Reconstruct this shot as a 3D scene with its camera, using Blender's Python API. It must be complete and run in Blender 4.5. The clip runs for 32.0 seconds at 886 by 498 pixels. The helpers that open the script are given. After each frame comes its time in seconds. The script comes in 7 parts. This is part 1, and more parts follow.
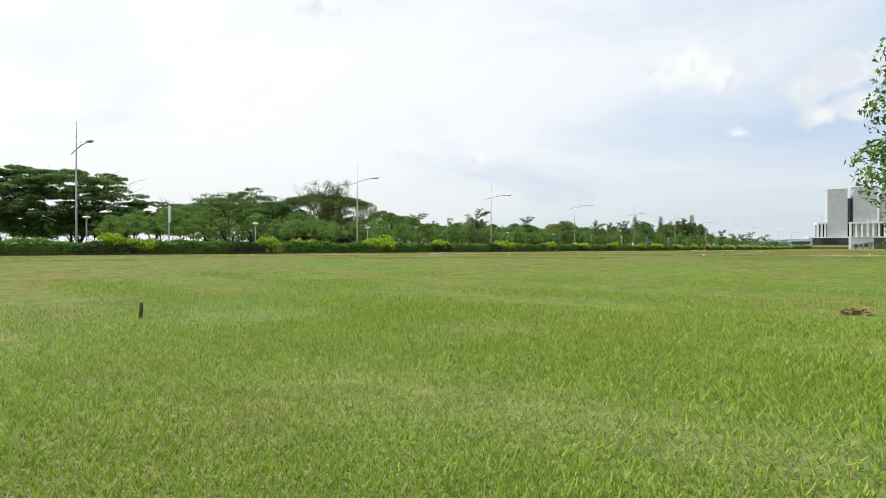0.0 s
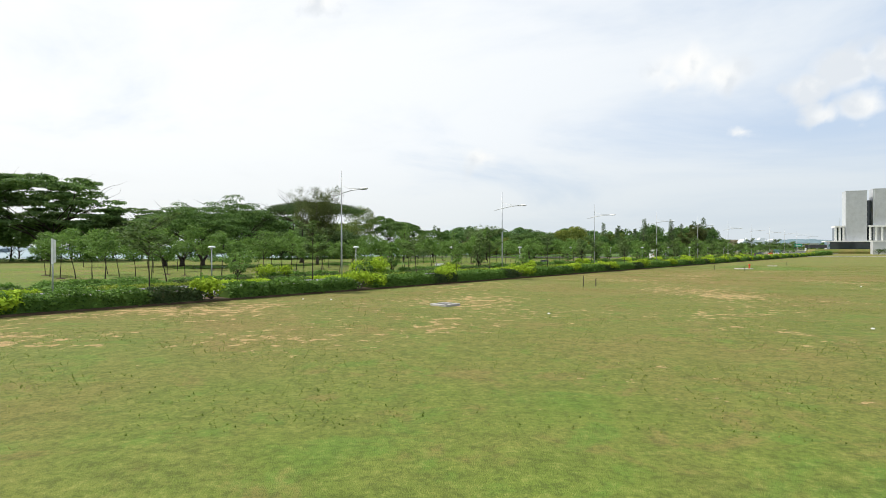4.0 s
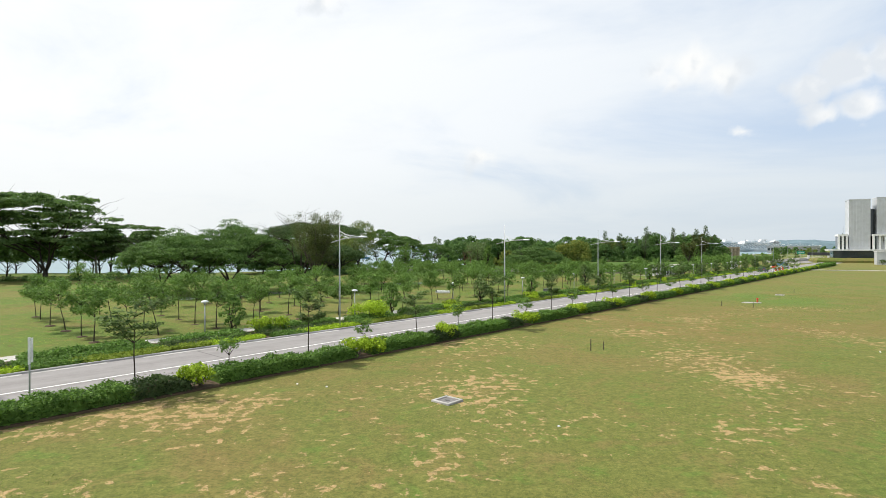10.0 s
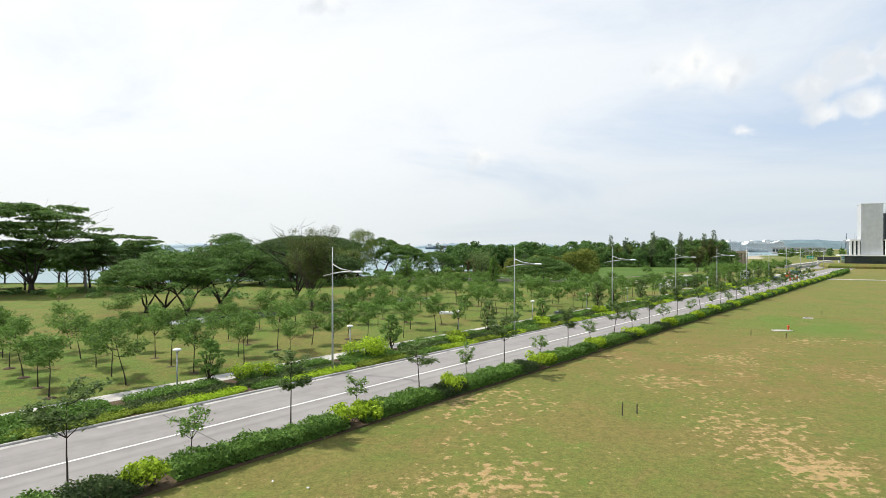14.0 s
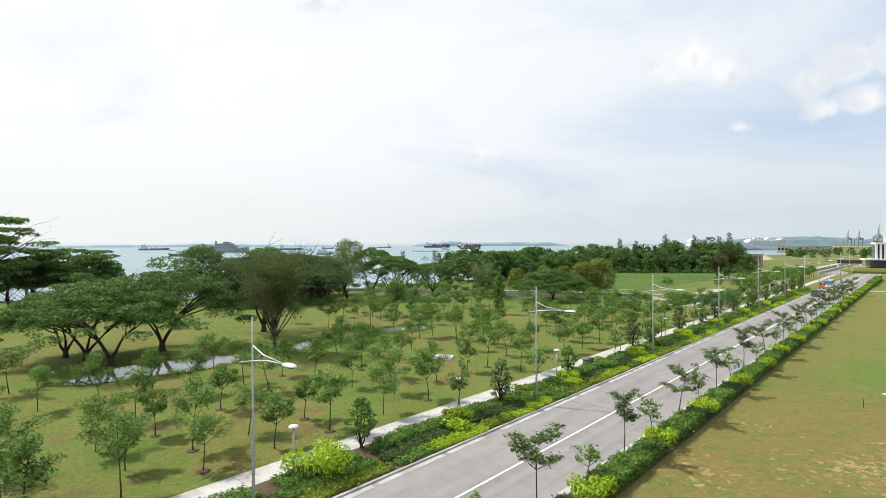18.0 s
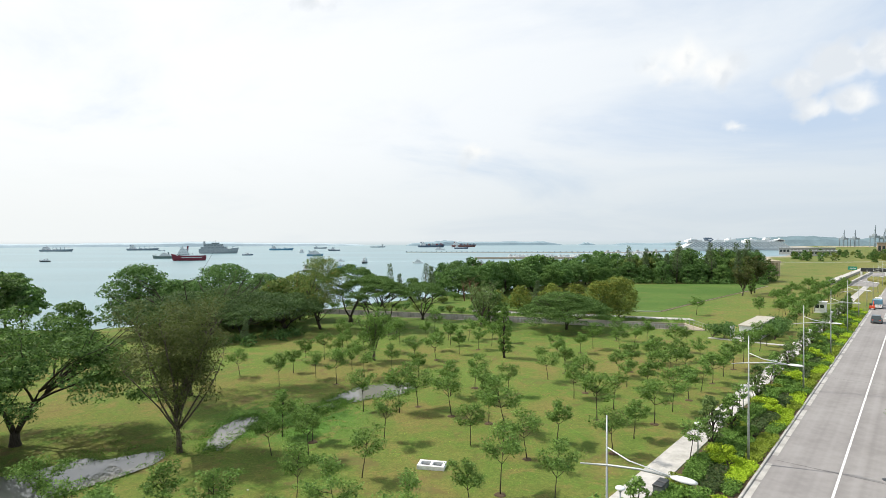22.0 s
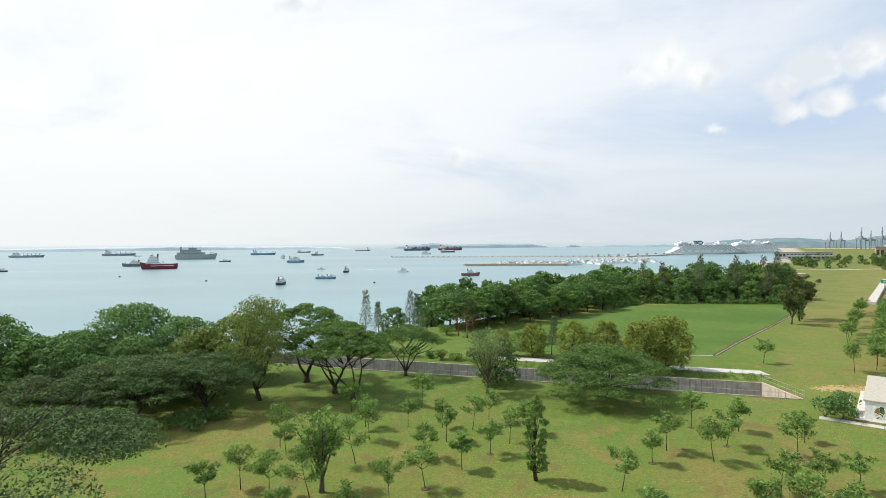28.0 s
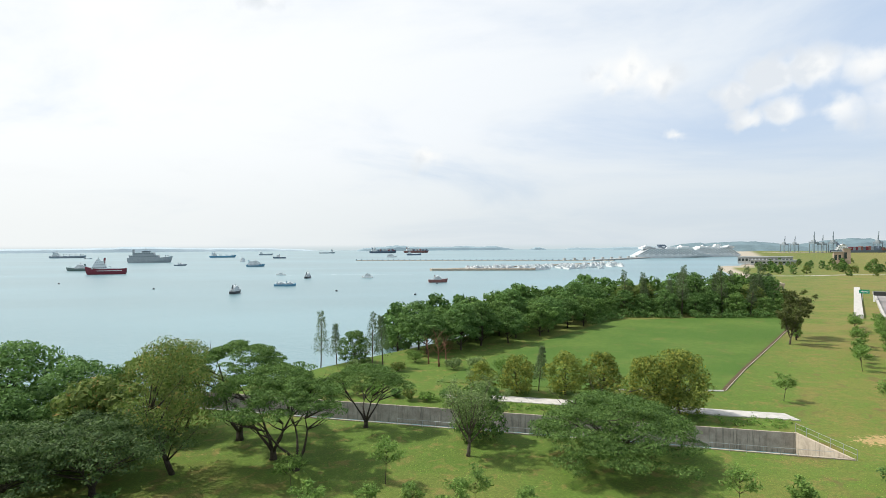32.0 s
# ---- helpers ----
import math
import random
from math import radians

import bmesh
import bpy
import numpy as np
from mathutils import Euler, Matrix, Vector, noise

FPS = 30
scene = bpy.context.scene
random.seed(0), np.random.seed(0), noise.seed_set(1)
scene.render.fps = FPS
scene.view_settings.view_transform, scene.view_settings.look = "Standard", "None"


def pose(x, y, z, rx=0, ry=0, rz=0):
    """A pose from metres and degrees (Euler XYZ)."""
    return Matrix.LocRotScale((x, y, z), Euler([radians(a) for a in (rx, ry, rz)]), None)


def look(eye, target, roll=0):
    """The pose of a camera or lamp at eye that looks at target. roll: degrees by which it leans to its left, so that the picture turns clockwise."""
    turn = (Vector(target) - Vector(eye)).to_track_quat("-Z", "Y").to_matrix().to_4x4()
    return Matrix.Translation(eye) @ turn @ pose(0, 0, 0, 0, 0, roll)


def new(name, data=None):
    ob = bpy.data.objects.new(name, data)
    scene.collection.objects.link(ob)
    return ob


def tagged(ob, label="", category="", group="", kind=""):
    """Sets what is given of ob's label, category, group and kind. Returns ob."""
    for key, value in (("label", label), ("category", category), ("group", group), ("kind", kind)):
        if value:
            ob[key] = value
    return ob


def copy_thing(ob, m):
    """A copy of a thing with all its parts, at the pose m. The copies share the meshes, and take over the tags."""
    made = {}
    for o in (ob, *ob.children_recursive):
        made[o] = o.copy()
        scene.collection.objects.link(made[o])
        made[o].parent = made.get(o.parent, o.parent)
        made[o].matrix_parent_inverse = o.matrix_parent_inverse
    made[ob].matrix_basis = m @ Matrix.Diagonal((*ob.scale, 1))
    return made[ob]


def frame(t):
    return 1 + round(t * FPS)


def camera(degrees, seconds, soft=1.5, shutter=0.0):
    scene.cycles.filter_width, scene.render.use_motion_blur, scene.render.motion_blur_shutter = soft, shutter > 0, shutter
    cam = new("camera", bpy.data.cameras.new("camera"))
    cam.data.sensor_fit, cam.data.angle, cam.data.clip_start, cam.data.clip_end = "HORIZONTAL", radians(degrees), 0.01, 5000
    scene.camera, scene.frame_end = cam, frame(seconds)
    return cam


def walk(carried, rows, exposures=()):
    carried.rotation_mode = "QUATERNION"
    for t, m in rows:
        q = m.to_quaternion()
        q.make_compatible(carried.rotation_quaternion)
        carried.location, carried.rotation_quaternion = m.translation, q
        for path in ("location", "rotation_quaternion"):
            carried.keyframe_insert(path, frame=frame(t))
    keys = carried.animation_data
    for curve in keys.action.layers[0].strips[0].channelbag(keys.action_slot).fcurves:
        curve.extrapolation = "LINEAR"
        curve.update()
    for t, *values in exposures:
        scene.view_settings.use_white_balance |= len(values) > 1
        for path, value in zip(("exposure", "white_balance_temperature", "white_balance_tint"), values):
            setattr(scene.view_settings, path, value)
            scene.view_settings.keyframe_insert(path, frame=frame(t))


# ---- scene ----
cam = camera(77.6, 32.0, soft=0.6)
# seconds, x, y, z, yaw, pitch, roll
PATH = [
    (0.0, -1.586, -2.700, 0.369, -0.02, -0.06, -0.00),
    (0.5, -1.637, -0.900, 0.530, -0.02, -0.05, 0.01),
    (1.0, -1.604, 1.000, 0.735, -0.03, -0.06, -0.02),
    (1.5, -1.651, 2.700, 0.952, -0.02, -0.04, 0.02),
    (2.0, -1.641, 4.200, 1.270, 0.01, -0.03, 0.05),
    (2.5, -1.692, 5.600, 1.700, 0.02, -0.01, 0.08),
    (3.0, -1.713, 6.800, 1.960, 0.04, -0.01, 0.07),
    (3.5, -1.784, 7.600, 2.280, 0.12, -0.04, 0.06),
    (5.5, -2.011, 9.075, 3.846, -0.28, -0.08, 0.26),
    (6.0, -1.977, 9.139, 4.256, -0.17, -0.08, 0.24),
    (6.5, -1.935, 9.292, 4.609, -0.09, -0.08, 0.20),
    (7.0, -1.906, 9.442, 4.926, -0.06, -0.08, 0.18),
    (7.5, -1.894, 9.552, 5.239, -0.04, -0.09, 0.16),
    (8.0, -1.882, 9.635, 5.552, -0.01, -0.09, 0.13),
    (8.5, -1.878, 9.652, 5.857, 0.03, -0.09, 0.11),
    (9.0, -1.889, 9.634, 6.149, 0.07, -0.10, 0.09),
    (9.5, -1.908, 9.648, 6.438, 0.09, -0.11, 0.05),
    (10.0, -1.937, 9.670, 6.749, 0.11, -0.13, 0.03),
    (10.5, -1.964, 9.688, 7.076, 0.17, -0.14, 0.02),
    (11.0, -1.975, 9.733, 7.395, 0.23, -0.15, 0.01),
    (11.5, -1.989, 9.933, 7.699, 0.27, -0.18, -0.00),
    (12.0, -2.022, 10.431, 8.004, 0.27, -0.20, -0.01),
    (12.5, -2.070, 11.192, 8.349, 0.26, -0.22, -0.02),
    (13.0, -2.128, 12.143, 8.722, 0.26, -0.23, -0.02),
    (13.5, -2.185, 13.335, 9.083, 0.28, -0.24, -0.02),
    (14.0, -2.233, 14.814, 9.447, 0.30, -0.25, -0.03),
    (14.5, -2.263, 16.440, 9.824, 0.32, -0.25, -0.04),
    (16.5, -2.160, 24.135, 11.297, 0.32, -0.44, 0.14),
    (17.0, -2.113, 26.409, 11.737, 0.28, -0.46, 0.18),
    (17.5, -2.052, 28.688, 12.191, 0.23, -0.48, 0.20),
    (18.0, -2.003, 31.094, 12.680, 0.16, -0.50, 0.21),
    (18.5, -1.950, 33.538, 13.188, 0.10, -0.53, 0.22),
    (19.0, -1.885, 36.007, 13.697, 0.04, -0.55, 0.19),
    (19.5, -1.823, 38.571, 14.166, -0.03, -0.58, 0.17),
    (20.0, -1.751, 41.233, 14.573, -0.10, -0.61, 0.17),
    (20.5, -1.671, 43.961, 15.000, -0.18, -0.64, 0.16),
    (21.0, -1.603, 46.731, 15.483, -0.27, -0.66, 0.17),
    (21.5, -1.557, 49.493, 15.934, -0.35, -0.65, 0.19),
    (22.0, -1.522, 52.286, 16.304, -0.43, -0.63, 0.22),
    (22.5, -1.456, 55.205, 16.631, -0.52, -0.61, 0.25),
    (23.0, -1.353, 58.133, 16.945, -0.62, -0.59, 0.29),
    (23.5, -1.296, 60.759, 17.284, -0.72, -0.57, 0.31),
    (24.0, -1.320, 63.092, 17.657, -0.81, -0.54, 0.33),
    (24.5, -1.386, 65.466, 18.046, -0.89, -0.51, 0.33),
    (25.0, -1.452, 67.935, 18.449, -0.99, -0.49, 0.34),
    (25.5, -1.473, 70.364, 18.829, -1.13, -0.47, 0.38),
    (27.5, -1.770, 80.012, 20.305, -1.75, -0.45, 0.46),
    (28.0, -1.819, 82.404, 20.608, -1.88, -0.41, 0.46),
    (28.5, -1.837, 84.658, 20.905, -1.99, -0.37, 0.44),
    (29.0, -1.876, 86.792, 21.202, -2.10, -0.35, 0.44),
    (29.5, -1.908, 88.889, 21.481, -2.20, -0.34, 0.46),
    (30.0, -1.901, 91.014, 21.748, -2.30, -0.32, 0.46),
    (30.5, -1.882, 93.059, 22.040, -2.60, -0.30, 0.42),
    (31.0, -1.848, 94.945, 22.373, -3.35, -0.27, 0.38),
    (31.5, -1.795, 96.745, 22.713, -4.38, -0.25, 0.35),
    (32.0, -1.738, 98.517, 23.030, -5.43, -0.23, 0.31),
]
walk(cam, [(t, pose(x, y, z, 90 + pitch, roll, yaw)) for t, x, y, z, yaw, pitch, roll in PATH])

# ---- world, sun ----
SUN_EL, SUN_AZ = 52.0, 291.0          # degrees; azimuth clockwise from +y
SUN_DIR = Vector((math.sin(radians(SUN_AZ)) * math.cos(radians(SUN_EL)), math.cos(radians(SUN_AZ)) * math.cos(radians(SUN_EL)), math.sin(radians(SUN_EL))))
SKY_STRENGTH, SUN_STRENGTH = 0.10, 5.0


class Nodes:
    """A small builder for node trees."""

    def __init__(self, tree):
        self.t = tree
        tree.nodes.clear()

    def add(self, kind, **inputs):
        n = self.t.nodes.new("ShaderNode" + kind)
        for k, v in inputs.items():
            key = int(k[1:]) if k[0] == "i" and k[1:].isdigit() else k.replace("_", " ")
            if hasattr(v, "is_linked"):
                self.t.links.new(v, n.inputs[key])
            else:
                n.inputs[key].default_value = v
        return n

    def math(self, op, a, b=0.0, c=0.0):
        n = self.add("Math", i0=a, i1=b, i2=c)
        n.operation = op
        return n.outputs[0]

    def vec(self, op, a, b=(0, 0, 0)):
        n = self.add("VectorMath", i0=a, i1=b)
        n.operation = op
        return n.outputs["Value"] if op in ("DOT_PRODUCT", "LENGTH", "DISTANCE") else n.outputs[0]

    def mix(self, fac, a, b, blend="MIX"):
        n = self.t.nodes.new("ShaderNodeMix")
        n.data_type, n.blend_type = "RGBA", blend
        for key, v in ((0, fac), (6, a), (7, b)):
            if hasattr(v, "is_linked"):
                self.t.links.new(v, n.inputs[key])
            else:
                n.inputs[key].default_value = (*v, 1) if key > 0 and len(v) == 3 else v
        return n.outputs[2]

    def step(self, v, lo, hi):
        n = self.add("MapRange", Value=v)
        n.interpolation_type = "SMOOTHSTEP"
        n.inputs["From Min"].default_value, n.inputs["From Max"].default_value = lo, hi
        return n.outputs[0]

    def noise(self, vector, scale, detail=4.0, rough=0.55, distortion=0.0):
        n = self.add("TexNoise", Vector=vector, Scale=scale, Detail=detail, Roughness=rough, Distortion=distortion)
        return n.outputs["Fac"]

    def ramp(self, v, stops):
        n = self.add("ValToRGB", Fac=v)
        e = n.color_ramp.elements
        while len(e) < len(stops):
            e.new(0.5)
        for el, (p, c) in zip(e, stops):
            el.position, el.color = p, (*c, 1)
        return n.outputs[0]


def make_world():
    world = bpy.data.worlds.new("sky")
    scene.world = world
    world.use_nodes = True
    b = Nodes(world.node_tree)
    sky = b.t.nodes.new("ShaderNodeTexSky")
    sky.sky_type, sky.sun_disc = "NISHITA", False
    sky.sun_elevation, sky.sun_rotation = radians(SUN_EL), radians(SUN_AZ)
    sky.air_density, sky.dust_density, sky.ozone_density = 1.0, 1.6, 1.0
    base = b.vec("SCALE", sky.outputs[0])
    base.node.inputs[3].default_value = SKY_STRENGTH
    way = b.add("TexCoord").outputs["Generated"]
    sep = b.add("SeparateXYZ", Vector=way)
    z = b.math("MAXIMUM", sep.outputs[2], 0.0)
    low = b.math("ADD", z, 0.16)
    flat = b.add("CombineXYZ", X=b.math("DIVIDE", sep.outputs[0], low), Y=b.math("DIVIDE", sep.outputs[1], low), Z=0.0).outputs[0]
    thin = b.noise(b.vec("ADD", flat, (3.1, 0.4, 0)), 0.62, 7.0, 0.58, 0.5)
    wisp = b.noise(b.vec("ADD", flat, (1.0, 5.0, 0)), 1.5, 7.0, 0.6, 0.4)
    east = b.math("MULTIPLY", sep.outputs[0], 0.22)
    cover = b.math("MULTIPLY", b.step(b.math("SUBTRACT", thin, east), 0.20, 0.56), b.math("SUBTRACT", 1.0, b.math("MULTIPLY", b.step(z, 0.45, 0.95), 0.45)))
    glare = b.step(b.vec("DOT_PRODUCT", way, tuple(SUN_DIR)), -0.20, 0.70)
    veil = b.mix(glare, (0.82, 0.88, 0.93), (1.10, 1.10, 1.08))
    c = b.mix(b.math("MULTIPLY", cover, 0.82), b.mix(0.78, base, (0.64, 0.78, 0.98)), veil)
    c = b.mix(b.math("MULTIPLY", b.step(wisp, 0.50, 0.78), 0.20), c, (0.80, 0.84, 0.87))
    rough = b.math("ADD", b.math("MULTIPLY", b.noise(way, 10.0, 3.0, 0.5, 0.0), 0.65), b.math("MULTIPLY", b.noise(way, 30.0, 5.0, 0.5, 0.2), 0.35))
    puffs = None
    for az, el, size in ((24.0, 17.0, 3.4), (26.5, 15.6, 2.6), (22.2, 16.0, 2.2), (36.2, 14.6, 2.8), (39.5, 14.9, 3.0), (33.6, 13.6, 1.8), (43.5, 14.6, 3.2), (37.5, 11.6, 2.4), (41.0, 11.4, 2.6), (34.6, 11.2, 1.5), (46.0, 12.0, 4.0), (28.4, 10.4, 1.5), (-12.5, 24.0, 2.0), (4.0, 9.5, 2.2), (56, 15, 6.0), (68, 22, 7.0), (95, 18, 8.0), (140, 25, 9.0), (190, 20, 9.0)):
        d = (math.sin(radians(az)) * math.cos(radians(el)), math.cos(radians(az)) * math.cos(radians(el)), math.sin(radians(el)))
        away = b.vec("LENGTH", b.vec("MULTIPLY", b.vec("SUBTRACT", way, d), (1, 1, 1.5)))
        away = b.math("ADD", away, b.math("MULTIPLY", b.math("SUBTRACT", rough, 0.5), 0.19))
        k = b.math("SUBTRACT", 1.0, b.step(away, radians(size) * 0.30, radians(size) * 1.25))
        puffs = k if puffs is None else b.math("MAXIMUM", puffs, k)
    c = b.mix(b.math("MULTIPLY", puffs, 0.88), c, b.mix(b.step(rough, 0.44, 0.56), (0.80, 0.84, 0.88), (1.02, 1.02, 1.0)))
    haze = b.math("SUBTRACT", 1.0, b.step(z, 0.0, 0.22))
    c = b.mix(b.math("MULTIPLY", haze, 0.80), c, b.mix(glare, (0.66, 0.73, 0.77), (0.90, 0.93, 0.92)))
    under = b.math("SUBTRACT", 1.0, b.step(sep.outputs[2], -0.004, 0.006))
    c = b.mix(b.math("MULTIPLY", under, 0.85), c, (0.60, 0.70, 0.73))
    bg = b.add("Background", Color=c, Strength=1.0)
    out = b.add("OutputWorld")
    b.t.links.new(bg.outputs[0], out.inputs[0])


make_world()
sun = new("sun", bpy.data.lights.new("sun", "SUN"))
sun.data.energy, sun.data.angle, sun.data.color = SUN_STRENGTH, radians(1.2), (1.0, 0.95, 0.86)
sun.matrix_world = look(SUN_DIR * 100, (0, 0, 0))


# ---- materials ----
def material(name):
    m = bpy.data.materials.new(name)
    m.use_nodes = True
    return m, Nodes(m.node_tree)


def finish(b, colour, rough=0.8, metal=0.0, bump=None, depth=0.02, spec=0.4, shader=None):
    if shader is None:
        n = b.add("BsdfPrincipled", Base_Color=colour if hasattr(colour, "is_linked") else (*colour, 1), Roughness=rough, Metallic=metal)
        n.inputs["Specular IOR Level"].default_value = spec
        if bump is not None:
            k = b.add("Bump", Height=bump, Strength=1.0, Distance=depth)
            b.t.links.new(k.outputs[0], n.inputs["Normal"])
        shader = n.outputs[0]
    out = b.add("OutputMaterial")
    b.t.links.new(shader, out.inputs[0])


def place(b):
    return b.add("NewGeometry").outputs["Position"]


def plain(name, colour, rough=0.6, metal=0.0, vary=0.12, scale=3.0, spec=0.4):
    """Paint, metal or plastic with dirt at two scales."""
    m, b = material(name)
    p = b.add("TexCoord").outputs["Object"]
    v = b.math("ADD", b.math("MULTIPLY", b.noise(p, scale), 0.6), b.math("MULTIPLY", b.noise(p, scale * 9), 0.4))
    dark, light = [max(0, k * (1 - vary * 2)) for k in colour], [min(1, k * (1 + vary)) for k in colour]
    finish(b, b.mix(b.step(v, 0.3, 0.65), dark, light), rough, metal, v, 0.004, spec)
    return m


def leafy(name, dark, light, gold=None, through_light=0.35):
    """Leaves: each its own shade, part of the light passes through."""
    m, b = material(name)
    rnd = b.add("NewGeometry").outputs["Random Per Island"]
    tree_rnd = b.add("ObjectInfo").outputs["Random"]
    c = b.mix(rnd, [k * 0.72 for k in dark], [k * 1.30 for k in light])
    if gold:
        c = b.mix(b.step(rnd, 0.86, 0.97), c, gold)
    c = b.mix(b.math("MULTIPLY", tree_rnd, 0.35), c, b.mix(0.5, dark, light), "MIX")
    h = b.add("HueSaturation", Color=c, Value=1.0)
    b.t.links.new(b.math("MULTIPLY_ADD", tree_rnd, 0.30, 0.85), h.inputs["Value"])
    d = b.add("BsdfPrincipled", Base_Color=h.outputs[0], Roughness=0.65)
    d.inputs["Specular IOR Level"].default_value = 0.10
    t = b.add("BsdfTranslucent", Color=b.mix(0.35, h.outputs[0], (0.12, 0.26, 0.025)))
    k = b.add("MixShader", Fac=through_light, i1=d.outputs[0], i2=t.outputs[0])
    finish(b, None, shader=k.outputs[0])
    return m


def bark(name, dark, light):
    m, b = material(name)
    p = b.add("TexCoord").outputs["Object"]
    s = b.vec("MULTIPLY", p, (1, 1, 0.25))
    v = b.noise(s, 14.0, 6.0, 0.65)
    finish(b, b.mix(b.step(v, 0.3, 0.7), dark, light), 0.95, 0, v, 0.02)
    return m


def ground_material():
    """Mown cow grass: green and straw patches, bare sandy soil where it wears through."""
    m, b = material("grass_ground")
    p = place(b)
    big = b.noise(p, 0.035, 3.0, 0.5, 0.4)
    mid = b.noise(b.vec("ADD", p, (30, 11, 0)), 0.16, 5.0, 0.6, 0.5)
    small = b.noise(p, 1.3, 5.0, 0.65)
    fine = b.noise(p, 11.0, 4.0, 0.7)
    blades = b.noise(b.vec("MULTIPLY", p, (1, 0.6, 1)), 60.0, 2.0, 0.6)
    sep = b.add("SeparateXYZ", Vector=p)
    x, y = sep.outputs[0], sep.outputs[1]
    across = b.math("ADD", b.math("MULTIPLY", x, 0.753), b.math("MULTIPLY", y, -0.658))
    # the mown field south-east of the road is drier
    field = b.step(across, -36.0, -33.0)
    start = b.math("SUBTRACT", 1.0, b.step(b.vec("LENGTH", b.vec("SUBTRACT", p, (3.0, 2.0, 0))), 6.0, 30.0))
    mottle = b.noise(b.vec("ADD", p, (2, 8, 0)), 0.55, 6.0, 0.65)
    dry = b.math("ADD", b.math("ADD", b.math("MULTIPLY", big, 0.40), b.math("MULTIPLY", mid, 0.35)), b.math("MULTIPLY", mottle, 0.25))
    dry = b.math("ADD", dry, b.math("MULTIPLY", field, 0.10))
    dry = b.math("SUBTRACT", dry, b.math("MULTIPLY", start, 0.10))
    north = b.math("MULTIPLY", b.step(b.math("ADD", y, b.math("MULTIPLY", x, 0.28)), 132.0, 165.0), b.math("SUBTRACT", 1.0, b.step(across, -84.0, -66.0)))
    dry = b.math("SUBTRACT", dry, b.math("MULTIPLY", north, 0.12))
    green = b.mix(small, (0.074, 0.132, 0.022), (0.142, 0.205, 0.038))
    green = b.mix(b.math("MULTIPLY", start, 0.75), green, b.mix(small, (0.098, 0.156, 0.018), (0.182, 0.244, 0.033)))
    straw = b.mix(small, (0.118, 0.128, 0.029), (0.218, 0.206, 0.056))
    c = b.mix(b.math("MULTIPLY", b.step(dry, 0.42, 0.60), 0.70), green, straw)
    c = b.mix(b.math("MULTIPLY", b.step(b.math("SUBTRACT", 0.75, mid), 0.33, 0.50), 0.6), c, b.mix(fine, (0.045, 0.125, 0.012), (0.085, 0.19, 0.022)))
    lush = b.math("SUBTRACT", 1.0, b.step(b.vec("LENGTH", b.vec("MULTIPLY", b.vec("SUBTRACT", p, (-15.0, 103.0, 0)), (0.8, 1, 0))), 3.0, 8.5))
    c = b.mix(b.math("MULTIPLY", north, 0.55), c, b.mix(small, (0.040, 0.092, 0.014), (0.088, 0.150, 0.026)))
    c = b.mix(b.math("MULTIPLY", lush, 0.7), c, (0.060, 0.185, 0.028))
    # rusty worn turf, olive and fresh blotches at the size of a step
    blot = b.noise(b.vec("ADD", p, (17, 3, 0)), 0.42, 6.0, 0.68, 0.6)
    c = b.mix(b.math("MULTIPLY", b.step(blot, 0.52, 0.64), 0.62), c, b.mix(fine, (0.150, 0.118, 0.036), (0.270, 0.210, 0.078)))
    fresh = b.noise(b.vec("ADD", p, (3, 41, 0)), 0.75, 6.0, 0.66, 0.4)
    c = b.mix(b.math("MULTIPLY", b.step(fresh, 0.53, 0.65), 0.6), c, b.mix(fine, (0.065, 0.150, 0.020), (0.135, 0.245, 0.036)))
    wet = b.math("SUBTRACT", 1.0, b.step(b.vec("LENGTH", b.vec("MULTIPLY", b.vec("SUBTRACT", p, (41.0, 82.0, 0)), (1.0, 0.7, 0))), 3.0, 9.0))
    c = b.mix(b.math("MULTIPLY", wet, 0.75), c, b.mix(fine, (0.060, 0.150, 0.020), (0.120, 0.235, 0.034)))
    rust = b.noise(b.vec("ADD", p, (51, 23, 0)), 0.085, 6.0, 0.62, 0.8)
    inland = b.math("MULTIPLY", b.math("SUBTRACT", 1.0, start), b.math("SUBTRACT", 1.0, b.math("MULTIPLY", north, 0.9)))
    inland = b.math("MULTIPLY", inland, b.math("SUBTRACT", 1.0, lush))
    c = b.mix(b.math("MULTIPLY", b.math("MULTIPLY", b.step(rust, 0.48, 0.62), 0.46), inland), c, b.mix(small, (0.150, 0.105, 0.036), (0.300, 0.205, 0.082)))
    c = b.mix(b.math("MULTIPLY", b.math("MULTIPLY", field, inland), 0.16), c, b.mix(small, (0.135, 0.105, 0.036), (0.235, 0.180, 0.070)))
    meadow = b.math("MULTIPLY", b.step(b.math("ADD", y, b.math("MULTIPLY", x, 0.5)), 225.0, 300.0), b.step(b.math("ADD", rust, b.math("MULTIPLY", mid, 0.4)), 0.50, 0.78))
    c = b.mix(b.math("MULTIPLY", meadow, 0.42), c, b.mix(small, (0.165, 0.130, 0.048), (0.290, 0.225, 0.088)))
    tuft = b.noise(b.vec("MULTIPLY", b.vec("ADD", p, (4, 9, 0)), (0.6, 1, 1)), 0.95, 5.0, 0.62, 0.5)
    c = b.mix(b.math("MULTIPLY", b.math("MULTIPLY", b.step(tuft, 0.55, 0.66), start), 0.55), c, b.mix(fine, (0.055, 0.085, 0.014), (0.105, 0.140, 0.026)))
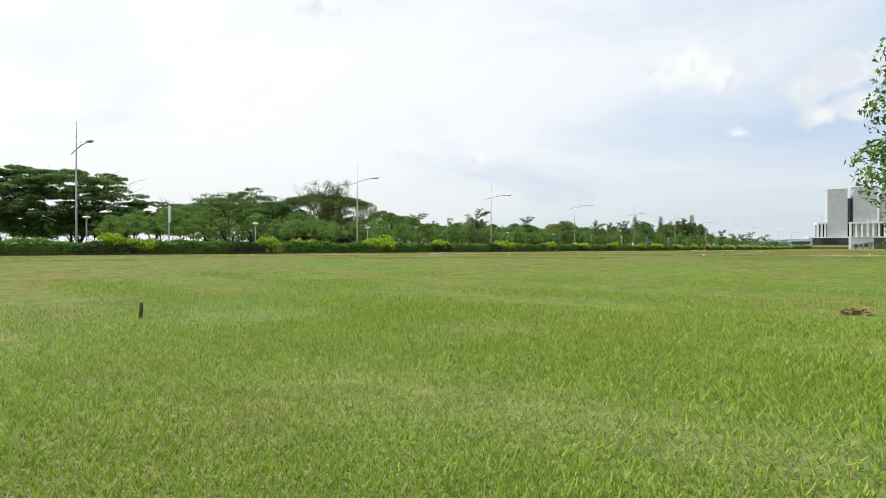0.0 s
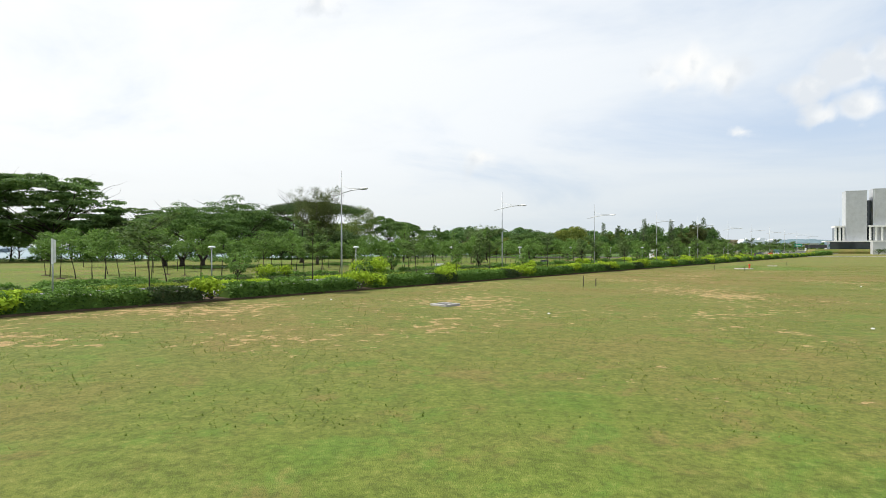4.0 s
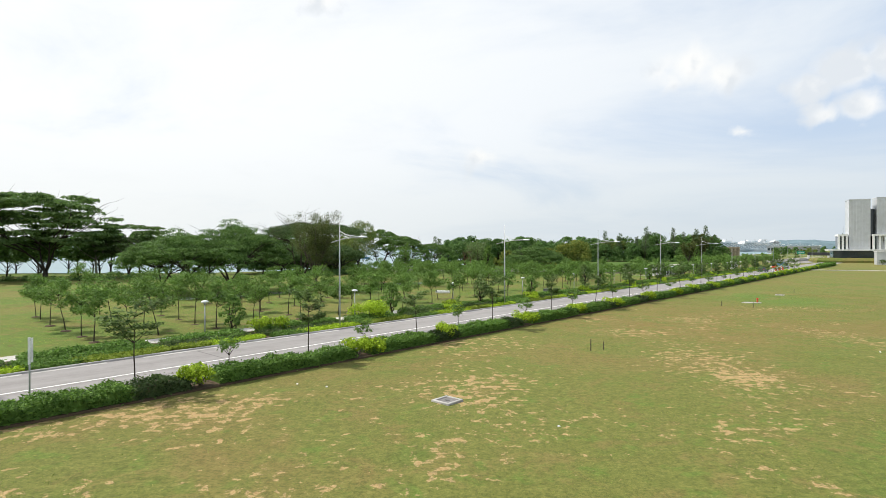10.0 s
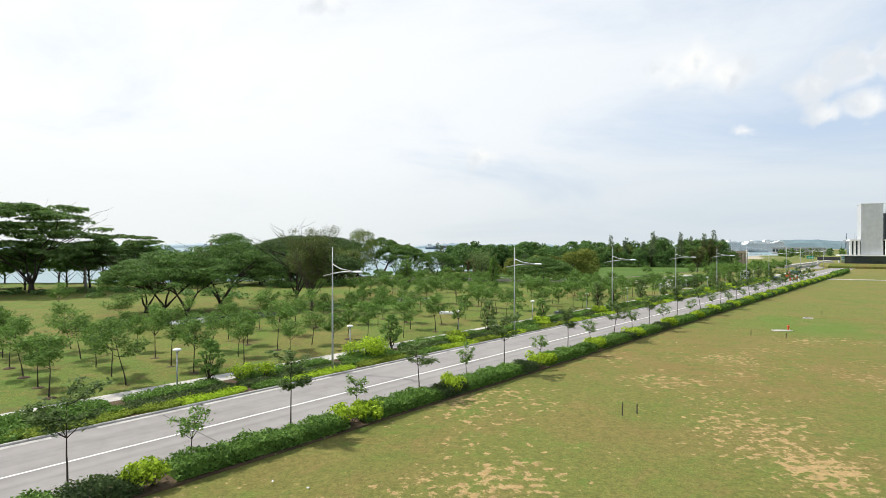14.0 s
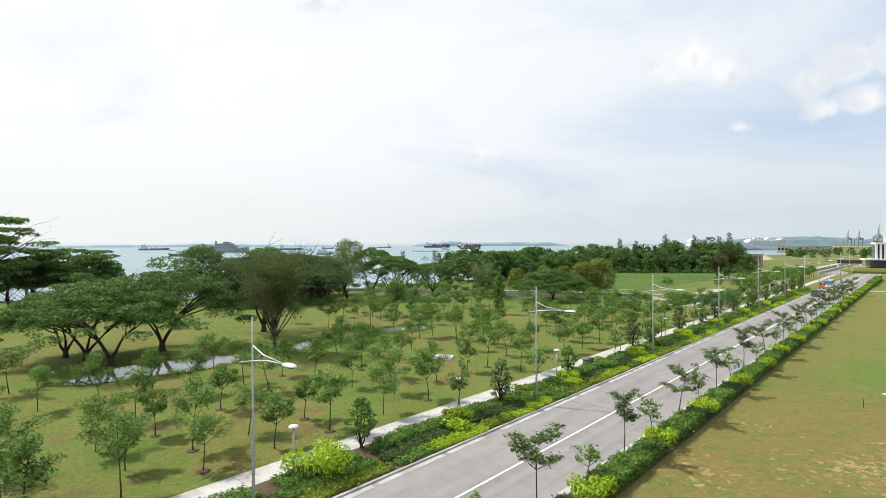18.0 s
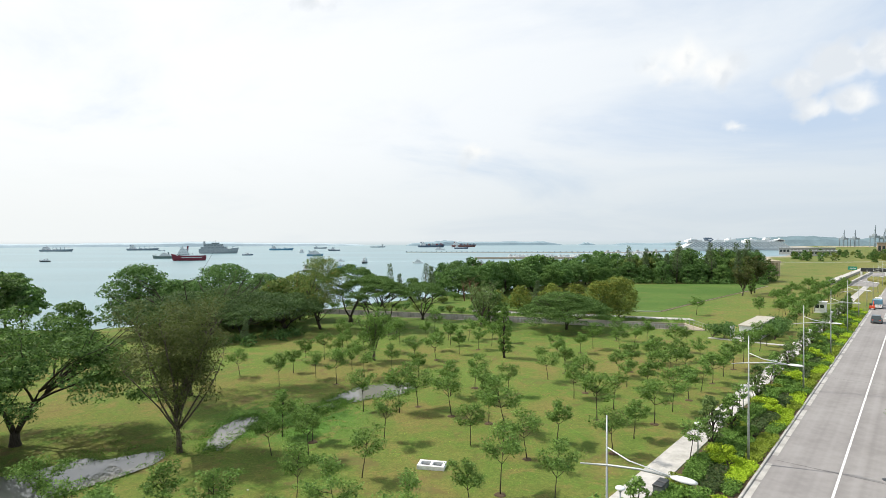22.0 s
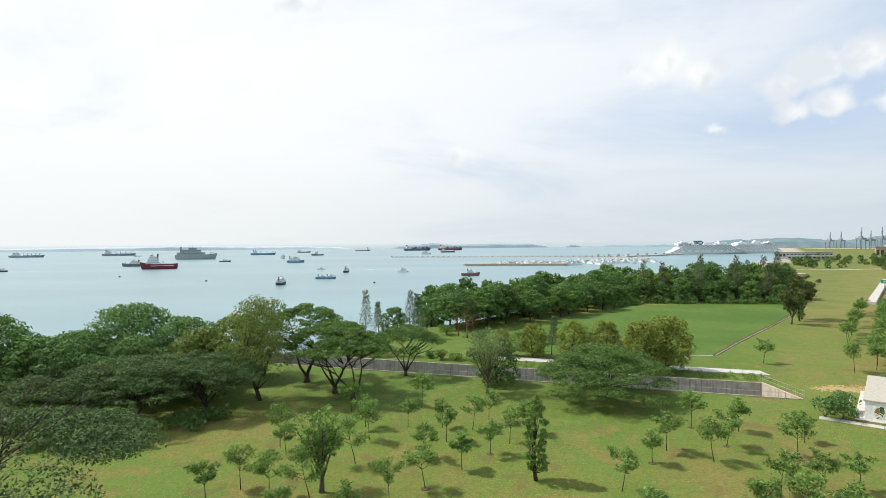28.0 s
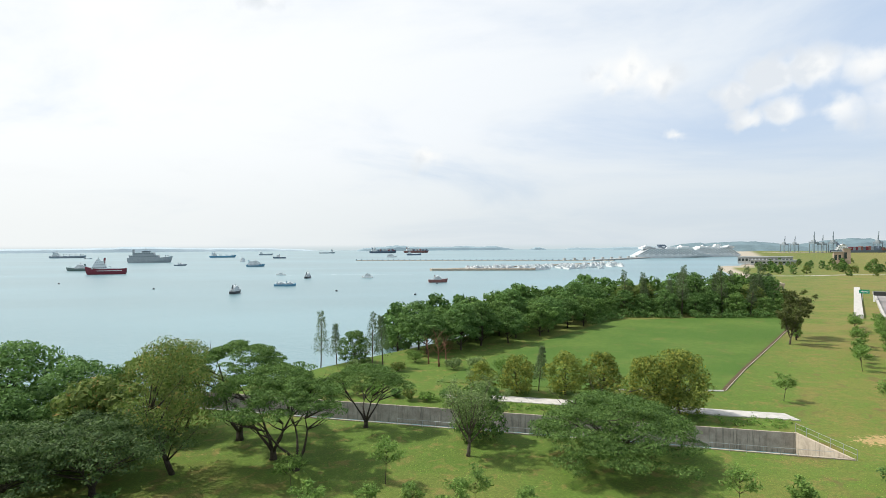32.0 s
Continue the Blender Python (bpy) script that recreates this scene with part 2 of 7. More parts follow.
    # bare soil in the middle of the field and in flecks in the park
    near = b.math("MULTIPLY", field, b.math("SUBTRACT", 1.0, b.step(b.vec("LENGTH", b.vec("MULTIPLY", b.vec("SUBTRACT", p, (8.0, 42.0, 0)), (0.6, 1, 0))), 16.0, 62.0)))
    track = b.math("SUBTRACT", 1.0, b.step(b.vec("LENGTH", b.vec("MULTIPLY", b.vec("SUBTRACT", p, (59.0, 158.0, 0)), (0.55, 1.6, 0))), 1.0, 6.5))
    patch = b.noise(b.vec("ADD", p, (5, 71, 0)), 0.13, 3.0, 0.5)
    bits = b.noise(b.vec("ADD", p, (9, 2, 0)), 1.7, 8.0, 0.66, 0.2)
    soil = b.math("ADD", b.math("MULTIPLY", patch, 0.40), b.math("MULTIPLY", bits, 0.60))
    soil = b.math("ADD", soil, b.math("ADD", b.math("MULTIPLY", near, 0.100), b.math("MULTIPLY", track, 0.20)))
    soil = b.math("ADD", soil, b.math("MULTIPLY", b.math("SUBTRACT", fine, 0.5), 0.14))
    soil = b.math("SUBTRACT", soil, b.math("MULTIPLY", start, 0.09))
    worn = b.math("SUBTRACT", 1.0, b.step(b.vec("LENGTH", b.vec("MULTIPLY", b.vec("SUBTRACT", p, (15.5, 58.5, 0)), (0.9, 0.9, 0))), 1.5, 9.0))
    soil = b.math("SUBTRACT", b.math("ADD", soil, b.math("MULTIPLY", worn, 0.015)), b.math("MULTIPLY", wet, 0.15))
    c = b.mix(b.math("MULTIPLY", b.step(soil, 0.658, 0.684), 0.80), c, b.mix(b.step(fine, 0.35, 0.65), (0.38, 0.225, 0.100), (0.60, 0.420, 0.225)))
    clump = b.noise(p, 3.6, 5.0, 0.7)
    grain = b.math("ADD", b.math("ADD", b.math("MULTIPLY", blades, 0.25), b.math("MULTIPLY", fine, 0.40)), b.math("MULTIPLY", clump, 0.35))
    c = b.mix(b.math("MULTIPLY", b.step(grain, 0.48, 0.57), 0.50), c, (0.046, 0.062, 0.016))
    c = b.mix(b.math("MULTIPLY", b.math("SUBTRACT", 1.0, b.step(grain, 0.40, 0.47)), 0.30), c, (0.34, 0.33, 0.11))
    # rusty worn stretch of the field beside the road
    rusty = b.math("SUBTRACT", 1.0, b.step(b.vec("LENGTH", b.vec("MULTIPLY", b.vec("SUBTRACT", p, (20.0, 63.0, 0)), (0.75, 0.75, 0))), 5.0, 17.0))
    rusty = b.math("MULTIPLY", b.math("MULTIPLY", rusty, field), b.step(b.math("ADD", b.math("MULTIPLY", mottle, 0.6), b.math("MULTIPLY", small, 0.4)), 0.40, 0.58))
    c = b.mix(b.math("MULTIPLY", rusty, 0.55), c, b.mix(fine, (0.150, 0.095, 0.034), (0.285, 0.190, 0.078)))
    # dark damp earth in blots under the young trees of the park
    earth = b.noise(b.vec("ADD", p, (61, 5, 0)), 0.26, 6.0, 0.68, 0.5)
    park = b.math("MULTIPLY", b.math("SUBTRACT", 1.0, field), b.math("SUBTRACT", 1.0, north))
    c = b.mix(b.math("MULTIPLY", b.math("MULTIPLY", b.step(earth, 0.55, 0.64), park), 0.55), c, b.mix(fine, (0.085, 0.058, 0.028), (0.190, 0.130, 0.062)))
    # the beach top, and sand along the shore
    bx = b.math("ADD", b.math("MULTIPLY", b.math("ADD", x, 20.0), 0.77), b.math("MULTIPLY", b.math("SUBTRACT", y, 208.0), 0.64))
    by = b.math("SUBTRACT", b.math("MULTIPLY", b.math("SUBTRACT", y, 208.0), 0.77), b.math("MULTIPLY", b.math("ADD", x, 20.0), 0.64))
    away = b.vec("LENGTH", b.add("CombineXYZ", X=b.math("MULTIPLY", bx, 0.16), Y=by, Z=0.0).outputs[0])
    c = b.mix(b.math("SUBTRACT", 1.0, b.step(b.math("ADD", away, b.math("MULTIPLY", small, 1.5)), 3.2, 4.6)), c, b.mix(fine, (0.36, 0.31, 0.24), (0.50, 0.45, 0.37)))
    c = b.mix(b.math("SUBTRACT", 1.0, b.step(sep.outputs[2], -1.1, -0.25)), c, b.mix(fine, (0.30, 0.26, 0.20), (0.42, 0.38, 0.31)))
    h = b.math("ADD", b.math("MULTIPLY", fine, 0.5), b.math("MULTIPLY", blades, 0.5))
    finish(b, c, 0.95, 0, h, 0.05, 0.15)
    return m


def water_material(name, colour, rough, scale, depth):
    m, b = material(name)
    p = place(b)
    w = b.math("ADD", b.math("MULTIPLY", b.noise(b.vec("MULTIPLY", p, (1, 1.6, 1)), scale, 4.0, 0.6), 0.6), b.math("MULTIPLY", b.noise(p, scale * 0.11, 3.0), 0.4))
    tint = b.noise(b.vec("MULTIPLY", p, (0.4, 1, 1)), 0.006, 4.0, 0.6)
    c = b.mix(b.step(tint, 0.35, 0.68), [k * 0.86 for k in colour], [k * 1.1 for k in colour])
    finish(b, c, rough, 0, w, depth, 0.5 if scale < 1 else 1.0)
    return m


def asphalt_material():
    m, b = material("asphalt")
    p = place(b)
    grain, mid, big = b.noise(p, 40.0, 3.0, 0.7), b.noise(p, 1.1, 5.0, 0.6), b.noise(p, 0.12, 4.0, 0.6)
    along = b.math("ADD", b.math("MULTIPLY", b.add("SeparateXYZ", Vector=p).outputs[0], 0.753), b.math("MULTIPLY", b.add("SeparateXYZ", Vector=p).outputs[1], -0.658))
    wheel = b.math("MULTIPLY", b.noise(b.add("CombineXYZ", X=along, Y=0.0, Z=0.0).outputs[0], 0.9, 2.0), 0.5)
    v = b.math("ADD", b.math("ADD", b.math("MULTIPLY", mid, 0.25), b.math("MULTIPLY", big, 0.35)), wheel)
    c = b.mix(b.step(v, 0.38, 0.70), (0.205, 0.19, 0.185), (0.305, 0.29, 0.28))
    c = b.mix(b.math("MULTIPLY", grain, 0.3), c, (0.12, 0.115, 0.11))
    finish(b, c, 0.9, 0, grain, 0.004, 0.3)
    return m


def concrete_material(name, dark, light, streak=0.0):
    m, b = material(name)
    p = place(b)
    mid, grain = b.noise(p, 0.9, 6.0, 0.65), b.noise(p, 18.0, 4.0, 0.7)
    v = b.math("ADD", b.math("MULTIPLY", mid, 0.7), b.math("MULTIPLY", grain, 0.3))
    c = b.mix(b.step(v, 0.32, 0.66), dark, light)
    if streak:
        s = b.noise(b.vec("MULTIPLY", p, (1.6, 1.6, 0.12)), 1.6, 5.0, 0.7)
        c = b.mix(b.math("MULTIPLY", b.step(s, 0.50, 0.66), streak), c, (0.07, 0.07, 0.055))
    finish(b, c, 0.9, 0, grain, 0.006, 0.25)
    return m


GRASS = ground_material()
SEA = water_material("sea_water", (0.135, 0.246, 0.276), 0.30, 0.55, 0.16)
# muddy puddle colour, raised paler to stand in for bright sky reflection
POND = water_material("sky_pale_puddle_water", (0.20, 0.195, 0.175), 0.015, 1.2, 0.0015)
ASPHALT = asphalt_material()
KERB = concrete_material("kerb_concrete", (0.30, 0.29, 0.27), (0.48, 0.46, 0.43))
PAVING = concrete_material("footpath_concrete", (0.34, 0.325, 0.30), (0.52, 0.50, 0.47))
STAINED = concrete_material("stained_concrete", (0.33, 0.275, 0.21), (0.52, 0.44, 0.35), 0.40)
CANAL_WALL = concrete_material("weathered_canal_concrete", (0.27, 0.225, 0.18), (0.45, 0.385, 0.31), 0.5)
LINE = plain("road_paint", (0.78, 0.78, 0.74), 0.7, vary=0.1)
STEEL = plain("galvanised_steel", (0.38, 0.40, 0.40), 0.5, 0.5)
WHITE = plain("white_paint", (0.78, 0.79, 0.78), 0.5)
DARK = plain("dark_metal", (0.035, 0.038, 0.04), 0.5)
GLASS = plain("dark_glass", (0.03, 0.045, 0.05), 0.08, spec=0.8)
SOIL = concrete_material("garden_soil", (0.05, 0.035, 0.02), (0.11, 0.075, 0.045))
BARK = bark("grey_bark", (0.045, 0.036, 0.026), (0.15, 0.125, 0.10))
BARK_DARK = bark("dark_bark", (0.022, 0.017, 0.012), (0.075, 0.060, 0.046))
LEAF_YOUNG = leafy("sapling_leaf", (0.070, 0.142, 0.036), (0.180, 0.285, 0.068), through_light=0.32)
LEAF_RAIN = leafy("rain_tree_leaf", (0.048, 0.108, 0.032), (0.150, 0.245, 0.064), through_light=0.25)
LEAF_SEA = leafy("sea_almond_leaf", (0.042, 0.104, 0.036), (0.150, 0.255, 0.074), through_light=0.26)
LEAF_BROWN = leafy("olive_leaf", (0.050, 0.064, 0.024), (0.118, 0.130, 0.044), through_light=0.22)
LEAF_GOLD = leafy("golden_leaf", (0.085, 0.135, 0.030), (0.235, 0.270, 0.055), (0.420, 0.330, 0.050), 0.25)
LEAF_NEEDLE = leafy("casuarina_needles", (0.065, 0.109, 0.053), (0.164, 0.206, 0.114))
LEAF_MIX = leafy("yellowing_leaf", (0.085, 0.140, 0.040), (0.220, 0.275, 0.076), (0.330, 0.215, 0.070), 0.35)
HEDGE_GREEN = leafy("hedge_leaf", (0.062, 0.132, 0.027), (0.168, 0.287, 0.059), through_light=0.25)
HEDGE_DARK = leafy("dark_hedge_leaf", (0.037, 0.067, 0.027), (0.107, 0.151, 0.055), (0.143, 0.108, 0.066), 0.25)
HEDGE_LIME = leafy("lime_leaf", (0.190, 0.310, 0.016), (0.440, 0.575, 0.045), through_light=0.32)
BLADE = leafy("grass_blade", (0.122, 0.228, 0.025), (0.318, 0.445, 0.062), (0.490, 0.399, 0.128), 0.35)
BLADE_DRY = leafy("dry_grass_blade", (0.100, 0.140, 0.028), (0.225, 0.262, 0.064), (0.36, 0.30, 0.11), 0.35)
LEAF_TALL = leafy("tall_tree_leaf", (0.062, 0.122, 0.046), (0.180, 0.262, 0.092), through_light=0.38)
LEAF_STREET = leafy("street_tree_leaf", (0.055, 0.100, 0.036), (0.160, 0.225, 0.074), through_light=0.28)
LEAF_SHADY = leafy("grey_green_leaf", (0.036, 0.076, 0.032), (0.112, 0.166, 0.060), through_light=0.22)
HEDGE_YELLOW = leafy("yellow_ground_cover", (0.120, 0.180, 0.022), (0.270, 0.325, 0.048), through_light=0.3)
LEAF_PALE = leafy("pale_feathery_leaf", (0.095, 0.150, 0.060), (0.235, 0.310, 0.120), through_light=0.3)
TAR = plain("bitumen_seal", (0.11, 0.105, 0.10), 0.8)


# ---- building blocks ----
ALONG, ACROSS = Vector((0.658, 0.753, 0)), Vector((0.753, -0.658, 0))     # the road's way, and to its right
ROAD_TURN = math.degrees(math.atan2(ALONG.y, ALONG.x))


def W(u, v, z=0.0):
    """A place by metres along the road and to its right."""
    p = ALONG * u + ACROSS * v
    return Vector((p.x, p.y, z))


def raw(name, verts, faces, mat, smooth=False):
    me = bpy.data.meshes.new(name)
    me.from_pydata([tuple(v) for v in verts] if not isinstance(verts, np.ndarray) else verts.tolist(), [], faces if not isinstance(faces, np.ndarray) else faces.tolist())
    me.materials.append(mat)
    if smooth:
        me.polygons.foreach_set("use_smooth", [True] * len(me.polygons))
    me.update()
    return me


def thing(name, label, category, group="", kind="", at=None):
    ob = new(name)
    ob.empty_display_size = 0.2
    if at is not None:
        ob.matrix_basis = at
    return tagged(ob, label, category, group, kind)


def part(name, data, parent, label=""):
    ob = new(name, data)
    ob.parent = parent
    return tagged(ob, label) if label else ob


class Shape:
    """Collects boxes, tubes and lathes as plain vertices and faces of one mesh."""

    def __init__(self):
        self.v, self.f = [], []

    def put(self, verts, faces):
        k = len(self.v)
        self.v += [tuple(p) for p in verts]
        self.f += [tuple(i + k for i in q) for q in faces]
        return self

    def box(self, x0, x1, y0, y1, z0, z1, bevel=0.0):
        """A box; bevel chamfers its upper edge."""
        c = [(x0, y0), (x1, y0), (x1, y1), (x0, y1)]
        b = bevel
        i = [(x0 + b, y0 + b), (x1 - b, y0 + b), (x1 - b, y1 - b), (x0 + b, y1 - b)]
        rings = [[(x, y, z0) for x, y in c], [(x, y, z1 - b) for x, y in c]]
        if b:
            rings.append([(x, y, z1) for x, y in i])
        return self.loft(rings)

    def loft(self, rings, close=True):
        n = len(rings[0])
        verts = [p for r in rings for p in r]
        faces = []
        for k in range(len(rings) - 1):
            for j in range(n):
                a, b2 = k * n + j, k * n + (j + 1) % n
                faces.append((a, b2, b2 + n, a + n))
        if close:
            faces += [tuple(reversed(range(n))), tuple(range((len(rings) - 1) * n, len(rings) * n))]
        return self.put(verts, faces)

    def tube(self, points, radii, sides=6):
        pts = [Vector(p) for p in points]
        rings = []
        for i, p in enumerate(pts):
            d = (pts[min(i + 1, len(pts) - 1)] - pts[max(i - 1, 0)]).normalized()
            a = d.cross(Vector((0.31, 0.17, 0.93))) if abs(d.z) < 0.95 else d.cross(Vector((1, 0.1, 0)))
            a.normalize()
            b2 = d.cross(a)
            rings.append([p + (a * math.cos(2 * math.pi * k / sides) + b2 * math.sin(2 * math.pi * k / sides)) * radii[i] for k in range(sides)])
        return self.loft(rings)

    def mesh(self, name, mat, smooth=False):
        return raw(name, self.v, self.f, mat, smooth)


def leaf_mesh(name, centres, size, mat, r, up=0.5, aspect=0.55, spread=0.35):
    """Pointed leaves or sprigs about the places given, each its own island."""
    c = np.asarray(centres, float)
    c = np.concatenate([c, c[::2] + r.normal(size=c[::2].shape) * size * 0.9])
    size *= 0.88
    n = len(c)
    nor = r.normal(size=(n, 3)) * (1 - up)
    nor[:, 2] = np.abs(nor[:, 2]) + up
    nor /= np.linalg.norm(nor, axis=1)[:, None]
    a = np.cross(nor, r.normal(size=(n, 3)))
    a /= np.linalg.norm(a, axis=1)[:, None] + 1e-9
    b2 = np.cross(nor, a)
    s = (size * (1 + spread * r.normal(size=n))).clip(size * 0.4, size * 2)[:, None]
    v = np.empty((n, 3, 3))
    v[:, 0] = c + a * s * 1.1
    v[:, 1] = c + b2 * s * aspect - a * s * 0.7
    v[:, 2] = c - b2 * s * aspect - a * s * 0.7
    return raw(name, v.reshape(-1, 3), np.arange(n * 3).reshape(-1, 3), mat)


def cloud(r, n, centre, radius, shell=0.55):
    """Places in a lump, denser towards its skin."""
    d = r.normal(size=(n, 3))
    d /= np.linalg.norm(d, axis=1)[:, None]
    q = r.uniform(shell, 1.0, n) ** 0.7
    return np.asarray(centre) + d * q[:, None] * np.asarray(radius)


def pads_mesh(name, pads, count, size, mat, r, under=0.22, aspect=0.5, rough=0.42):
    """Leaves laid over rounded pads of foliage (x, y, z and three radii each), facing outwards."""
    pads = np.asarray(pads, float)
    weight = pads[:, 3] * (pads[:, 4] + pads[:, 5])
    k = pads[r.choice(len(pads), count, p=weight / weight.sum())]
    d = r.normal(size=(count, 3))
    d /= np.linalg.norm(d, axis=1)[:, None]
    d[:, 2] = np.where(r.uniform(size=count) < under, -np.abs(d[:, 2]), np.abs(d[:, 2]))
    c = k[:, :3] + d * k[:, 3:] * r.uniform(0.70, 1.10, count)[:, None]
    nor = d / k[:, 3:] * k[:, 3:].mean(1)[:, None]
    nor /= np.linalg.norm(nor, axis=1)[:, None]
    nor += r.normal(size=(count, 3)) * rough
    nor /= np.linalg.norm(nor, axis=1)[:, None]
    a = np.cross(nor, r.normal(size=(count, 3)))
    a /= np.linalg.norm(a, axis=1)[:, None] + 1e-9
    b2 = np.cross(nor, a)
    q = (size * (1 + 0.35 * r.normal(size=count))).clip(size * 0.4, size * 1.9)[:, None]
    v = np.empty((count, 3, 3))
    v[:, 0] = c + a * q * 1.1
    v[:, 1] = c + b2 * q * aspect - a * q * 0.7
    v[:, 2] = c - b2 * q * aspect - a * q * 0.7
    return raw(name, v.reshape(-1, 3), np.arange(count * 3).reshape(-1, 3), mat)


# ---- ground, sea ----
SHORE = [(-4000, -600), (-900, 20), (-400, 85), (-200, 135), (-112, 167), (-72, 166), (-45, 185), (-19, 214), (5, 238), (60, 300), (120, 352), (250, 490), (480, 850), (850, 1500), (1900, 3400), (3000, 5500)]
CANAL_NEAR, CANAL_FAR, CANAL_START, CANAL_END, CANAL_DEEP, CANAL_SLOPE = 169.8, 178.4, -34.0, 47.5, 2.6, 0.36     # near and far in y + 0.36 x


def land_height(x, y):
    """Level land that slopes to the sea past the shore line; a slight hollow where the walk begins."""
    x, y = np.asarray(x, float), np.asarray(y, float)
    best = np.full(x.shape, 1e9)
    side = np.ones(x.shape)
    for (ax, ay), (bx, by) in zip(SHORE, SHORE[1:]):
        dx, dy = bx - ax, by - ay
        k = (((x - ax) * dx + (y - ay) * dy) / (dx * dx + dy * dy)).clip(0, 1)
        d = np.hypot(x - ax - k * dx, y - ay - k * dy)
        s = np.where(dx * (y - ay) - dy * (x - ax) < 0, 1.0, -1.0)
        closer = d < best
        best, side = np.where(closer, d, best), np.where(closer, s, side)
    z = (-2.4 + side * best * 0.28).clip(-6.0, 0.0)
    bumps = 0.05 * np.sin(x * 0.31 + 1.3 * np.sin(y * 0.21)) * np.cos(y * 0.27) * (np.abs(x * 0.753 - y * 0.658 + 41) > 11)
    hollow = -0.42 * np.exp(-(((x + 1.5) / 16) ** 2 + ((y + 1) / 11) ** 2) ** 2)
    z = z + np.where(z > -0.01, bumps + hollow, 0)
    inside = (y + CANAL_SLOPE * x > CANAL_NEAR + 0.01) & (y + CANAL_SLOPE * x < CANAL_FAR - 0.01) & (x < CANAL_END - 0.01) & (x > CANAL_START)
    return np.where(inside, -CANAL_DEEP, z)


def lines(lo, hi, step, far, extra=()):
    """Grid lines, even inside and ever wider outside."""
    a = list(np.arange(lo, hi + 0.01, step))
    d, up, down = step, hi, lo
    while up < far:
        d *= 1.22
        up += d
        down -= d
        a += [up, down]
    return np.array(sorted(set(a) | set(extra)))


def build_ground():
    xs = lines(-120, 150, 1.8, 4600, (CANAL_END - 0.02, CANAL_END, CANAL_START, CANAL_START - 0.02))
    ss = lines(-14, 300, 1.8, 4600, (CANAL_NEAR, CANAL_NEAR + 0.02, CANAL_FAR - 0.02, CANAL_FAR))
    gx, gs = np.meshgrid(xs, ss, indexing="ij")
    gy = gs - CANAL_SLOPE * gx
    gz = land_height(gx, gy)
    idx = np.arange(gx.size).reshape(gx.shape)
    f = np.stack([idx[:-1, :-1], idx[1:, :-1], idx[1:, 1:], idx[:-1, 1:]], -1).reshape(-1, 4)
    low = gz.reshape(-1)[f].max(1) > -5.9
    me = raw("ground", np.stack([gx, gy, gz], -1).reshape(-1, 3), f[low], GRASS, True)
    return tagged(new("ground", me), "mown cow grass with straw and bare soil patches", "ground", kind="structure")


build_ground()
me = raw("sea", [(-4900, -4900, -2.4), (4900, -4900, -2.4), (4900, 4900, -2.4), (-4900, 4900, -2.4)], [(0, 1, 2, 3)], SEA)
tagged(new("water", me), "calm pale turquoise sea with fine ripples", "sea", kind="structure")

# ---- road, kerbs, path ----
ROAD_L, ROAD_R, ROAD_A, ROAD_B = -43.9, -35.6, -80.0, 330.0


def strip(name, v0, v1, z, mat, u0=ROAD_A, u1=ROAD_B, step=6.0, thick=0.0):
    n = max(1, int((u1 - u0) / step))
    s = Shape()
    for i in range(n):
        a, b2 = u0 + (u1 - u0) * i / n, u0 + (u1 - u0) * (i + 1) / n
        if thick:
            c = [W(a, v0, z - thick), W(a, v1, z - thick), W(b2, v1, z - thick), W(b2, v0, z - thick), W(a, v0, z), W(a, v1, z), W(b2, v1, z), W(b2, v0, z)]
            s.put(c, [(0, 3, 2, 1), (4, 5, 6, 7), (0, 1, 5, 4), (1, 2, 6, 5), (2, 3, 7, 6), (3, 0, 4, 7)])
        else:
            s.put([W(a, v0, z), W(a, v1, z), W(b2, v1, z), W(b2, v0, z)], [(0, 1, 2, 3)])
    return s.mesh(name, mat)


road = tagged(new("road", strip("road", ROAD_L, ROAD_R, 0.06, ASPHALT, thick=0.2)), "sun-bleached grey asphalt road with one white centre line", "road", kind="structure")
part("centre_line", strip("centre_line", -39.62, -39.48, 0.066, LINE), road, "solid white painted line")
part("channel", strip("channel", -35.98, -35.62, 0.068, PAVING), road, "pale concrete drainage channel")
for i in range(52):
    part("channel_slab", strip("channel_slab", -43.88, -43.50, 0.068, KERB, -20 + i * 5.6, -20 + i * 5.6 + (5.2 if i % 3 else 3.6)), road, "pale concrete drainage channel")
for u in (22.3, 62.0, 85.4, 118.0):
    part("crack_seal", strip("crack_seal", -43.4, -36.1, 0.0655, TAR, u, u + 0.07), road, "thin dark sealed joint across the road")
cover = part("road_manhole", Shape().tube([(0, 0, 0), (0, 0, 0.012)], [0.33, 0.33], 16).mesh("road_manhole", DARK), road, "round dark iron manhole cover")
cover.matrix_basis = Matrix.Translation(W(86.3, -37.0, 0.06))
kerbs = thing("kerb", "pale concrete kerb stones along the road", "kerb", kind="structure")
stone = Shape().box(-0.93, 0.93, -0.09, 0.09, -0.1, 0.17, 0.03).mesh("kerb_stone", KERB)
for v in (ROAD_L - 0.09, ROAD_R + 0.09):
    for i in range(130):
        u = 6 + i * 1.88
        ob = part("kerb_stone", stone, kerbs)
        ob.matrix_basis = Matrix.Translation(W(u, v)) @ pose(0, 0, 0, 0, 0, ROAD_TURN)
part("kerb_run", strip("kerb_run", ROAD_L - 0.18, ROAD_L, 0.165, KERB, ROAD_A, 5.0, thick=0.2), kerbs)
part("kerb_run", strip("kerb_run", ROAD_R, ROAD_R + 0.18, 0.165, KERB, ROAD_A, 5.0, thick=0.2), kerbs)
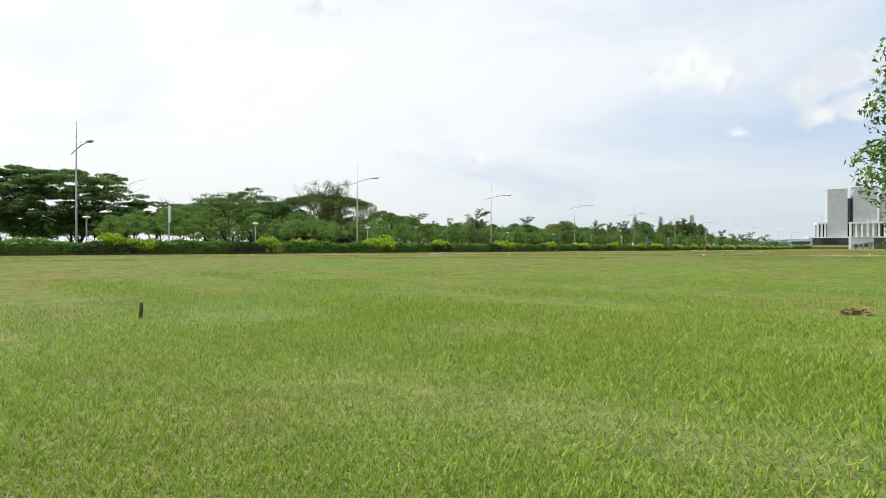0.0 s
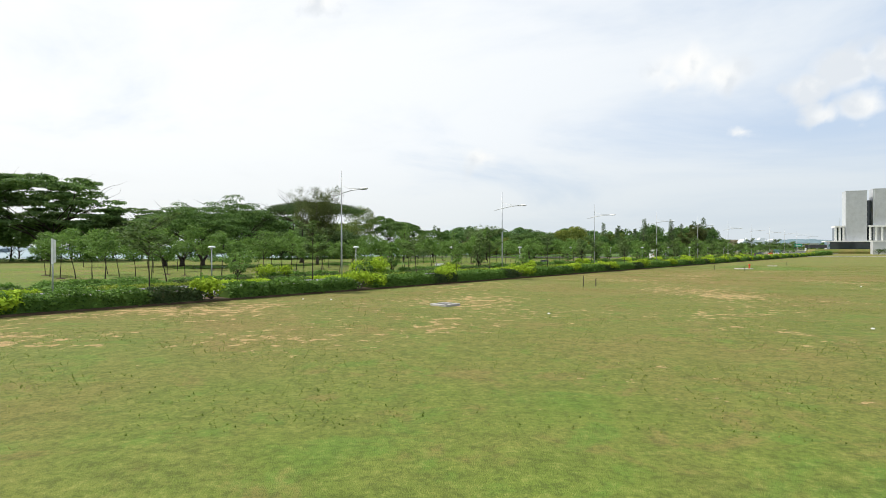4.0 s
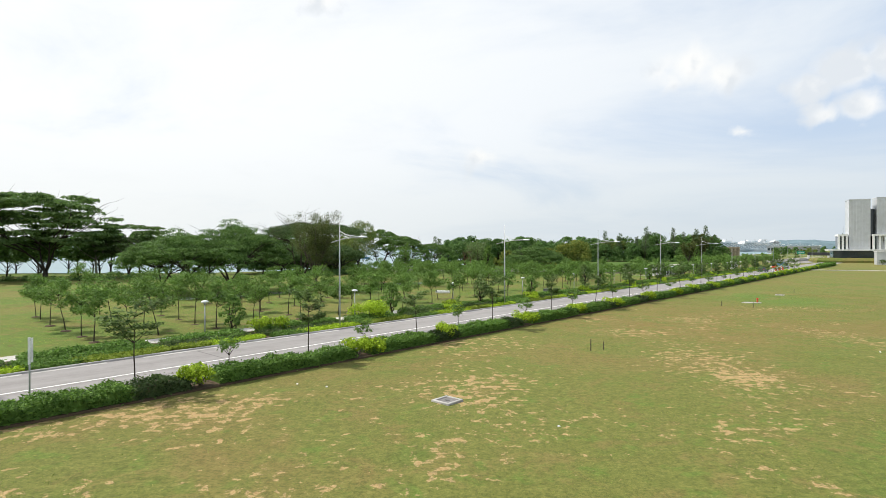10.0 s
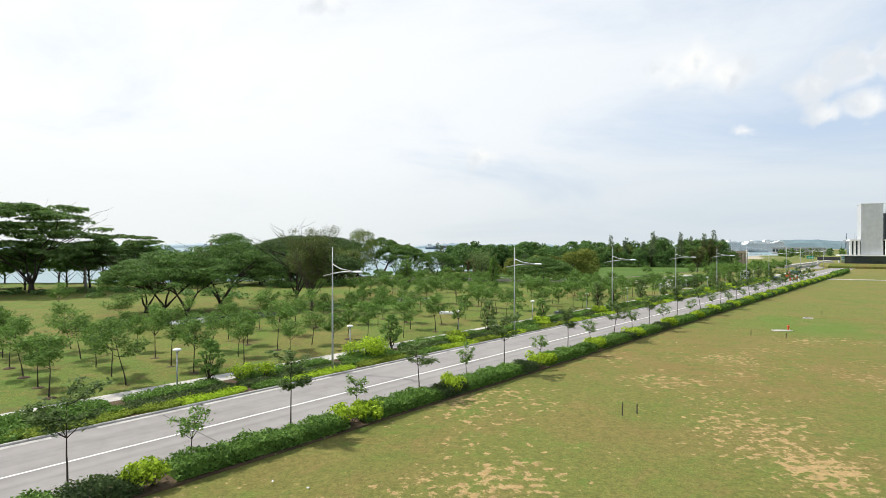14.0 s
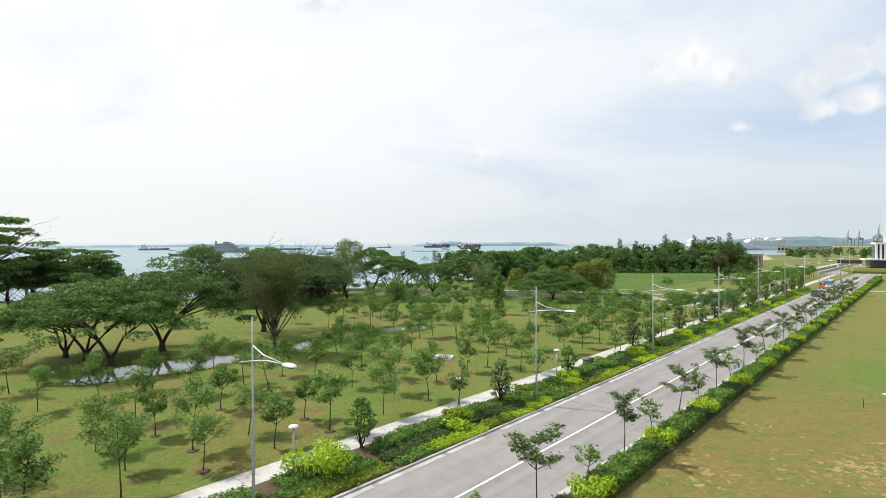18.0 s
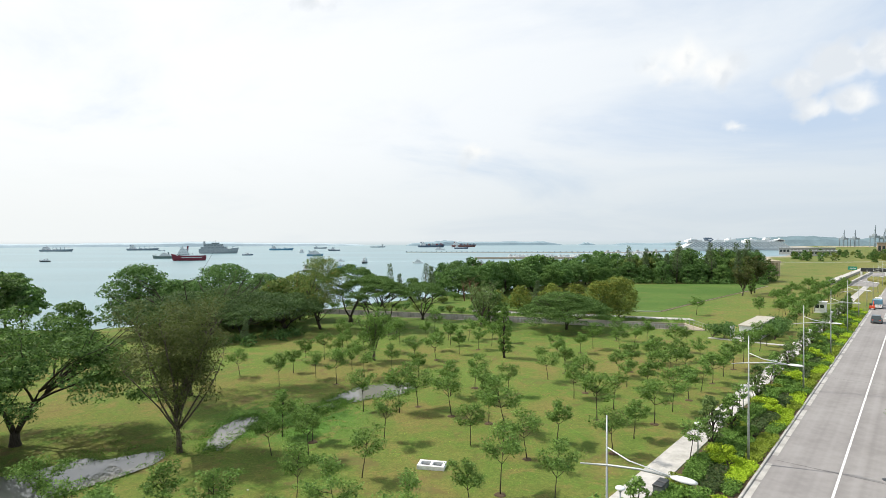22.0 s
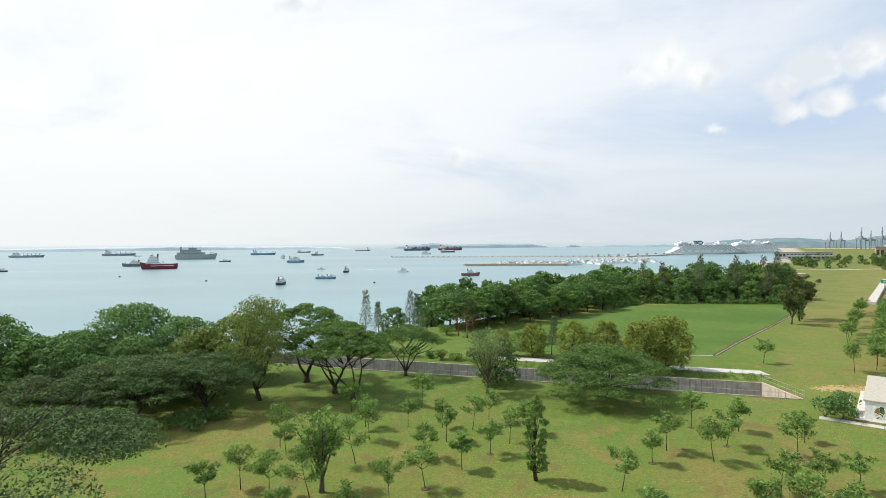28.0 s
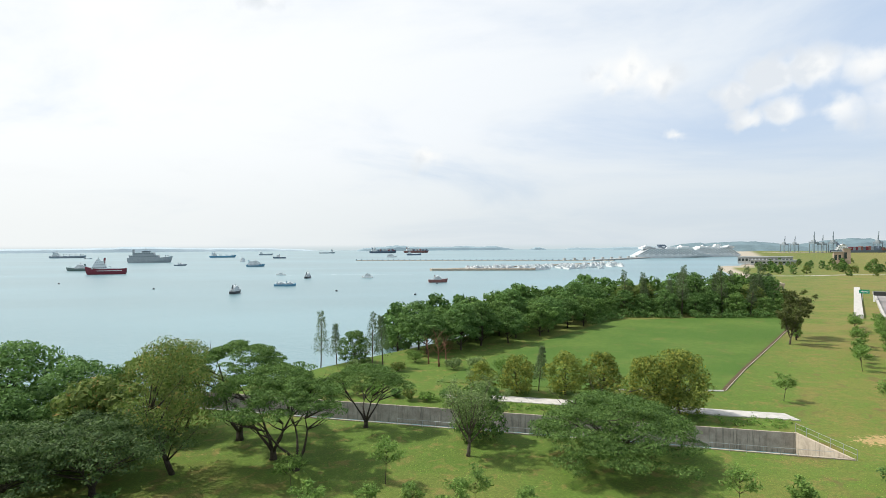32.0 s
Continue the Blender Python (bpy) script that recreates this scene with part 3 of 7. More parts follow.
path = thing("footpath", "pale concrete footpath beside the planted verge", "footpath", kind="structure")
slab = Shape().box(-0.99, 0.99, -0.95, 0.95, -0.08, 0.075, 0.012).mesh("paving_slab", PAVING)
for i in range(120):
    ob = part("paving_slab", slab, path)
    ob.matrix_basis = Matrix.Translation(W(2 + i * 1.995, -49.4)) @ pose(0, 0, 0, 0, 0, ROAD_TURN)
part("path_base", strip("path_base", -50.3, -48.5, 0.05, KERB, ROAD_A, ROAD_B, thick=0.1), path)
tagged(new("planting_bed", strip("planting_bed", -48.3, ROAD_L - 0.18, 0.11, SOIL, -40, 200, thick=0.2)), "dark soil of the verge bed between path and kerb", "soil bed", kind="structure")
tagged(new("planting_bed", strip("planting_bed", ROAD_R + 0.18, -33.6, 0.09, SOIL, -42, 215, thick=0.2)), "dark soil under the long field hedge", "soil bed", kind="structure")


# ---- hedges ----
def hedge(name, u0, u1, v0, v1, top, mat, label, density=130, leaf=0.085, seed=0, group="hedges along the road", sway=0.0):
    """A clipped hedge: a dense twiggy core and a skin of single leaves, uneven on top."""
    r = np.random.default_rng(seed + 1000)
    length, width = u1 - u0, v1 - v0
    n = int(length * (width + 2 * top) * density)
    side = r.uniform(0, width + 2 * top, n)
    u = r.uniform(u0, u1, n)
    wave = 1 + 0.10 * np.sin(u * 2.3 + seed) + 0.07 * np.sin(u * 5.1 + 2 * seed) + 0.03 * r.normal(size=n)
    v = np.where(side < top, v0, np.where(side > top + width, v1, v0 + side - top))
    z = np.where(side < top, side, np.where(side > top + width, side - top - width, top))
    mid = (v0 + v1) / 2
    v = mid + (v - mid) * (0.94 + 0.12 * wave * 0.5) + r.normal(size=n) * 0.05
    z = 0.08 + z * wave + r.normal(size=n) * 0.035
    end = np.minimum(u - u0, u1 - u)
    if sway:
        v = mid + (v - mid) * np.sqrt(1 - (1 - (end / 1.1).clip(0, 1)) ** 2).clip(0.25, 1) + sway * np.sin(u * 0.75 + seed * 1.7)
    z *= (0.72 + 0.28 * (end / 0.5).clip(0, 1))
    p = np.stack([ALONG.x * u + ACROSS.x * v, ALONG.y * u + ACROSS.y * v, z], 1)
    base = thing(name, label, "hedge", group, at=Matrix.Translation(W((u0 + u1) / 2, mid, 0.06)))
    inv = np.array(base.matrix_basis.translation)
    part("foliage", leaf_mesh("foliage", p - inv, leaf, mat, r, 0.35, 0.6), base)
    core = Shape()
    m = max(2, int(length / 0.8))
    ring = []
    for i in range(m + 1):
        uu = u0 + 0.1 + (length - 0.2) * i / m
        h = (top * 0.90) * (1 + 0.10 * math.sin(uu * 2.3 + seed))
        e = min(uu - u0, u1 - uu)
        q = max(0.2, math.sqrt(1 - (1 - min(1, e / 1.1)) ** 2)) if sway else 1.0
        off = sway * math.sin(uu * 0.75 + seed * 1.7)
        c0, c1 = mid + off + (v0 + 0.08 - mid) * q, mid + off + (v1 - 0.08 - mid) * q
        ring.append([W(uu, c0, 0.0) - Vector(inv), W(uu, c1, 0.0) - Vector(inv), W(uu, c1 - 0.05, h) - Vector(inv), W(uu, c0 + 0.05, h) - Vector(inv)])
    part("woody_core", core.loft(ring).mesh("woody_core", mat), base)
    return base


def bush(name, u, v, radius, height, mat, label, seed, n=700, leaf=0.11, category="shrub", group="shrubs of the verge"):
    r = np.random.default_rng(seed)
    base = thing(name, label, category, group, at=Matrix.Translation(W(u, v, 0.05)))
    pads, stems = [], Shape()
    for i in range(11):
        a, q = r.uniform(0, 6.283), radius * math.sqrt(r.uniform(0.05, 0.8))
        c = (q * math.cos(a), q * math.sin(a), height * r.uniform(0.45, 0.82))
        pads.append((*c, radius * 0.46, radius * 0.46, height * 0.34))
        stems.tube([(0, 0, 0), (c[0] * 0.6, c[1] * 0.6, c[2] * 0.6), c], [0.03, 0.02, 0.008], 4)
    part("foliage", pads_mesh("foliage", pads, int(n * 1.5), leaf * 0.8, mat, r, 0.3), base)
    part("twig_frame", stems.mesh("twig_frame", BARK), base)
    return base


for k in range(28):
    u = -38.2 + 9.45 * k + 0.5 * math.sin(k * 2.1)
    r = random.Random(k + 310)
    end = u + 9.45
    near = 0 < u < 90
    many, fine = (230, 0.075) if near else (90, 0.12)
    split = u + 9.45 * r.uniform(0.62, 0.78)
    hedge("field_hedge", u + 0.5, split + 0.1, -35.15, -33.75, 0.66, HEDGE_GREEN, "clipped green field hedge with a leafy rounded top", many, fine, k)
    hedge("field_hedge", split, end - 0.3, -35.10, -33.72, 0.60, HEDGE_DARK if k % 3 else HEDGE_GREEN, "darker reddish-green stretch of clipped hedge" if k % 3 else "lower green stretch of clipped hedge", many, fine, k + 500)
    bush("lime_shrub", u - 0.1, -34.35, 0.95, 1.08, HEDGE_LIME, "bright lime-green shrub set in the field hedge", 40 + k)
    if k % 2:
        bush("lime_shrub", u + 1.1, -34.2, 0.7, 0.85, HEDGE_LIME, "bright lime-green shrub set in the field hedge", 440 + k)
u, k = -30.0, 0
while u < 190:
    r = random.Random(int(u * 10) + 5)
    a = r.uniform(5, 8.5)
    near = 0 < u < 95
    many, fine = (200, 0.08) if near else (90, 0.12)
    hedge("verge_hedge", u, u + a, -47.8, -46.5, r.uniform(0.40, 0.52), HEDGE_GREEN, "clipped green hedge beside the footpath", many, fine, 90 + k, sway=0.22 if u > 42 else 0.0)
    hedge("low_hedge", u - 0.6, u + a * (0.72 if u > 42 else 1.05), -46.5, -45.3, r.uniform(0.26, 0.36), HEDGE_DARK if k % 3 else HEDGE_GREEN, "knee-high dark green clipped border hedge" if k % 3 else "knee-high fresh green clipped border hedge", many, fine * 0.9, 190 + k, sway=0.30 if u > 42 else 0.0)
    hedge("ground_cover", u + a * 0.25, u + a + 0.6, -45.5, -44.2, 0.20, HEDGE_LIME if k % 3 else HEDGE_YELLOW, "low lime-green ground cover by the kerb", 200 if near else 110, 0.07 if near else 0.1, 290 + k, sway=0.12)
    hedge("ground_cover", u - 0.4, u + a * 0.40, -45.2, -44.2, 0.24, HEDGE_YELLOW if k % 2 else HEDGE_GREEN, "low yellowish ground cover by the kerb", 200 if near else 110, 0.07 if near else 0.1, 390 + k, sway=0.10)
    if u > 42:
        bush("verge_shrub", u + a * 0.85, -46.0, r.uniform(0.7, 1.0), r.uniform(0.6, 0.85), HEDGE_GREEN if k % 2 else HEDGE_LIME, "rounded shrub between clipped hedges", 2700 + k)
    if u > 42:
        bush("verge_shrub", u + a + 0.4, -47.4, 0.8, 0.75, HEDGE_YELLOW, "yellow-green shrub at the footpath's edge", 3700 + k, 500)
    if k % 2 == 0 and u > 42:
        bush("lime_shrub", u + a + 0.5, -46.8, 0.9, 0.95, HEDGE_LIME, "bright lime-green shrub between path hedges", 700 + k)
    u += a + r.uniform(0.5, 1.4)
    k += 1
for u, v, q, h, s in ((40.0, -46.7, 1.6, 1.75, 1), (29.0, -47.2, 0.8, 1.2, 2), (30.5, -46.7, 0.7, 1.15, 3)):
    bush("lime_shrub", u, v, q, h, HEDGE_LIME, "tall bright lime-green shrub over the path hedge", 7700 + s, int(700 * q * q))


# ---- trees ----
def limb(shape, r, start, way, length, radius, bend=0.25, steps=4, sides=6, rise=0.1):
    """One bending, tapering limb; returns its points."""
    p, d = Vector(start), Vector(way).normalized()
    pts, rad = [p.copy()], [radius]
    for i in range(steps):
        d = (d + Vector((r.normal(), r.normal(), r.normal() * 0.5)) * bend + Vector((0, 0, rise))).normalized()
        p = p + d * (length / steps)
        pts.append(p.copy())
        rad.append(max(0.008, radius * (1 - 0.75 * (i + 1) / steps)))
    shape.tube(pts, rad, sides)
    return pts


def sapling(seed, height, width, leaves=1000, leaf=0.145):
    """A young roadside tree: thin trunk, a few ascending limbs, an open crown of leaf sprays."""
    r = np.random.default_rng(seed)
    wood, pts = Shape(), []
    trunk = limb(wood, r, (0, 0, -0.05), (r.normal() * 0.06, r.normal() * 0.06, 1), height * 0.66, 0.05, 0.05, 6, 6)
    tips = []
    for i in range(7):
        base = trunk[4 + i % 3]
        a = 6.283 * i / 7 + r.uniform(-0.5, 0.5)
        l = limb(wood, r, base, (math.cos(a), math.sin(a), r.uniform(0.35, 1.0)), width * r.uniform(0.38, 0.62), 0.024, 0.18, 3, 4)
        tips += [l[-1], l[-2]]
    top = limb(wood, r, trunk[-1], (r.normal() * 0.2, r.normal() * 0.2, 1), height * 0.28, 0.026, 0.15, 3, 4)
    tips += [top[-1], top[-2]]
    per = leaves // len(tips)
    for t in tips:
        q = r.uniform(0.75, 1.25)
        pts.append(cloud(r, int(per * q), t, (width * 0.22 * q, width * 0.22 * q, width * 0.10), 0.15))
    return wood.mesh("trunk", BARK_DARK, True), leaf_mesh("crown", np.concatenate(pts), leaf, LEAF_YOUNG, r, 0.4, 0.45)


def umbrella(seed, height, radius, mat, leaves=11000, stems=3, layers=0.30, leaf=0.27, bare=0.42, depth=0.5, shift=0.0, tiers=0):
    """A spreading rain tree: forked trunks, arching limbs, flat layered clumps with gaps."""
    r = np.random.default_rng(seed)
    wood, tips = Shape(), []
    fork = height * 0.09
    wood.tube([(0, 0, -0.2), (0.03, 0.02, fork * 0.4), (0, 0, fork + 0.3)], [0.22 + 0.026 * height, 0.15 + 0.020 * height, 0.13 + 0.016 * height], 9)
    stems += 1
    for s in range(stems):
        a = 6.283 * s / stems + r.uniform(-0.4, 0.4)
        trunk = limb(wood, r, (0.1 * math.cos(a), 0.1 * math.sin(a), fork), (0.62 * math.cos(a) + 1.6 * shift / height, 0.62 * math.sin(a), 1), height * bare * 0.92, 0.07 + 0.012 * height, 0.14, 4, 8)
        for i in range(5):
            b2 = a + r.uniform(-1.3, 1.3)
            l = limb(wood, r, trunk[-1 - (i % 2)], (math.cos(b2), math.sin(b2), r.uniform(0.25, 0.8)), radius * r.uniform(0.55, 0.9), 0.04 + 0.006 * height, 0.2, 4, 6, 0.06)
            for j in range(3):
                c = b2 + r.uniform(-1.2, 1.2)
                m = limb(wood, r, l[2 + j % 3], (math.cos(c), math.sin(c), r.uniform(0.1, 0.8)), radius * r.uniform(0.25, 0.45), 0.035, 0.22, 3, 4, 0.08)
                tips.append(m[-1])
            tips.append(l[-1])
    pads = []
    n = len(tips) + 80
    for i in range(n):
        if i < len(tips):
            t = tips[i]
            q = Vector((t.x, t.y, 0)).length / radius
            top = height * (1 - layers * min(1.2, q) ** 2)
            c = (t.x, t.y, min(top - 0.2, max(t.z, top - height * 0.17 * r.uniform(0.1, 1))))
        else:
            a, q = r.uniform(0, 6.283), math.sqrt(r.uniform(0, 1))
            c = (radius * q * math.cos(a) * 0.92, radius * q * math.sin(a) * 0.92, height * (1 - layers * q * q) - r.uniform(0.1, depth * (1.1 - 0.6 * q)))
        w = radius * r.uniform(0.10, 0.22)
        flat = 0.36
        c = (c[0] + shift, c[1], c[2])
        if tiers:
            tier = i % tiers
            a, q = r.uniform(0, 6.283), math.sqrt(r.uniform(0.02, 1)) * radius * (1 - 0.55 * abs(tier / (tiers - 1) - 0.45))
            c = (q * math.cos(a), q * math.sin(a), height * (0.46 + 0.50 * tier / (tiers - 1)) - 0.05 * q + r.uniform(-0.5, 0.5))
            flat, w = 0.20, radius * r.uniform(0.09, 0.19)
        pads.append((*c, w, w * r.uniform(0.7, 1.2), w * flat))
    return wood.mesh("trunk", BARK_DARK, True), pads_mesh("crown", pads, leaves, leaf, mat, r, 0.2)


def broadleaf(seed, height, radius, mat, leaves=5500, leaf=0.26, base=0.22, lumps=34, flat=0.58, sides=7):
    """A full-crowned tree: lumps round a branching frame, uneven outline."""
    r = np.random.default_rng(seed)
    wood, pads = Shape(), []
    trunk = limb(wood, r, (0, 0, -0.15), (r.normal() * 0.08, r.normal() * 0.08, 1), height * 0.6, 0.08 + 0.016 * height, 0.09, 5, sides)
    for i in range(lumps):
        a, h = 2.4 * i + r.uniform(-0.4, 0.4), base + (1 - base) * (i + 0.5) / lumps
        k2 = (h - base) / (1 - base)
        prof = math.sin(math.pi * min(1, 0.18 + 0.80 * k2)) ** 0.6
        q = radius * prof * r.uniform(0.45, 0.95)
        c = Vector((q * math.cos(a), q * math.sin(a), height * h * 0.95))
        w = radius * r.uniform(0.20, 0.38)
        pads.append((*c, w, w * r.uniform(0.8, 1.2), w * flat))
        if i % 2 == 0:
            s = trunk[min(5, 1 + int(4 * k2))]
            wood.tube([s, s.lerp(c, 0.5) + Vector((0, 0, -0.15)), c], [0.03 + 0.006 * height, 0.035, 0.012], 5)
    return wood.mesh("trunk", BARK_DARK, True), pads_mesh("crown", pads, leaves, leaf, mat, r, 0.28)


def vase(seed, height, radius, mat, leaves=3600, leaf=0.16, fan=13, lean=0.62, ivy=0):
    """A tall tree of many steep limbs fanning out like a vase, thin foliage."""
    r = np.random.default_rng(seed)
    wood, pts = Shape(), []
    trunk = limb(wood, r, (0, 0, -0.15), (0.05, 0.02, 1), height * 0.32, 0.26, 0.06, 4, 8)
    for i in range(fan):
        a = 2.4 * i
        l = limb(wood, r, trunk[2 + i % 3], (math.cos(a) * lean, math.sin(a) * lean, r.uniform(0.8, 1.4)), height * r.uniform(0.45, 0.68), 0.085, 0.10, 5, 5)
        for p in l[2:]:
            for j in range(2):
                b2 = r.uniform(0, 6.283)
                m = limb(wood, r, p, (math.cos(b2), math.sin(b2), 0.7), radius * 0.30, 0.02, 0.2, 2, 3)
                pts.append(cloud(r, leaves // (8 * fan), m[-1], (radius * 0.19, radius * 0.19, radius * 0.17), 0.1))
    for p in trunk if ivy else ():
        pts.append(cloud(r, ivy // 5, p, (0.55, 0.55, 0.6), 0.5))
    return wood.mesh("trunk", BARK, True), leaf_mesh("crown", np.concatenate(pts), leaf, mat, r, 0.3, 0.45)


def casuarina(seed, height, mat, leaves=1500):
    """A slim she-oak with drooping wisps of needles."""
    r = np.random.default_rng(seed)
    wood, pts = Shape(), []
    trunk = limb(wood, r, (0, 0, -0.1), (0.03, 0.02, 1), height, 0.13, 0.03, 8, 6)
    for i in range(40):
        k2 = 0.22 + 0.78 * (i + 0.5) / 40
        s = trunk[min(7, int(k2 * 8))].lerp(trunk[min(8, int(k2 * 8) + 1)], (k2 * 8) % 1)
        a = 2.4 * i
        q = height * 0.15 * (1.15 - k2) + 0.25
        tip = s + Vector((q * math.cos(a), q * math.sin(a), q * r.uniform(0.3, 0.9)))
        wood.tube([s, tip], [0.025, 0.006], 3)
        pts.append(cloud(r, leaves // 40, tip.lerp(s, 0.3), (q * 0.55, q * 0.55, q * 0.6), 0.05))
    return wood.mesh("trunk", BARK, True), leaf_mesh("crown", np.concatenate(pts), 0.19, mat, r, 0.0, 0.20)


def tree(name, meshes, x, y, label, turn=0.0, scale=1.0, group="", tall=1.0):
    base = thing(name, label, "tree", group, at=Matrix.Translation((x, y, float(land_height(x, y)))) @ pose(0, 0, 0, 0, 0, turn))
    base.scale = (scale, scale, scale * tall)
    part("trunk", meshes[0], base)
    part("crown", meshes[1], base)
    return base


SAPLINGS = [sapling(10 + i, h, w, 760, 0.15) for i, (h, w) in enumerate(((4.2, 2.8), (4.5, 3.1), (3.8, 2.5), (4.7, 2.9), (4.0, 3.2), (3.5, 2.2)))]
FINE_SAPLINGS = [sapling(210 + i, h, w, 1350, 0.105) for i, (h, w) in enumerate(((4.2, 2.9), (4.5, 3.2), (3.8, 2.6), (4.7, 3.0), (4.0, 3.3), (3.5, 2.3)))]
SLIM = [sapling(30 + i, h, w, 330) for i, (h, w) in enumerate(((4.0, 1.9), (3.6, 2.2), (4.4, 1.7)))]
def street(seed, height, width):
    """A slim trunk under a few flat, wide-set tiers of small leaves."""
    r = np.random.default_rng(seed)
    wood, pts = Shape(), []
    trunk = limb(wood, r, (0, 0, -0.05), (r.normal() * 0.05, r.normal() * 0.05, 1), height * 0.78, 0.045, 0.04, 6, 6)
    for i in range(10):
        a, base = 2.4 * i + r.uniform(-0.3, 0.3), trunk[4 + i % 3]
        reach = width * r.uniform(0.34, 0.55) * (1 if i % 4 < 3 else 0.6)
        l = limb(wood, r, base, (math.cos(a), math.sin(a), r.uniform(0.25, 0.7)), reach, 0.02, 0.14, 4, 4, 0.05)
        for p in l[2:]:
            pts.append(cloud(r, 42, p, (width * 0.13, width * 0.13, 0.10), 0.1))
    pts.append(cloud(r, 50, trunk[-1] + Vector((0, 0, 0.15)), (width * 0.15, width * 0.15, 0.16), 0.1))
    return wood.mesh("trunk", BARK_DARK, True), leaf_mesh("crown", np.concatenate(pts), 0.10, LEAF_STREET, r, 0.6, 0.42)


STREET = [street(130, 4.4, 2.9), street(131, 4.7, 2.7), street(132, 4.1, 2.8)]
TALL = broadleaf(45, 3.9, 0.95, LEAF_STREET, 1300, 0.11, 0.25, 30, 0.7, 5)
CONE = [broadleaf(40 + i, h, w, LEAF_YOUNG, 1400, 0.11, 0.28, 26, 0.7, 5) for i, (h, w) in enumerate(((3.4, 0.95), (3.0, 0.85)))]
# rows beside the path: metres to the road's right, then metres along it
ROWS_OF_SAPLINGS = {
    -52.4: (19.1, 23.5, 28.1, 32.1, 36.3, 40.8, 45.0, 49.9, 54.8, 68.4), -53.3: (79.1, 83.2, 87.9, 92.7, 97.7, 101.8, 106.3, 111, 115.7, 121.1, 126.2, 131.2, 136.3),
    -55.9: (19.3, 23.7, 27.9, 33.5, 37.3, 41, 45.4, 54.4, 59.8, 64.3, 67.6), -57.7: (73.7, 78.3, 85.6, 89.2, 97.8, 101, 105.8, 110.9, 117.2),
    -60.3: (19.4, 24.0, 28.4, 33.3, 36.8, 53.4, 58.1, 98.8, 107.5, 115.8), -62.7: (42.5, 73.2, 78.1, 90.8, 93.4, 102.6, 106, 112.4, 122.9, 128.1),
    -64.8: (19.4, 24.2, 28.6, 37.2, 47.9, 52.7, 58.3, 63.6, 78.6), -68.7: (42.9, 47.7, 51.7, 69.4, 78, 83.5, 87.5, 95.9, 100.2, 117, 121.9, 127.5),
    -70.6: (20, 25.0, 29.5, 63.3, 85.6), -73.1: (20.2, 33.2, 37.4, 41.5, 47.1, 61.7, 65.5, 75.5, 78.1, 83.1, 87.4, 105.5, 113, 117.1, 125.7),
    -76.1: (64.6, 73.6), -81: (32.9, 86.6), -86.3: (78.4, 82.6, 87.1, 91.5, 95.8, 100.9, 105.5, 109, 112.6),
    -90.6: (73.6, 78.7, 84.3, 100.5), -92: (88.2, 105.7, 110.3, 113.6), -95: (78.5, 86.4, 95.7, 108.7),
    -98.6: (30.7, 73.3, 82.9, 86, 100.9), -98.4: (106.7,), -104.3: (93.8,), -107.7: (106.4,), -102: (92.9, 103.5, 113.1)}
k = 0
for v, along in ROWS_OF_SAPLINGS.items():
    for u in along:
        r = random.Random(k)
        p = W(u, v)
        tree("young_tree", (FINE_SAPLINGS if u < 96 else SAPLINGS)[k % 6], p.x, p.y, "young broad-leaved park tree with a thin stem and open crown", r.uniform(0, 360), r.uniform(0.82, 1.08), "young trees of the park")
        k += 1
for v in (-53.3, -57.7, -62.7):
    for i in range(26):
        r = random.Random(k * 3)
        u = 160 + i * 4.3 + r.uniform(-0.5, 0.5)
        if r.random() < (0.93 if v > -60 else 0.7) and u < 265 and not (v < -55 and u < 172) and not (v < -60 and u < 196):
            p = W(u, v)
            tree("young_tree", SAPLINGS[k % 6], p.x, p.y, "young broad-leaved park tree with a thin stem and open crown", r.uniform(0, 360), r.uniform(0.85, 1.1), "young trees of the park")
        k += 1
for i in range(38):
    r = random.Random(i + 900)
    p = W(15.6 + i * 4.71 + r.uniform(-0.2, 0.2), -35.3)
    if i % 2 == 0:
        tree("street_tree", STREET[(i // 2) % 3], p.x, p.y, "young street tree with dark flat tiers of feathery leaves", r.uniform(0, 360), r.uniform(0.9, 1.1), "street trees along the road")
    else:
        tree("street_tree", SLIM[i % 3], p.x, p.y, "thin young street tree with few leaves by the hedge", r.uniform(0, 360), r.uniform(0.62, 0.8), "street trees along the road")
spots = [(27.4, -47.8, 1), (44.3, -48.2, 1), (53.3, -47.8, 0), (57.0, -46.8, 2), (64.3, -48.0, 0), (69.0, -47.4, 1), (81.0, -48.2, 0), (85.0, -47.8, 2), (89.2, -47.3, 1), (95.0, -48.0, 0), (101.0, -47.7, 2)]
spots += [(106.5 + 5.6 * i, -47.6 - 0.4 * (i % 2), (0, 1, 2, 0, 2)[i % 5]) for i in range(18)]
for i, (u, v, form) in enumerate(spots):
    r = random.Random(i + 1900)
    p = W(u + r.uniform(-0.2, 0.2), v)
    tree("verge_tree", (SLIM[i % 3], CONE[0], TALL)[form], p.x, p.y, ("thin feathery young tree on the verge", "dense bushy cone-shaped young tree on the verge", "upright dark young tree on the verge")[form], r.uniform(0, 360), r.uniform(0.9, 1.1), "street trees along the path")

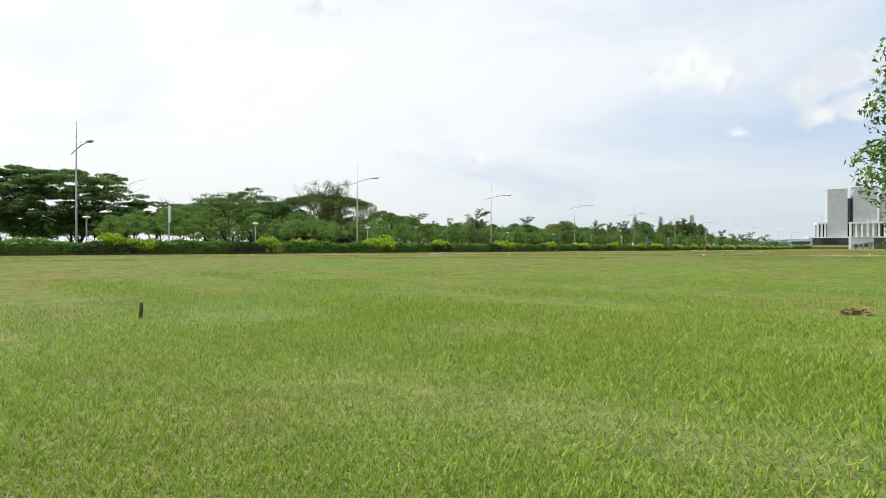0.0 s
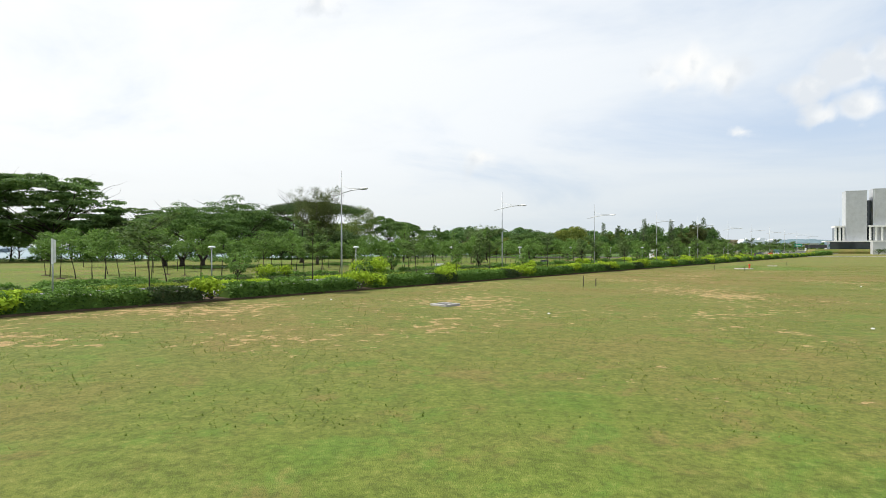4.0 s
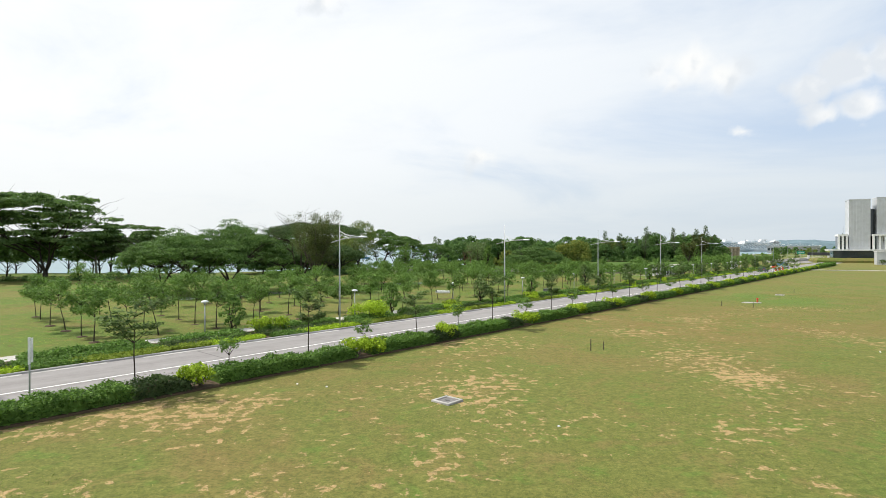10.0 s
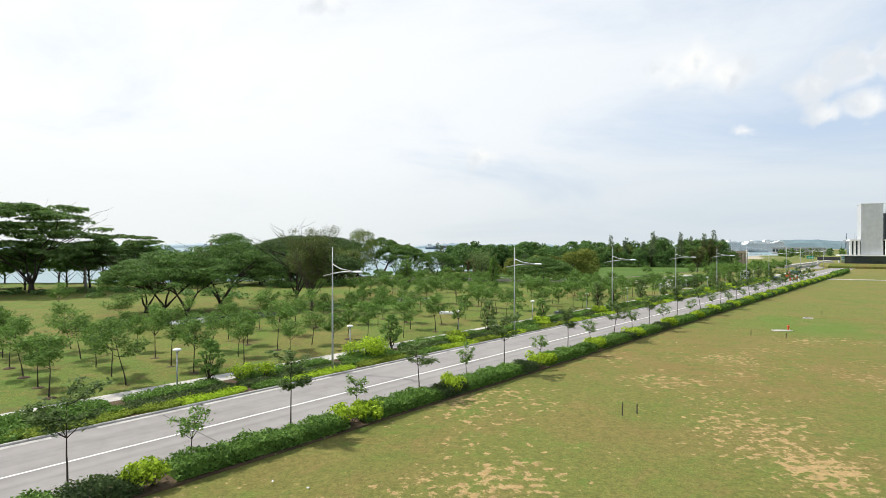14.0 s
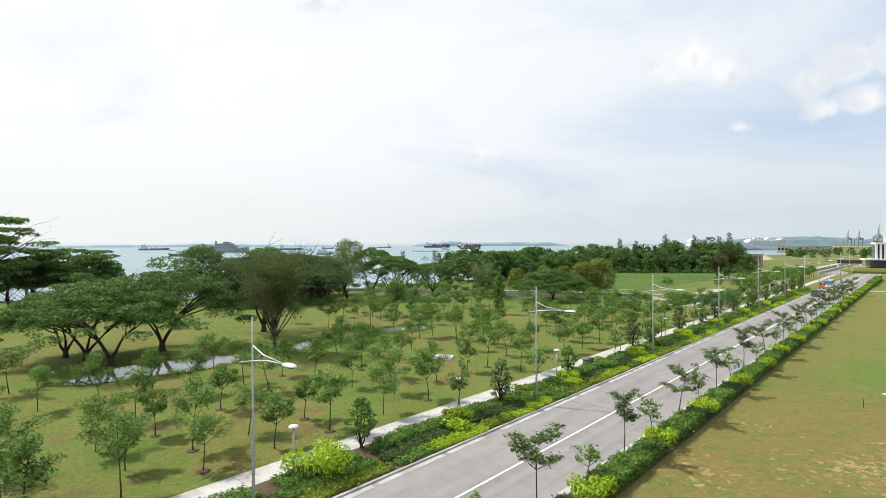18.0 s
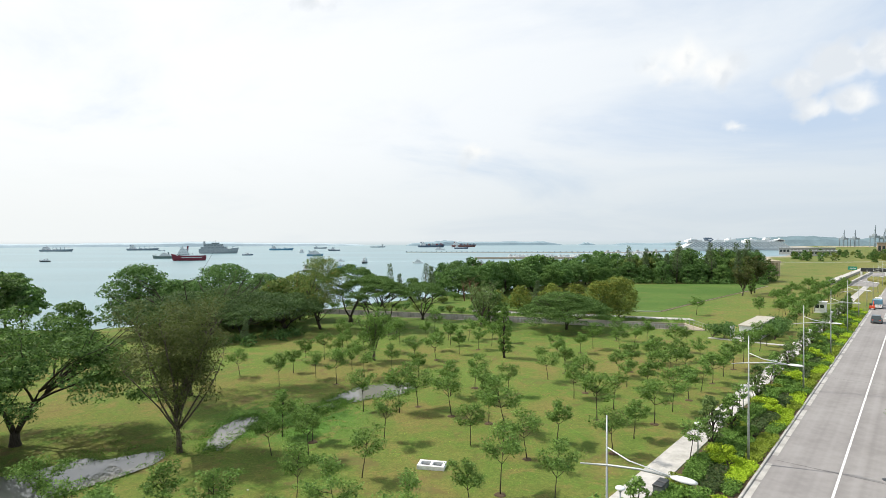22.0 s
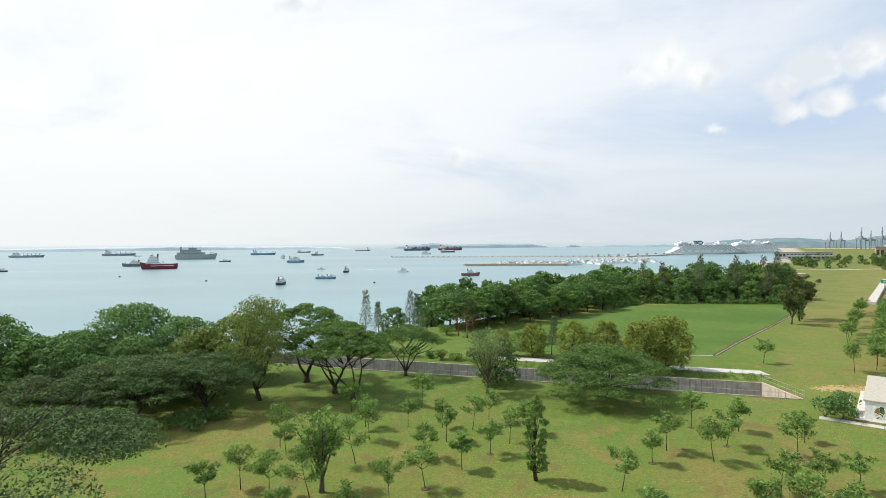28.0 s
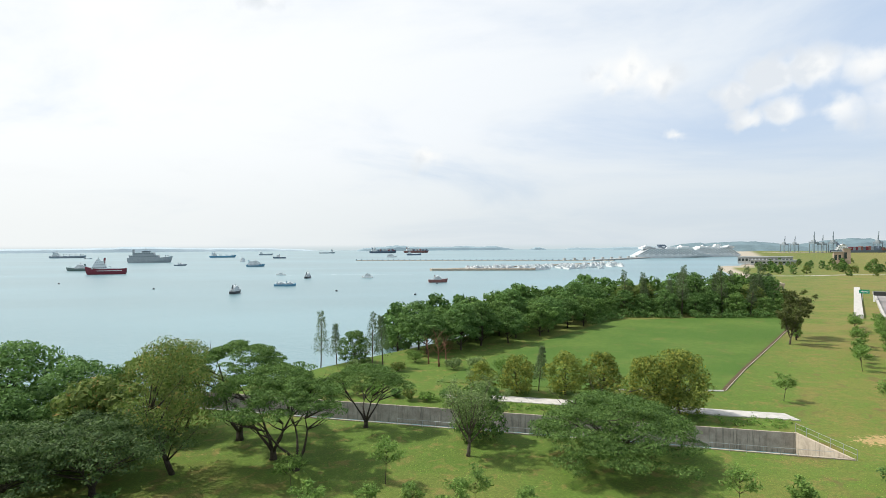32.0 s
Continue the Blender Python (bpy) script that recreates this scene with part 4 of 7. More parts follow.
RAIN = [umbrella(50, 9.5, 7.0, LEAF_RAIN, 28000, 2, 0.46, 0.125, 0.40, 3.4), umbrella(51, 10.5, 7.5, LEAF_RAIN, 30000, 3, 0.46, 0.125, 0.40, 3.4), umbrella(52, 8.6, 6.0, LEAF_RAIN, 24000, 2, 0.36, 0.125, 0.42, 2.2), umbrella(63, 10.3, 4.6, LEAF_RAIN, 24000, 2, 0.20, 0.105, 0.58), umbrella(64, 10.0, 5.6, LEAF_RAIN, 28000, 3, 0.20, 0.105, 0.55)]
for i, (x, y, s, kind) in enumerate(((-45, 93.3, 0.95, 2), (-41.4, 91.4, 0.9, 1), (-37, 88.6, 1.0, 0), (-35.9, 97.0, 1.05, 1), (-19.9, 166.5, 1.15, 3), (-14.6, 159.9, 1.0, 4), (-11.6, 156.6, 0.92, 3), (-5, 169.5, 0.80, 4))):
    tree("rain_tree", RAIN[kind], x, y, "mature rain tree with dark forked trunks and a flat layered crown", 77 * i, s, "rain trees of the park")
tree("dome_tree", umbrella(60, 7.0, 8.4, LEAF_RAIN, 76000, 4, 0.60, 0.105, 0.22, 1.3), 22.4, 155.4, "low wide dome-shaped rain tree casting a broad shadow")
tree("umbrella_tree", umbrella(62, 11.3, 8.4, LEAF_SHADY, 46000, 3, 0.15, 0.095, 0.70, 0.9, 2.6), -28.5, 111.5, "broad flat-topped tree leaning over the puddle")
tree("vase_tree", vase(61, 12.4, 5.2, LEAF_BROWN, 19000, 0.105, 20, 0.70, 420), -21.8, 95.2, "tall olive-brown tree with steep fanned limbs")

# ---- the other mature trees ----
SEA_TREES = [broadleaf(70, 11.0, 6.4, LEAF_SEA, 13000, 0.22, 0.12, 80, 0.36), broadleaf(71, 10.0, 5.6, LEAF_SEA, 11000, 0.22, 0.12, 70, 0.36), broadleaf(72, 12.0, 6.0, LEAF_SEA, 12000, 0.22, 0.18, 76, 0.40)]
BELT = [broadleaf(75, 10.5, 5.0, LEAF_SEA, 4600, 0.28, 0.08, 44, 0.5), broadleaf(76, 9.0, 4.6, LEAF_RAIN, 4200, 0.28, 0.06, 40), broadleaf(77, 11.5, 4.6, LEAF_SEA, 4600, 0.28, 0.10, 44), broadleaf(78, 8.5, 4.2, LEAF_MIX, 4000, 0.27, 0.06, 40)]
STEMMED = [broadleaf(275, 10.5, 5.2, LEAF_SEA, 6500, 0.25, 0.30, 44, 0.46), broadleaf(276, 9.4, 4.8, LEAF_RAIN, 6000, 0.25, 0.28, 40, 0.5), broadleaf(277, 11.6, 5.0, LEAF_SEA, 6500, 0.25, 0.32, 44, 0.46)]
BACK = [broadleaf(175, 10.5, 5.0, LEAF_SEA, 1500, 0.50, 0.08, 36), broadleaf(176, 9.5, 4.8, LEAF_RAIN, 1400, 0.50, 0.06, 34), broadleaf(177, 11.5, 4.6, LEAF_SEA, 1500, 0.50, 0.10, 36)]
FAR_TREES = [broadleaf(178, 9.0, 4.8, LEAF_RAIN, 420, 0.85, 0.05, 16), broadleaf(179, 8.0, 4.2, LEAF_MIX, 380, 0.80, 0.05, 16), broadleaf(180, 10.0, 3.8, LEAF_SEA, 420, 0.80, 0.05, 16)]
SHORE_TREES = [broadleaf(185, 10.5, 5.0, LEAF_SEA, 2100, 0.42, 0.44, 34, 0.4), broadleaf(186, 9.6, 4.8, LEAF_RAIN, 2000, 0.42, 0.42, 32, 0.4), broadleaf(187, 11.2, 4.6, LEAF_SEA, 2100, 0.42, 0.46, 34, 0.4)]
CAS = [casuarina(80, 10.5, LEAF_NEEDLE, 1500), casuarina(81, 9.0, LEAF_NEEDLE, 2300)]
GOLD = [broadleaf(82, 8.2, 3.9, LEAF_GOLD, 9000, 0.16, 0.14, 60, 0.7), broadleaf(83, 6.2, 3.0, LEAF_GOLD, 5000, 0.16, 0.10, 44, 0.7)]
OPEN = broadleaf(84, 12.4, 4.3, LEAF_MIX, 11000, 0.115, 0.36, 34, 0.85)
FEATHER = vase(85, 9.6, 3.4, LEAF_PALE, 5000, 0.11, 13, 0.8)
LAYERED = umbrella(86, 16.5, 13.0, LEAF_TALL, 26000, 3, 0.32, 0.32, 0.40, 6.0, 0.0, 6)
LOW = umbrella(87, 8.2, 7.2, LEAF_SHADY, 26000, 3, 0.40, 0.13, 0.25, 2.5)
POLE = broadleaf(88, 7.6, 1.15, LEAF_YOUNG, 4200, 0.11, 0.12, 46, 0.8)

for i, (x, y, s) in enumerate(((-103, 118, 1.16), (-87, 127, 1.12), (-122, 122, 1.05), (-76, 139, 0.74))):
    tree("layered_tree", LAYERED, x, y, "very tall dark spreading tree with flat foliage layers", 50 * i, s, "tall trees by the shore")
for i, (x, y, k, s) in enumerate(((-46, 167, 0, 1.12), (-55, 151, 2, 1.05), (-41, 158, 1, 0.85), (-48, 150, 1, 1.0), (-50, 160, 0, 0.85), (-37, 165, 2, 0.85))):
    tree("sea_almond_tree", SEA_TREES[k], x, y, "broad sea almond tree with glossy dark green tiers", 63 * i, s, "sea almond trees by the shore")
for i, (x, y, s) in enumerate(((-36, 148.5, 1.0), (-29.5, 152.5, 0.95), (-42, 146, 0.9))):
    tree("low_spreading_tree", LOW, x, y, "low wide grey-green tree with drooping boughs", 100 * i, s, "low spreading trees")
tree("round_park_tree", BELT[1], -60, 140, "small dark round tree alone before the shore", 40, 0.8)
tree("yellowing_tree", BELT[3], -33, 159, "round yellow-green tree among darker neighbours", 20, 1.1)
tree("yellowing_tree", BELT[3], -31.0, 169, "round yellow-green tree among darker neighbours", 140, 1.15)
tree("open_crowned_tree", OPEN, -24, 156.9, "tall open-crowned tree with yellowing leaves and bare limbs", 30, 1.1)
tree("open_crowned_tree", OPEN, -28.0, 172, "tall open-crowned tree with yellowing leaves and bare limbs", 200, 0.85)
tree("feathery_tree", FEATHER, 6.6, 158.5, "pale feathery tree with two slim stems", 0, 1.0)
tree("round_park_tree", BELT[1], 8.8, 163.8, "round green tree behind the feathery one", 60, 0.72)
tree("golden_tree", GOLD[0], 32.8, 169.8, "golden-green tree with a dense upright crown", 0, 0.95, "golden trees by the canal")
tree("golden_tree", GOLD[0], 37.0, 169.5, "golden-green tree with a dense upright crown", 120, 1.06, "golden trees by the canal")
for i, (x, y, s) in enumerate(((17.8, 183, 0.95), (25.0, 181.5, 1.05), (30.5, 180.5, 1.05), (12.5, 184, 0.8))):
    tree("golden_tree", GOLD[1], x, y, "small golden-green tree on the far canal bank", 80 * i, s, "golden trees by the canal")
for i, (x, y, k, s) in enumerate(((-15.6, 209, 0, 1.05), (-12.8, 212, 1, 0.9), (-5.2, 203, 0, 1.0), (-3.4, 205.5, 1, 1.1), (21.5, 184, 1, 0.8), (-32.8, 140.5, 1, 0.5))):
    tree("casuarina_tree", CAS[k], x, y, "slim wispy casuarina with drooping grey-green needles", 70 * i, s, "casuarinas by the beach")
tree("round_park_tree", BELT[1], -9, 210, "bright round tree by the beach", 10, 0.7)
tree("ivy_pole_tree", POLE, 7.7, 130.0, "narrow upright tree clothed in leaves to the ground", 0, 1.0)
tree("forked_tree", vase(89, 7.2, 2.6, LEAF_YOUNG, 2300, 0.15), -10.6, 128.6, "forked tree with pale stems and sparse foliage", 0, 1.05)
tree("field_tree", vase(90, 9.4, 3.0, LEAF_BROWN, 6000, 0.19), 90.0, 217.7, "airy grey-green tree standing at the lawn's edge", 0, 1.0)
tree("field_tree", vase(290, 13.0, 3.6, LEAF_BROWN, 7000, 0.20), 98.5, 226.0, "airy grey-green tree standing at the lawn's edge", 70, 1.0)
tree("field_tree", POLE, 95.5, 222.5, "airy grey-green tree standing at the lawn's edge", 0, 1.1)
tree("young_tree", SAPLINGS[4], 55.8, 174.5, "lone young tree on the rough grass by the lawn", 0, 1.05, "young trees of the park")
tree("young_tree", SAPLINGS[1], 65.7, 166.9, "lone young tree on the rough grass by the lawn", 90, 1.1, "young trees of the park")
near_tree = broadleaf(91, 10.0, 2.9, LEAF_SEA, 26000, 0.10, 0.05, 110, 0.8)
tree("field_edge_tree", near_tree, 14.75, 13.6, "dense dark-leaved tree standing in the mown field", 40, 1.0)


def dead_tree(x, y, size=1.0, label="leafless pale grey dead tree before the shore trees", tones=((0.16, 0.14, 0.12), (0.38, 0.35, 0.31))):
    r = np.random.default_rng(95)
    wood = Shape()
    trunk = limb(wood, r, (0, 0, -0.2), (-0.06, 0, 1), 8.6, 0.34, 0.05, 6, 8)
    for i in range(8):
        a = 2.4 * i
        l = limb(wood, r, trunk[3 + i % 4], (math.cos(a), math.sin(a), 0.7), 4.2, 0.12, 0.18, 4, 5)
        for j in range(4):
            b2 = a + r.uniform(-1, 1)
            limb(wood, r, l[1 + j], (math.cos(b2), math.sin(b2), 0.5), 2.2, 0.04, 0.25, 3, 3)
    base = thing("dead_tree", label, "tree", at=Matrix.Translation((x, y, 0)))
    base.scale = (size, size, size)
    part("trunk", wood.mesh("trunk", bark("bleached_bark", *tones), True), base)


dead_tree(-82.0, 136.5)
for x, y, q in ((7.4, 204.0, 0.62), (9.0, 206.0, 0.5), (5.6, 206.5, 0.5)):
    dead_tree(x, y, q, "bare rust-brown dying tree near the beach", ((0.10, 0.045, 0.028), (0.24, 0.12, 0.075)))
for i, (x, y, s) in enumerate(((-100, 126, 0.95), (-93, 133, 1.0), (-84, 141, 0.9), (-109, 127, 0.95), (-118, 130, 0.9), (-73, 147, 0.85), (-90, 142, 0.9), (-104, 138, 0.9))):
    tree("shore_tree", SHORE_TREES[i % 3], x, y, "dark rounded tree under the tall layered ones", 47 * i, s, "trees along the shore")


def along_line(points, step):
    out = []
    for (ax, ay), (bx, by) in zip(points, points[1:]):
        n = max(1, int(math.hypot(bx - ax, by - ay) / step))
        out += [(ax + (bx - ax) * i / n, ay + (by - ay) * i / n) for i in range(n)]
    return out


# the row of trees along the shore in the west
r = random.Random(31)
for i, (x, y) in enumerate(along_line([(-215, 118), (-115, 156), (-78, 159)], 5.5)):
    tree("shore_tree", SHORE_TREES[i % 3], x + r.uniform(-2, 2), y + r.uniform(-3, 1), "dark shore tree with the sea showing between its stems", r.uniform(0, 360), r.uniform(0.85, 1.05), "trees along the shore")
for i, (x, y) in enumerate(along_line([(-50, 172), (-40, 180), (-28, 190)], 7.0)):
    tree("shore_tree", SEA_TREES[i % 3], x, y, "dark shore tree with the sea showing between its stems", r.uniform(0, 360), r.uniform(0.6, 0.75), "trees along the shore")
# the belt of woodland behind the lawn
for row, (back, low, high) in enumerate(((2, 0.70, 1.0), (9, 0.85, 1.10), (16, 0.85, 1.15), (24, 0.8, 1.1))):
    for i, (x, y) in enumerate(along_line([(6 - back * 0.3, 213 + back), (27 - back * 0.7, 227 + back * 0.6), (74 - back * 0.5, 272 + back), (118, 264 + back), (137, 276 + back)], 7.2)):
        k = r.randrange(3)
        size = r.uniform(low, high)
        if row < 2 and x < 66:
            kind = STEMMED[k]
        elif row < 2:
            kind, size = (BELT[k] if r.random() < 0.8 else BELT[3]), size * (0.85 if row == 0 else 1.12)
        else:
            kind, size = BACK[k], size * (1.16 if x > 62 else 1.0)
        tree("woodland_tree", kind, x + r.uniform(-2, 2), y + r.uniform(-1.5, 1.5), "dense woodland tree of the belt behind the lawn", r.uniform(0, 360), size, "woodland belt")
for i in range(16):
    x, y = 78 + i * 3.5 + r.uniform(-2, 2), 272 + r.uniform(-3, 10)
    tree("woodland_casuarina", CAS[i % 2], x, y, "tall casuarina rising from the woodland belt", r.uniform(0, 360), r.uniform(1.25, 1.62), "woodland belt")


def understorey():
    """Creepers and shrubs at the foot of the belt."""
    rr = np.random.default_rng(96)
    pts = []
    for x, y in along_line([(56, 255), (72, 269), (122, 261), (134, 290)], 1.7):
        h = rr.uniform(1.2, 3.4)
        pts.append(cloud(rr, 110, (x + rr.normal(), y + rr.normal() * 0.8, h * 0.5), (1.7, 1.7, h * 0.55), 0.5))
    for x, y in along_line([(-110, 118), (-70, 128), (-45, 120), (-38, 112)], 1.8):
        pts.append(cloud(rr, 70, (x + rr.normal(), y + rr.normal() * 1.5, 0.5), (1.5, 1.5, 0.6), 0.4))
    for x, y in along_line([(-42, 138), (-30, 146), (-24, 150)], 1.3):
        pts.append(cloud(rr, 90, (x + rr.normal() * 1.2, y + rr.normal() * 1.2, 0.7), (1.4, 1.4, 0.9), 0.4))
    tagged(new("undergrowth", leaf_mesh("undergrowth", np.concatenate(pts), 0.26, LEAF_SEA, rr, 0.4, 0.5)), "tangled creepers and shrubs at the woodland's foot", "undergrowth", kind="stuff")
    pts = []
    for x, y in along_line([(5, 177.3), (50, 161.1)], 0.5):
        pts.append(cloud(rr, 34, (x, y + rr.uniform(0.4, 4.5), 0.25), (0.5, 0.6, 0.35), 0.1))
    tagged(new("tall_grass", leaf_mesh("tall_grass", np.concatenate(pts), 0.20, HEDGE_GREEN, rr, 0.0, 0.2)), "rank green grass on the canal bank", "grass", kind="stuff")


understorey()
for i, (x, y, q, h) in enumerate(((14.0, 199.5, 1.6, 2.2), (18.5, 197.0, 1.8, 2.4), (22.5, 194.5, 1.5, 2.0), (10.0, 201.5, 1.5, 1.8), (3.0, 208.5, 1.8, 2.2), (-0.5, 200.5, 1.4, 1.6), (-8.5, 203.5, 1.6, 1.5))):
    bush("meadow_shrub", x * 0.658 + y * 0.753, x * 0.753 - y * 0.658, q, h, (LEAF_PALE, LEAF_YOUNG, LEAF_MIX)[i % 3], "loose pale green shrub near the beach", 9900 + i, 700, 0.2, group="shrubs near the beach")
for i, (x, y) in enumerate(along_line([(-33, 193.5), (-12, 185.5), (12, 177.0)], 2.6)):
    r2 = random.Random(i + 77)
    q = r2.uniform(1.0, 2.0)
    x, y = x + r2.uniform(-0.6, 0.6), y + r2.uniform(-0.5, 1.6)
    bush("bank_shrub", x * 0.658 + y * 0.753, x * 0.753 - y * 0.658, q, q * r2.uniform(0.9, 1.5), (LEAF_SEA, LEAF_MIX, HEDGE_GREEN)[i % 3], "wild shrub crowding the far canal bank", 8800 + i, 420, 0.2, group="shrubs on the canal bank")

# ---- canal, lawn, puddles ----
canal = thing("canal_wall", "stained concrete walls of the open storm canal", "canal wall", kind="structure")


def canal_point(x, s, z):
    return (x, s - CANAL_SLOPE * x, z)


panel_w = 3.0
for i in range(28):
    x0 = CANAL_START + 0.05 + i * panel_w
    x1 = min(x0 + panel_w - 0.03, CANAL_END - 0.05)
    if x1 - x0 < 0.3:
        continue
    for name, s0, s1, top in (("far_wall_panel", CANAL_FAR - 0.30, CANAL_FAR - 0.05, 0.12), ("near_wall_panel", CANAL_NEAR + 0.05, CANAL_NEAR + 0.30, 0.06)):
        sh = Shape()
        sh.loft([[canal_point(x, s, z) for x, s in ((x0, s0), (x1, s0), (x1, s1), (x0, s1))] for z in (-CANAL_DEEP - 0.1, top)])
        part(name, sh.mesh(name, CANAL_WALL), canal)
sh = Shape()
sh.loft([[canal_point(x, s, z) for x, s in ((CANAL_START + 0.05, CANAL_NEAR + 0.3), (CANAL_END - 0.3, CANAL_NEAR + 0.3), (CANAL_END - 0.3, CANAL_FAR - 0.3), (CANAL_START + 0.05, CANAL_FAR - 0.3))] for z in (-CANAL_DEEP - 0.05, -CANAL_DEEP + 0.06)])
part("canal_bed", sh.mesh("canal_bed", STAINED), canal)
sh = Shape()
sh.loft([[canal_point(x, s, z) for x, s in ((CANAL_END - 0.3, CANAL_NEAR), (CANAL_END, CANAL_NEAR), (CANAL_END, CANAL_FAR), (CANAL_END - 0.3, CANAL_FAR))] for z in (-CANAL_DEEP - 0.05, 0.15)])
part("end_wall", sh.mesh("end_wall", STAINED), canal)
rail = thing("canal_railing", "grey steel railing along the canal's edge", "railing")
for i in range(30):
    x = -1 + i * 1.6
    part("post", Shape().tube([canal_point(x, CANAL_NEAR - 0.25, -0.1), canal_point(x, CANAL_NEAR - 0.25, 0.85)], [0.025, 0.025], 5).mesh("post", STEEL), rail)
part("top_rail", Shape().tube([canal_point(-1, CANAL_NEAR - 0.25, 0.85), canal_point(45.4, CANAL_NEAR - 0.25, 0.85)], [0.022, 0.022], 5).mesh("top_rail", STEEL), rail)
end_rail = thing("canal_railing", "short steel railing over the canal's end wall", "railing")
for i in range(6):
    p = canal_point(CANAL_END + 0.1, CANAL_NEAR + i * 1.8, 0)
    part("post", Shape().tube([p, (p[0], p[1], 1.15)], [0.025, 0.025], 5).mesh("post", STEEL), end_rail)
for z in (0.6, 1.15):
    part("top_rail", Shape().tube([canal_point(CANAL_END + 0.1, CANAL_NEAR, z), canal_point(CANAL_END + 0.1, CANAL_NEAR + 9.0, z)], [0.022, 0.022], 5).mesh("top_rail", STEEL), end_rail)


def lawn_material():
    m, b = material("lawn")
    p = place(b)
    big, small, fine = b.noise(p, 0.05, 4.0), b.noise(p, 0.7, 5.0), b.noise(p, 9.0, 4.0, 0.7)
    c = b.mix(b.step(big, 0.35, 0.7), (0.060, 0.120, 0.020), (0.095, 0.150, 0.030))
    c = b.mix(b.math("MULTIPLY", b.step(small, 0.40, 0.62), 0.5), c, (0.055, 0.11, 0.022))
    c = b.mix(b.math("MULTIPLY", b.step(b.noise(b.vec("ADD", p, (7, 7, 0)), 0.16, 6.0, 0.65), 0.54, 0.70), 0.45), c, (0.150, 0.130, 0.045))
    finish(b, c, 0.95, 0, fine, 0.05, 0.15)
    return m


def sheet(name, points, z, mat, label, category, kind="structure"):
    n = len(points)
    sh = Shape().loft([[(x, y, z - 0.1) for x, y in points], [(x, y, z) for x, y in points]])
    return tagged(new(name, sh.mesh(name, mat)), label, category, kind=kind)


sheet("lawn", [(6, 192), (30, 184.0), (50.4, 181.0), (63, 194.6), (91, 223.6), (118, 252), (122, 266), (66, 263), (18, 210)], 0.10, lawn_material(), "smooth bright green levelled lawn", "lawn")
ditch = thing("lawn_drain", "narrow earth drain along the lawn's edge", "drain", kind="structure")
for (ax, ay), (bx, by) in (((50.5, 181.0), (63, 194.6)), ((63, 194.6), (91, 223.6)), ((91, 223.6), (118, 252))):
    d = Vector((bx - ax, by - ay, 0)).normalized()
    n = Vector((d.y, -d.x, 0))
    for name, lo, hi, z0, z1, mat in (("drain_bed", -0.28, 0.28, 0.0, 0.112, SOIL), ("drain_kerb", 0.28, 0.38, 0.0, 0.14, STAINED)):
        c = [Vector((ax, ay, 0)) + n * lo, Vector((ax, ay, 0)) + n * hi, Vector((bx, by, 0)) + n * hi, Vector((bx, by, 0)) + n * lo]
        part(name, Shape().loft([[(p.x, p.y, z) for p in c] for z in (z0, z1)]).mesh(name, mat), ditch)
part("drain_kerb", Shape().loft([[(x, y, z) for x, y in ((34, 183.2), (50.4, 180.6), (50.4, 181.0), (34, 183.6))] for z in (0.0, 0.15)]).mesh("drain_kerb", PAVING), ditch)
service = thing("service_path", "pale concrete service path on the far canal bank", "path", kind="structure")
for i in range(15):
    x0 = 6.5 + i * 3.0
    sh = Shape().loft([[canal_point(x, s, z) for x, s in ((x0, 184.2), (x0 + 2.97, 184.2), (x0 + 2.97, 187.2), (x0, 187.2))] for z in (-0.05, 0.13)])
    part("slab", sh.mesh("slab", PAVING), service)


BANKS = []


def puddle(cx, cy, a, b2, turn, seed):
    r2 = np.random.default_rng(seed)
    ph = r2.uniform(0, 6.28, 9)
    pts = []
    for i in range(72):
        t = 2 * math.pi * i / 72
        k2 = 1 + sum(0.10 / (j * 0.45 + 1) * math.sin((j + 2) * t + ph[j]) for j in range(9))
        x, y = a * k2 * math.cos(t), b2 * k2 * math.sin(t)
        c, s = math.cos(radians(turn)), math.sin(radians(turn))
        pts.append((cx + c * x - s * y, cy + s * x + c * y))
    BANKS.extend(pts)
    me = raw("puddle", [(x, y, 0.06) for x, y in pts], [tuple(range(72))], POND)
    return tagged(new("puddle", me), "shallow rain puddle on the grass mirroring trees, sky paleness partly painted", "puddle", "puddles in the park", "structure")


for i, (x, y, a, b2, turn) in enumerate(((-30.2, 88.2, 8.6, 3.7, 44), (-19.5, 100.0, 4.8, 1.2, 87), (-12.4, 107.4, 1.9, 0.8, 60), (-8.6, 112.4, 5.8, 2.3, 42))):
    puddle(x, y, a, b2, turn, 20 + i)


def reeds():
    """Lush grass round the puddles."""
    rr = np.random.default_rng(17)
    pts = []
    for x, y in along_line([(-37, 84), (-30, 94.5), (-23, 96), (-18, 98), (-17, 103), (-9, 108), (-3, 114)], 0.35):
        pts.append(cloud(rr, 16, (x + rr.normal() * 1.6, y + rr.normal() * 1.6, 0.08), (0.5, 0.5, 0.12), 0.1))
    for x, y in BANKS:
        for j in range(5):
            pts.append(cloud(rr, 9, (x + rr.normal() * 0.45, y + rr.normal() * 0.45, 0.10), (0.30, 0.30, 0.14), 0.1))
    for i in range(420):
        pts.append(cloud(rr, 8, (-14.5 + rr.normal() * 3.0, 102 + rr.normal() * 3.0, 0.06), (0.4, 0.4, 0.1), 0.1))
    tagged(new("lush_grass", leaf_mesh("lush_grass", np.concatenate(pts), 0.12, HEDGE_GREEN, rr, 0.0, 0.16)), "lush wet green grass round the puddles", "grass", kind="stuff")


reeds()

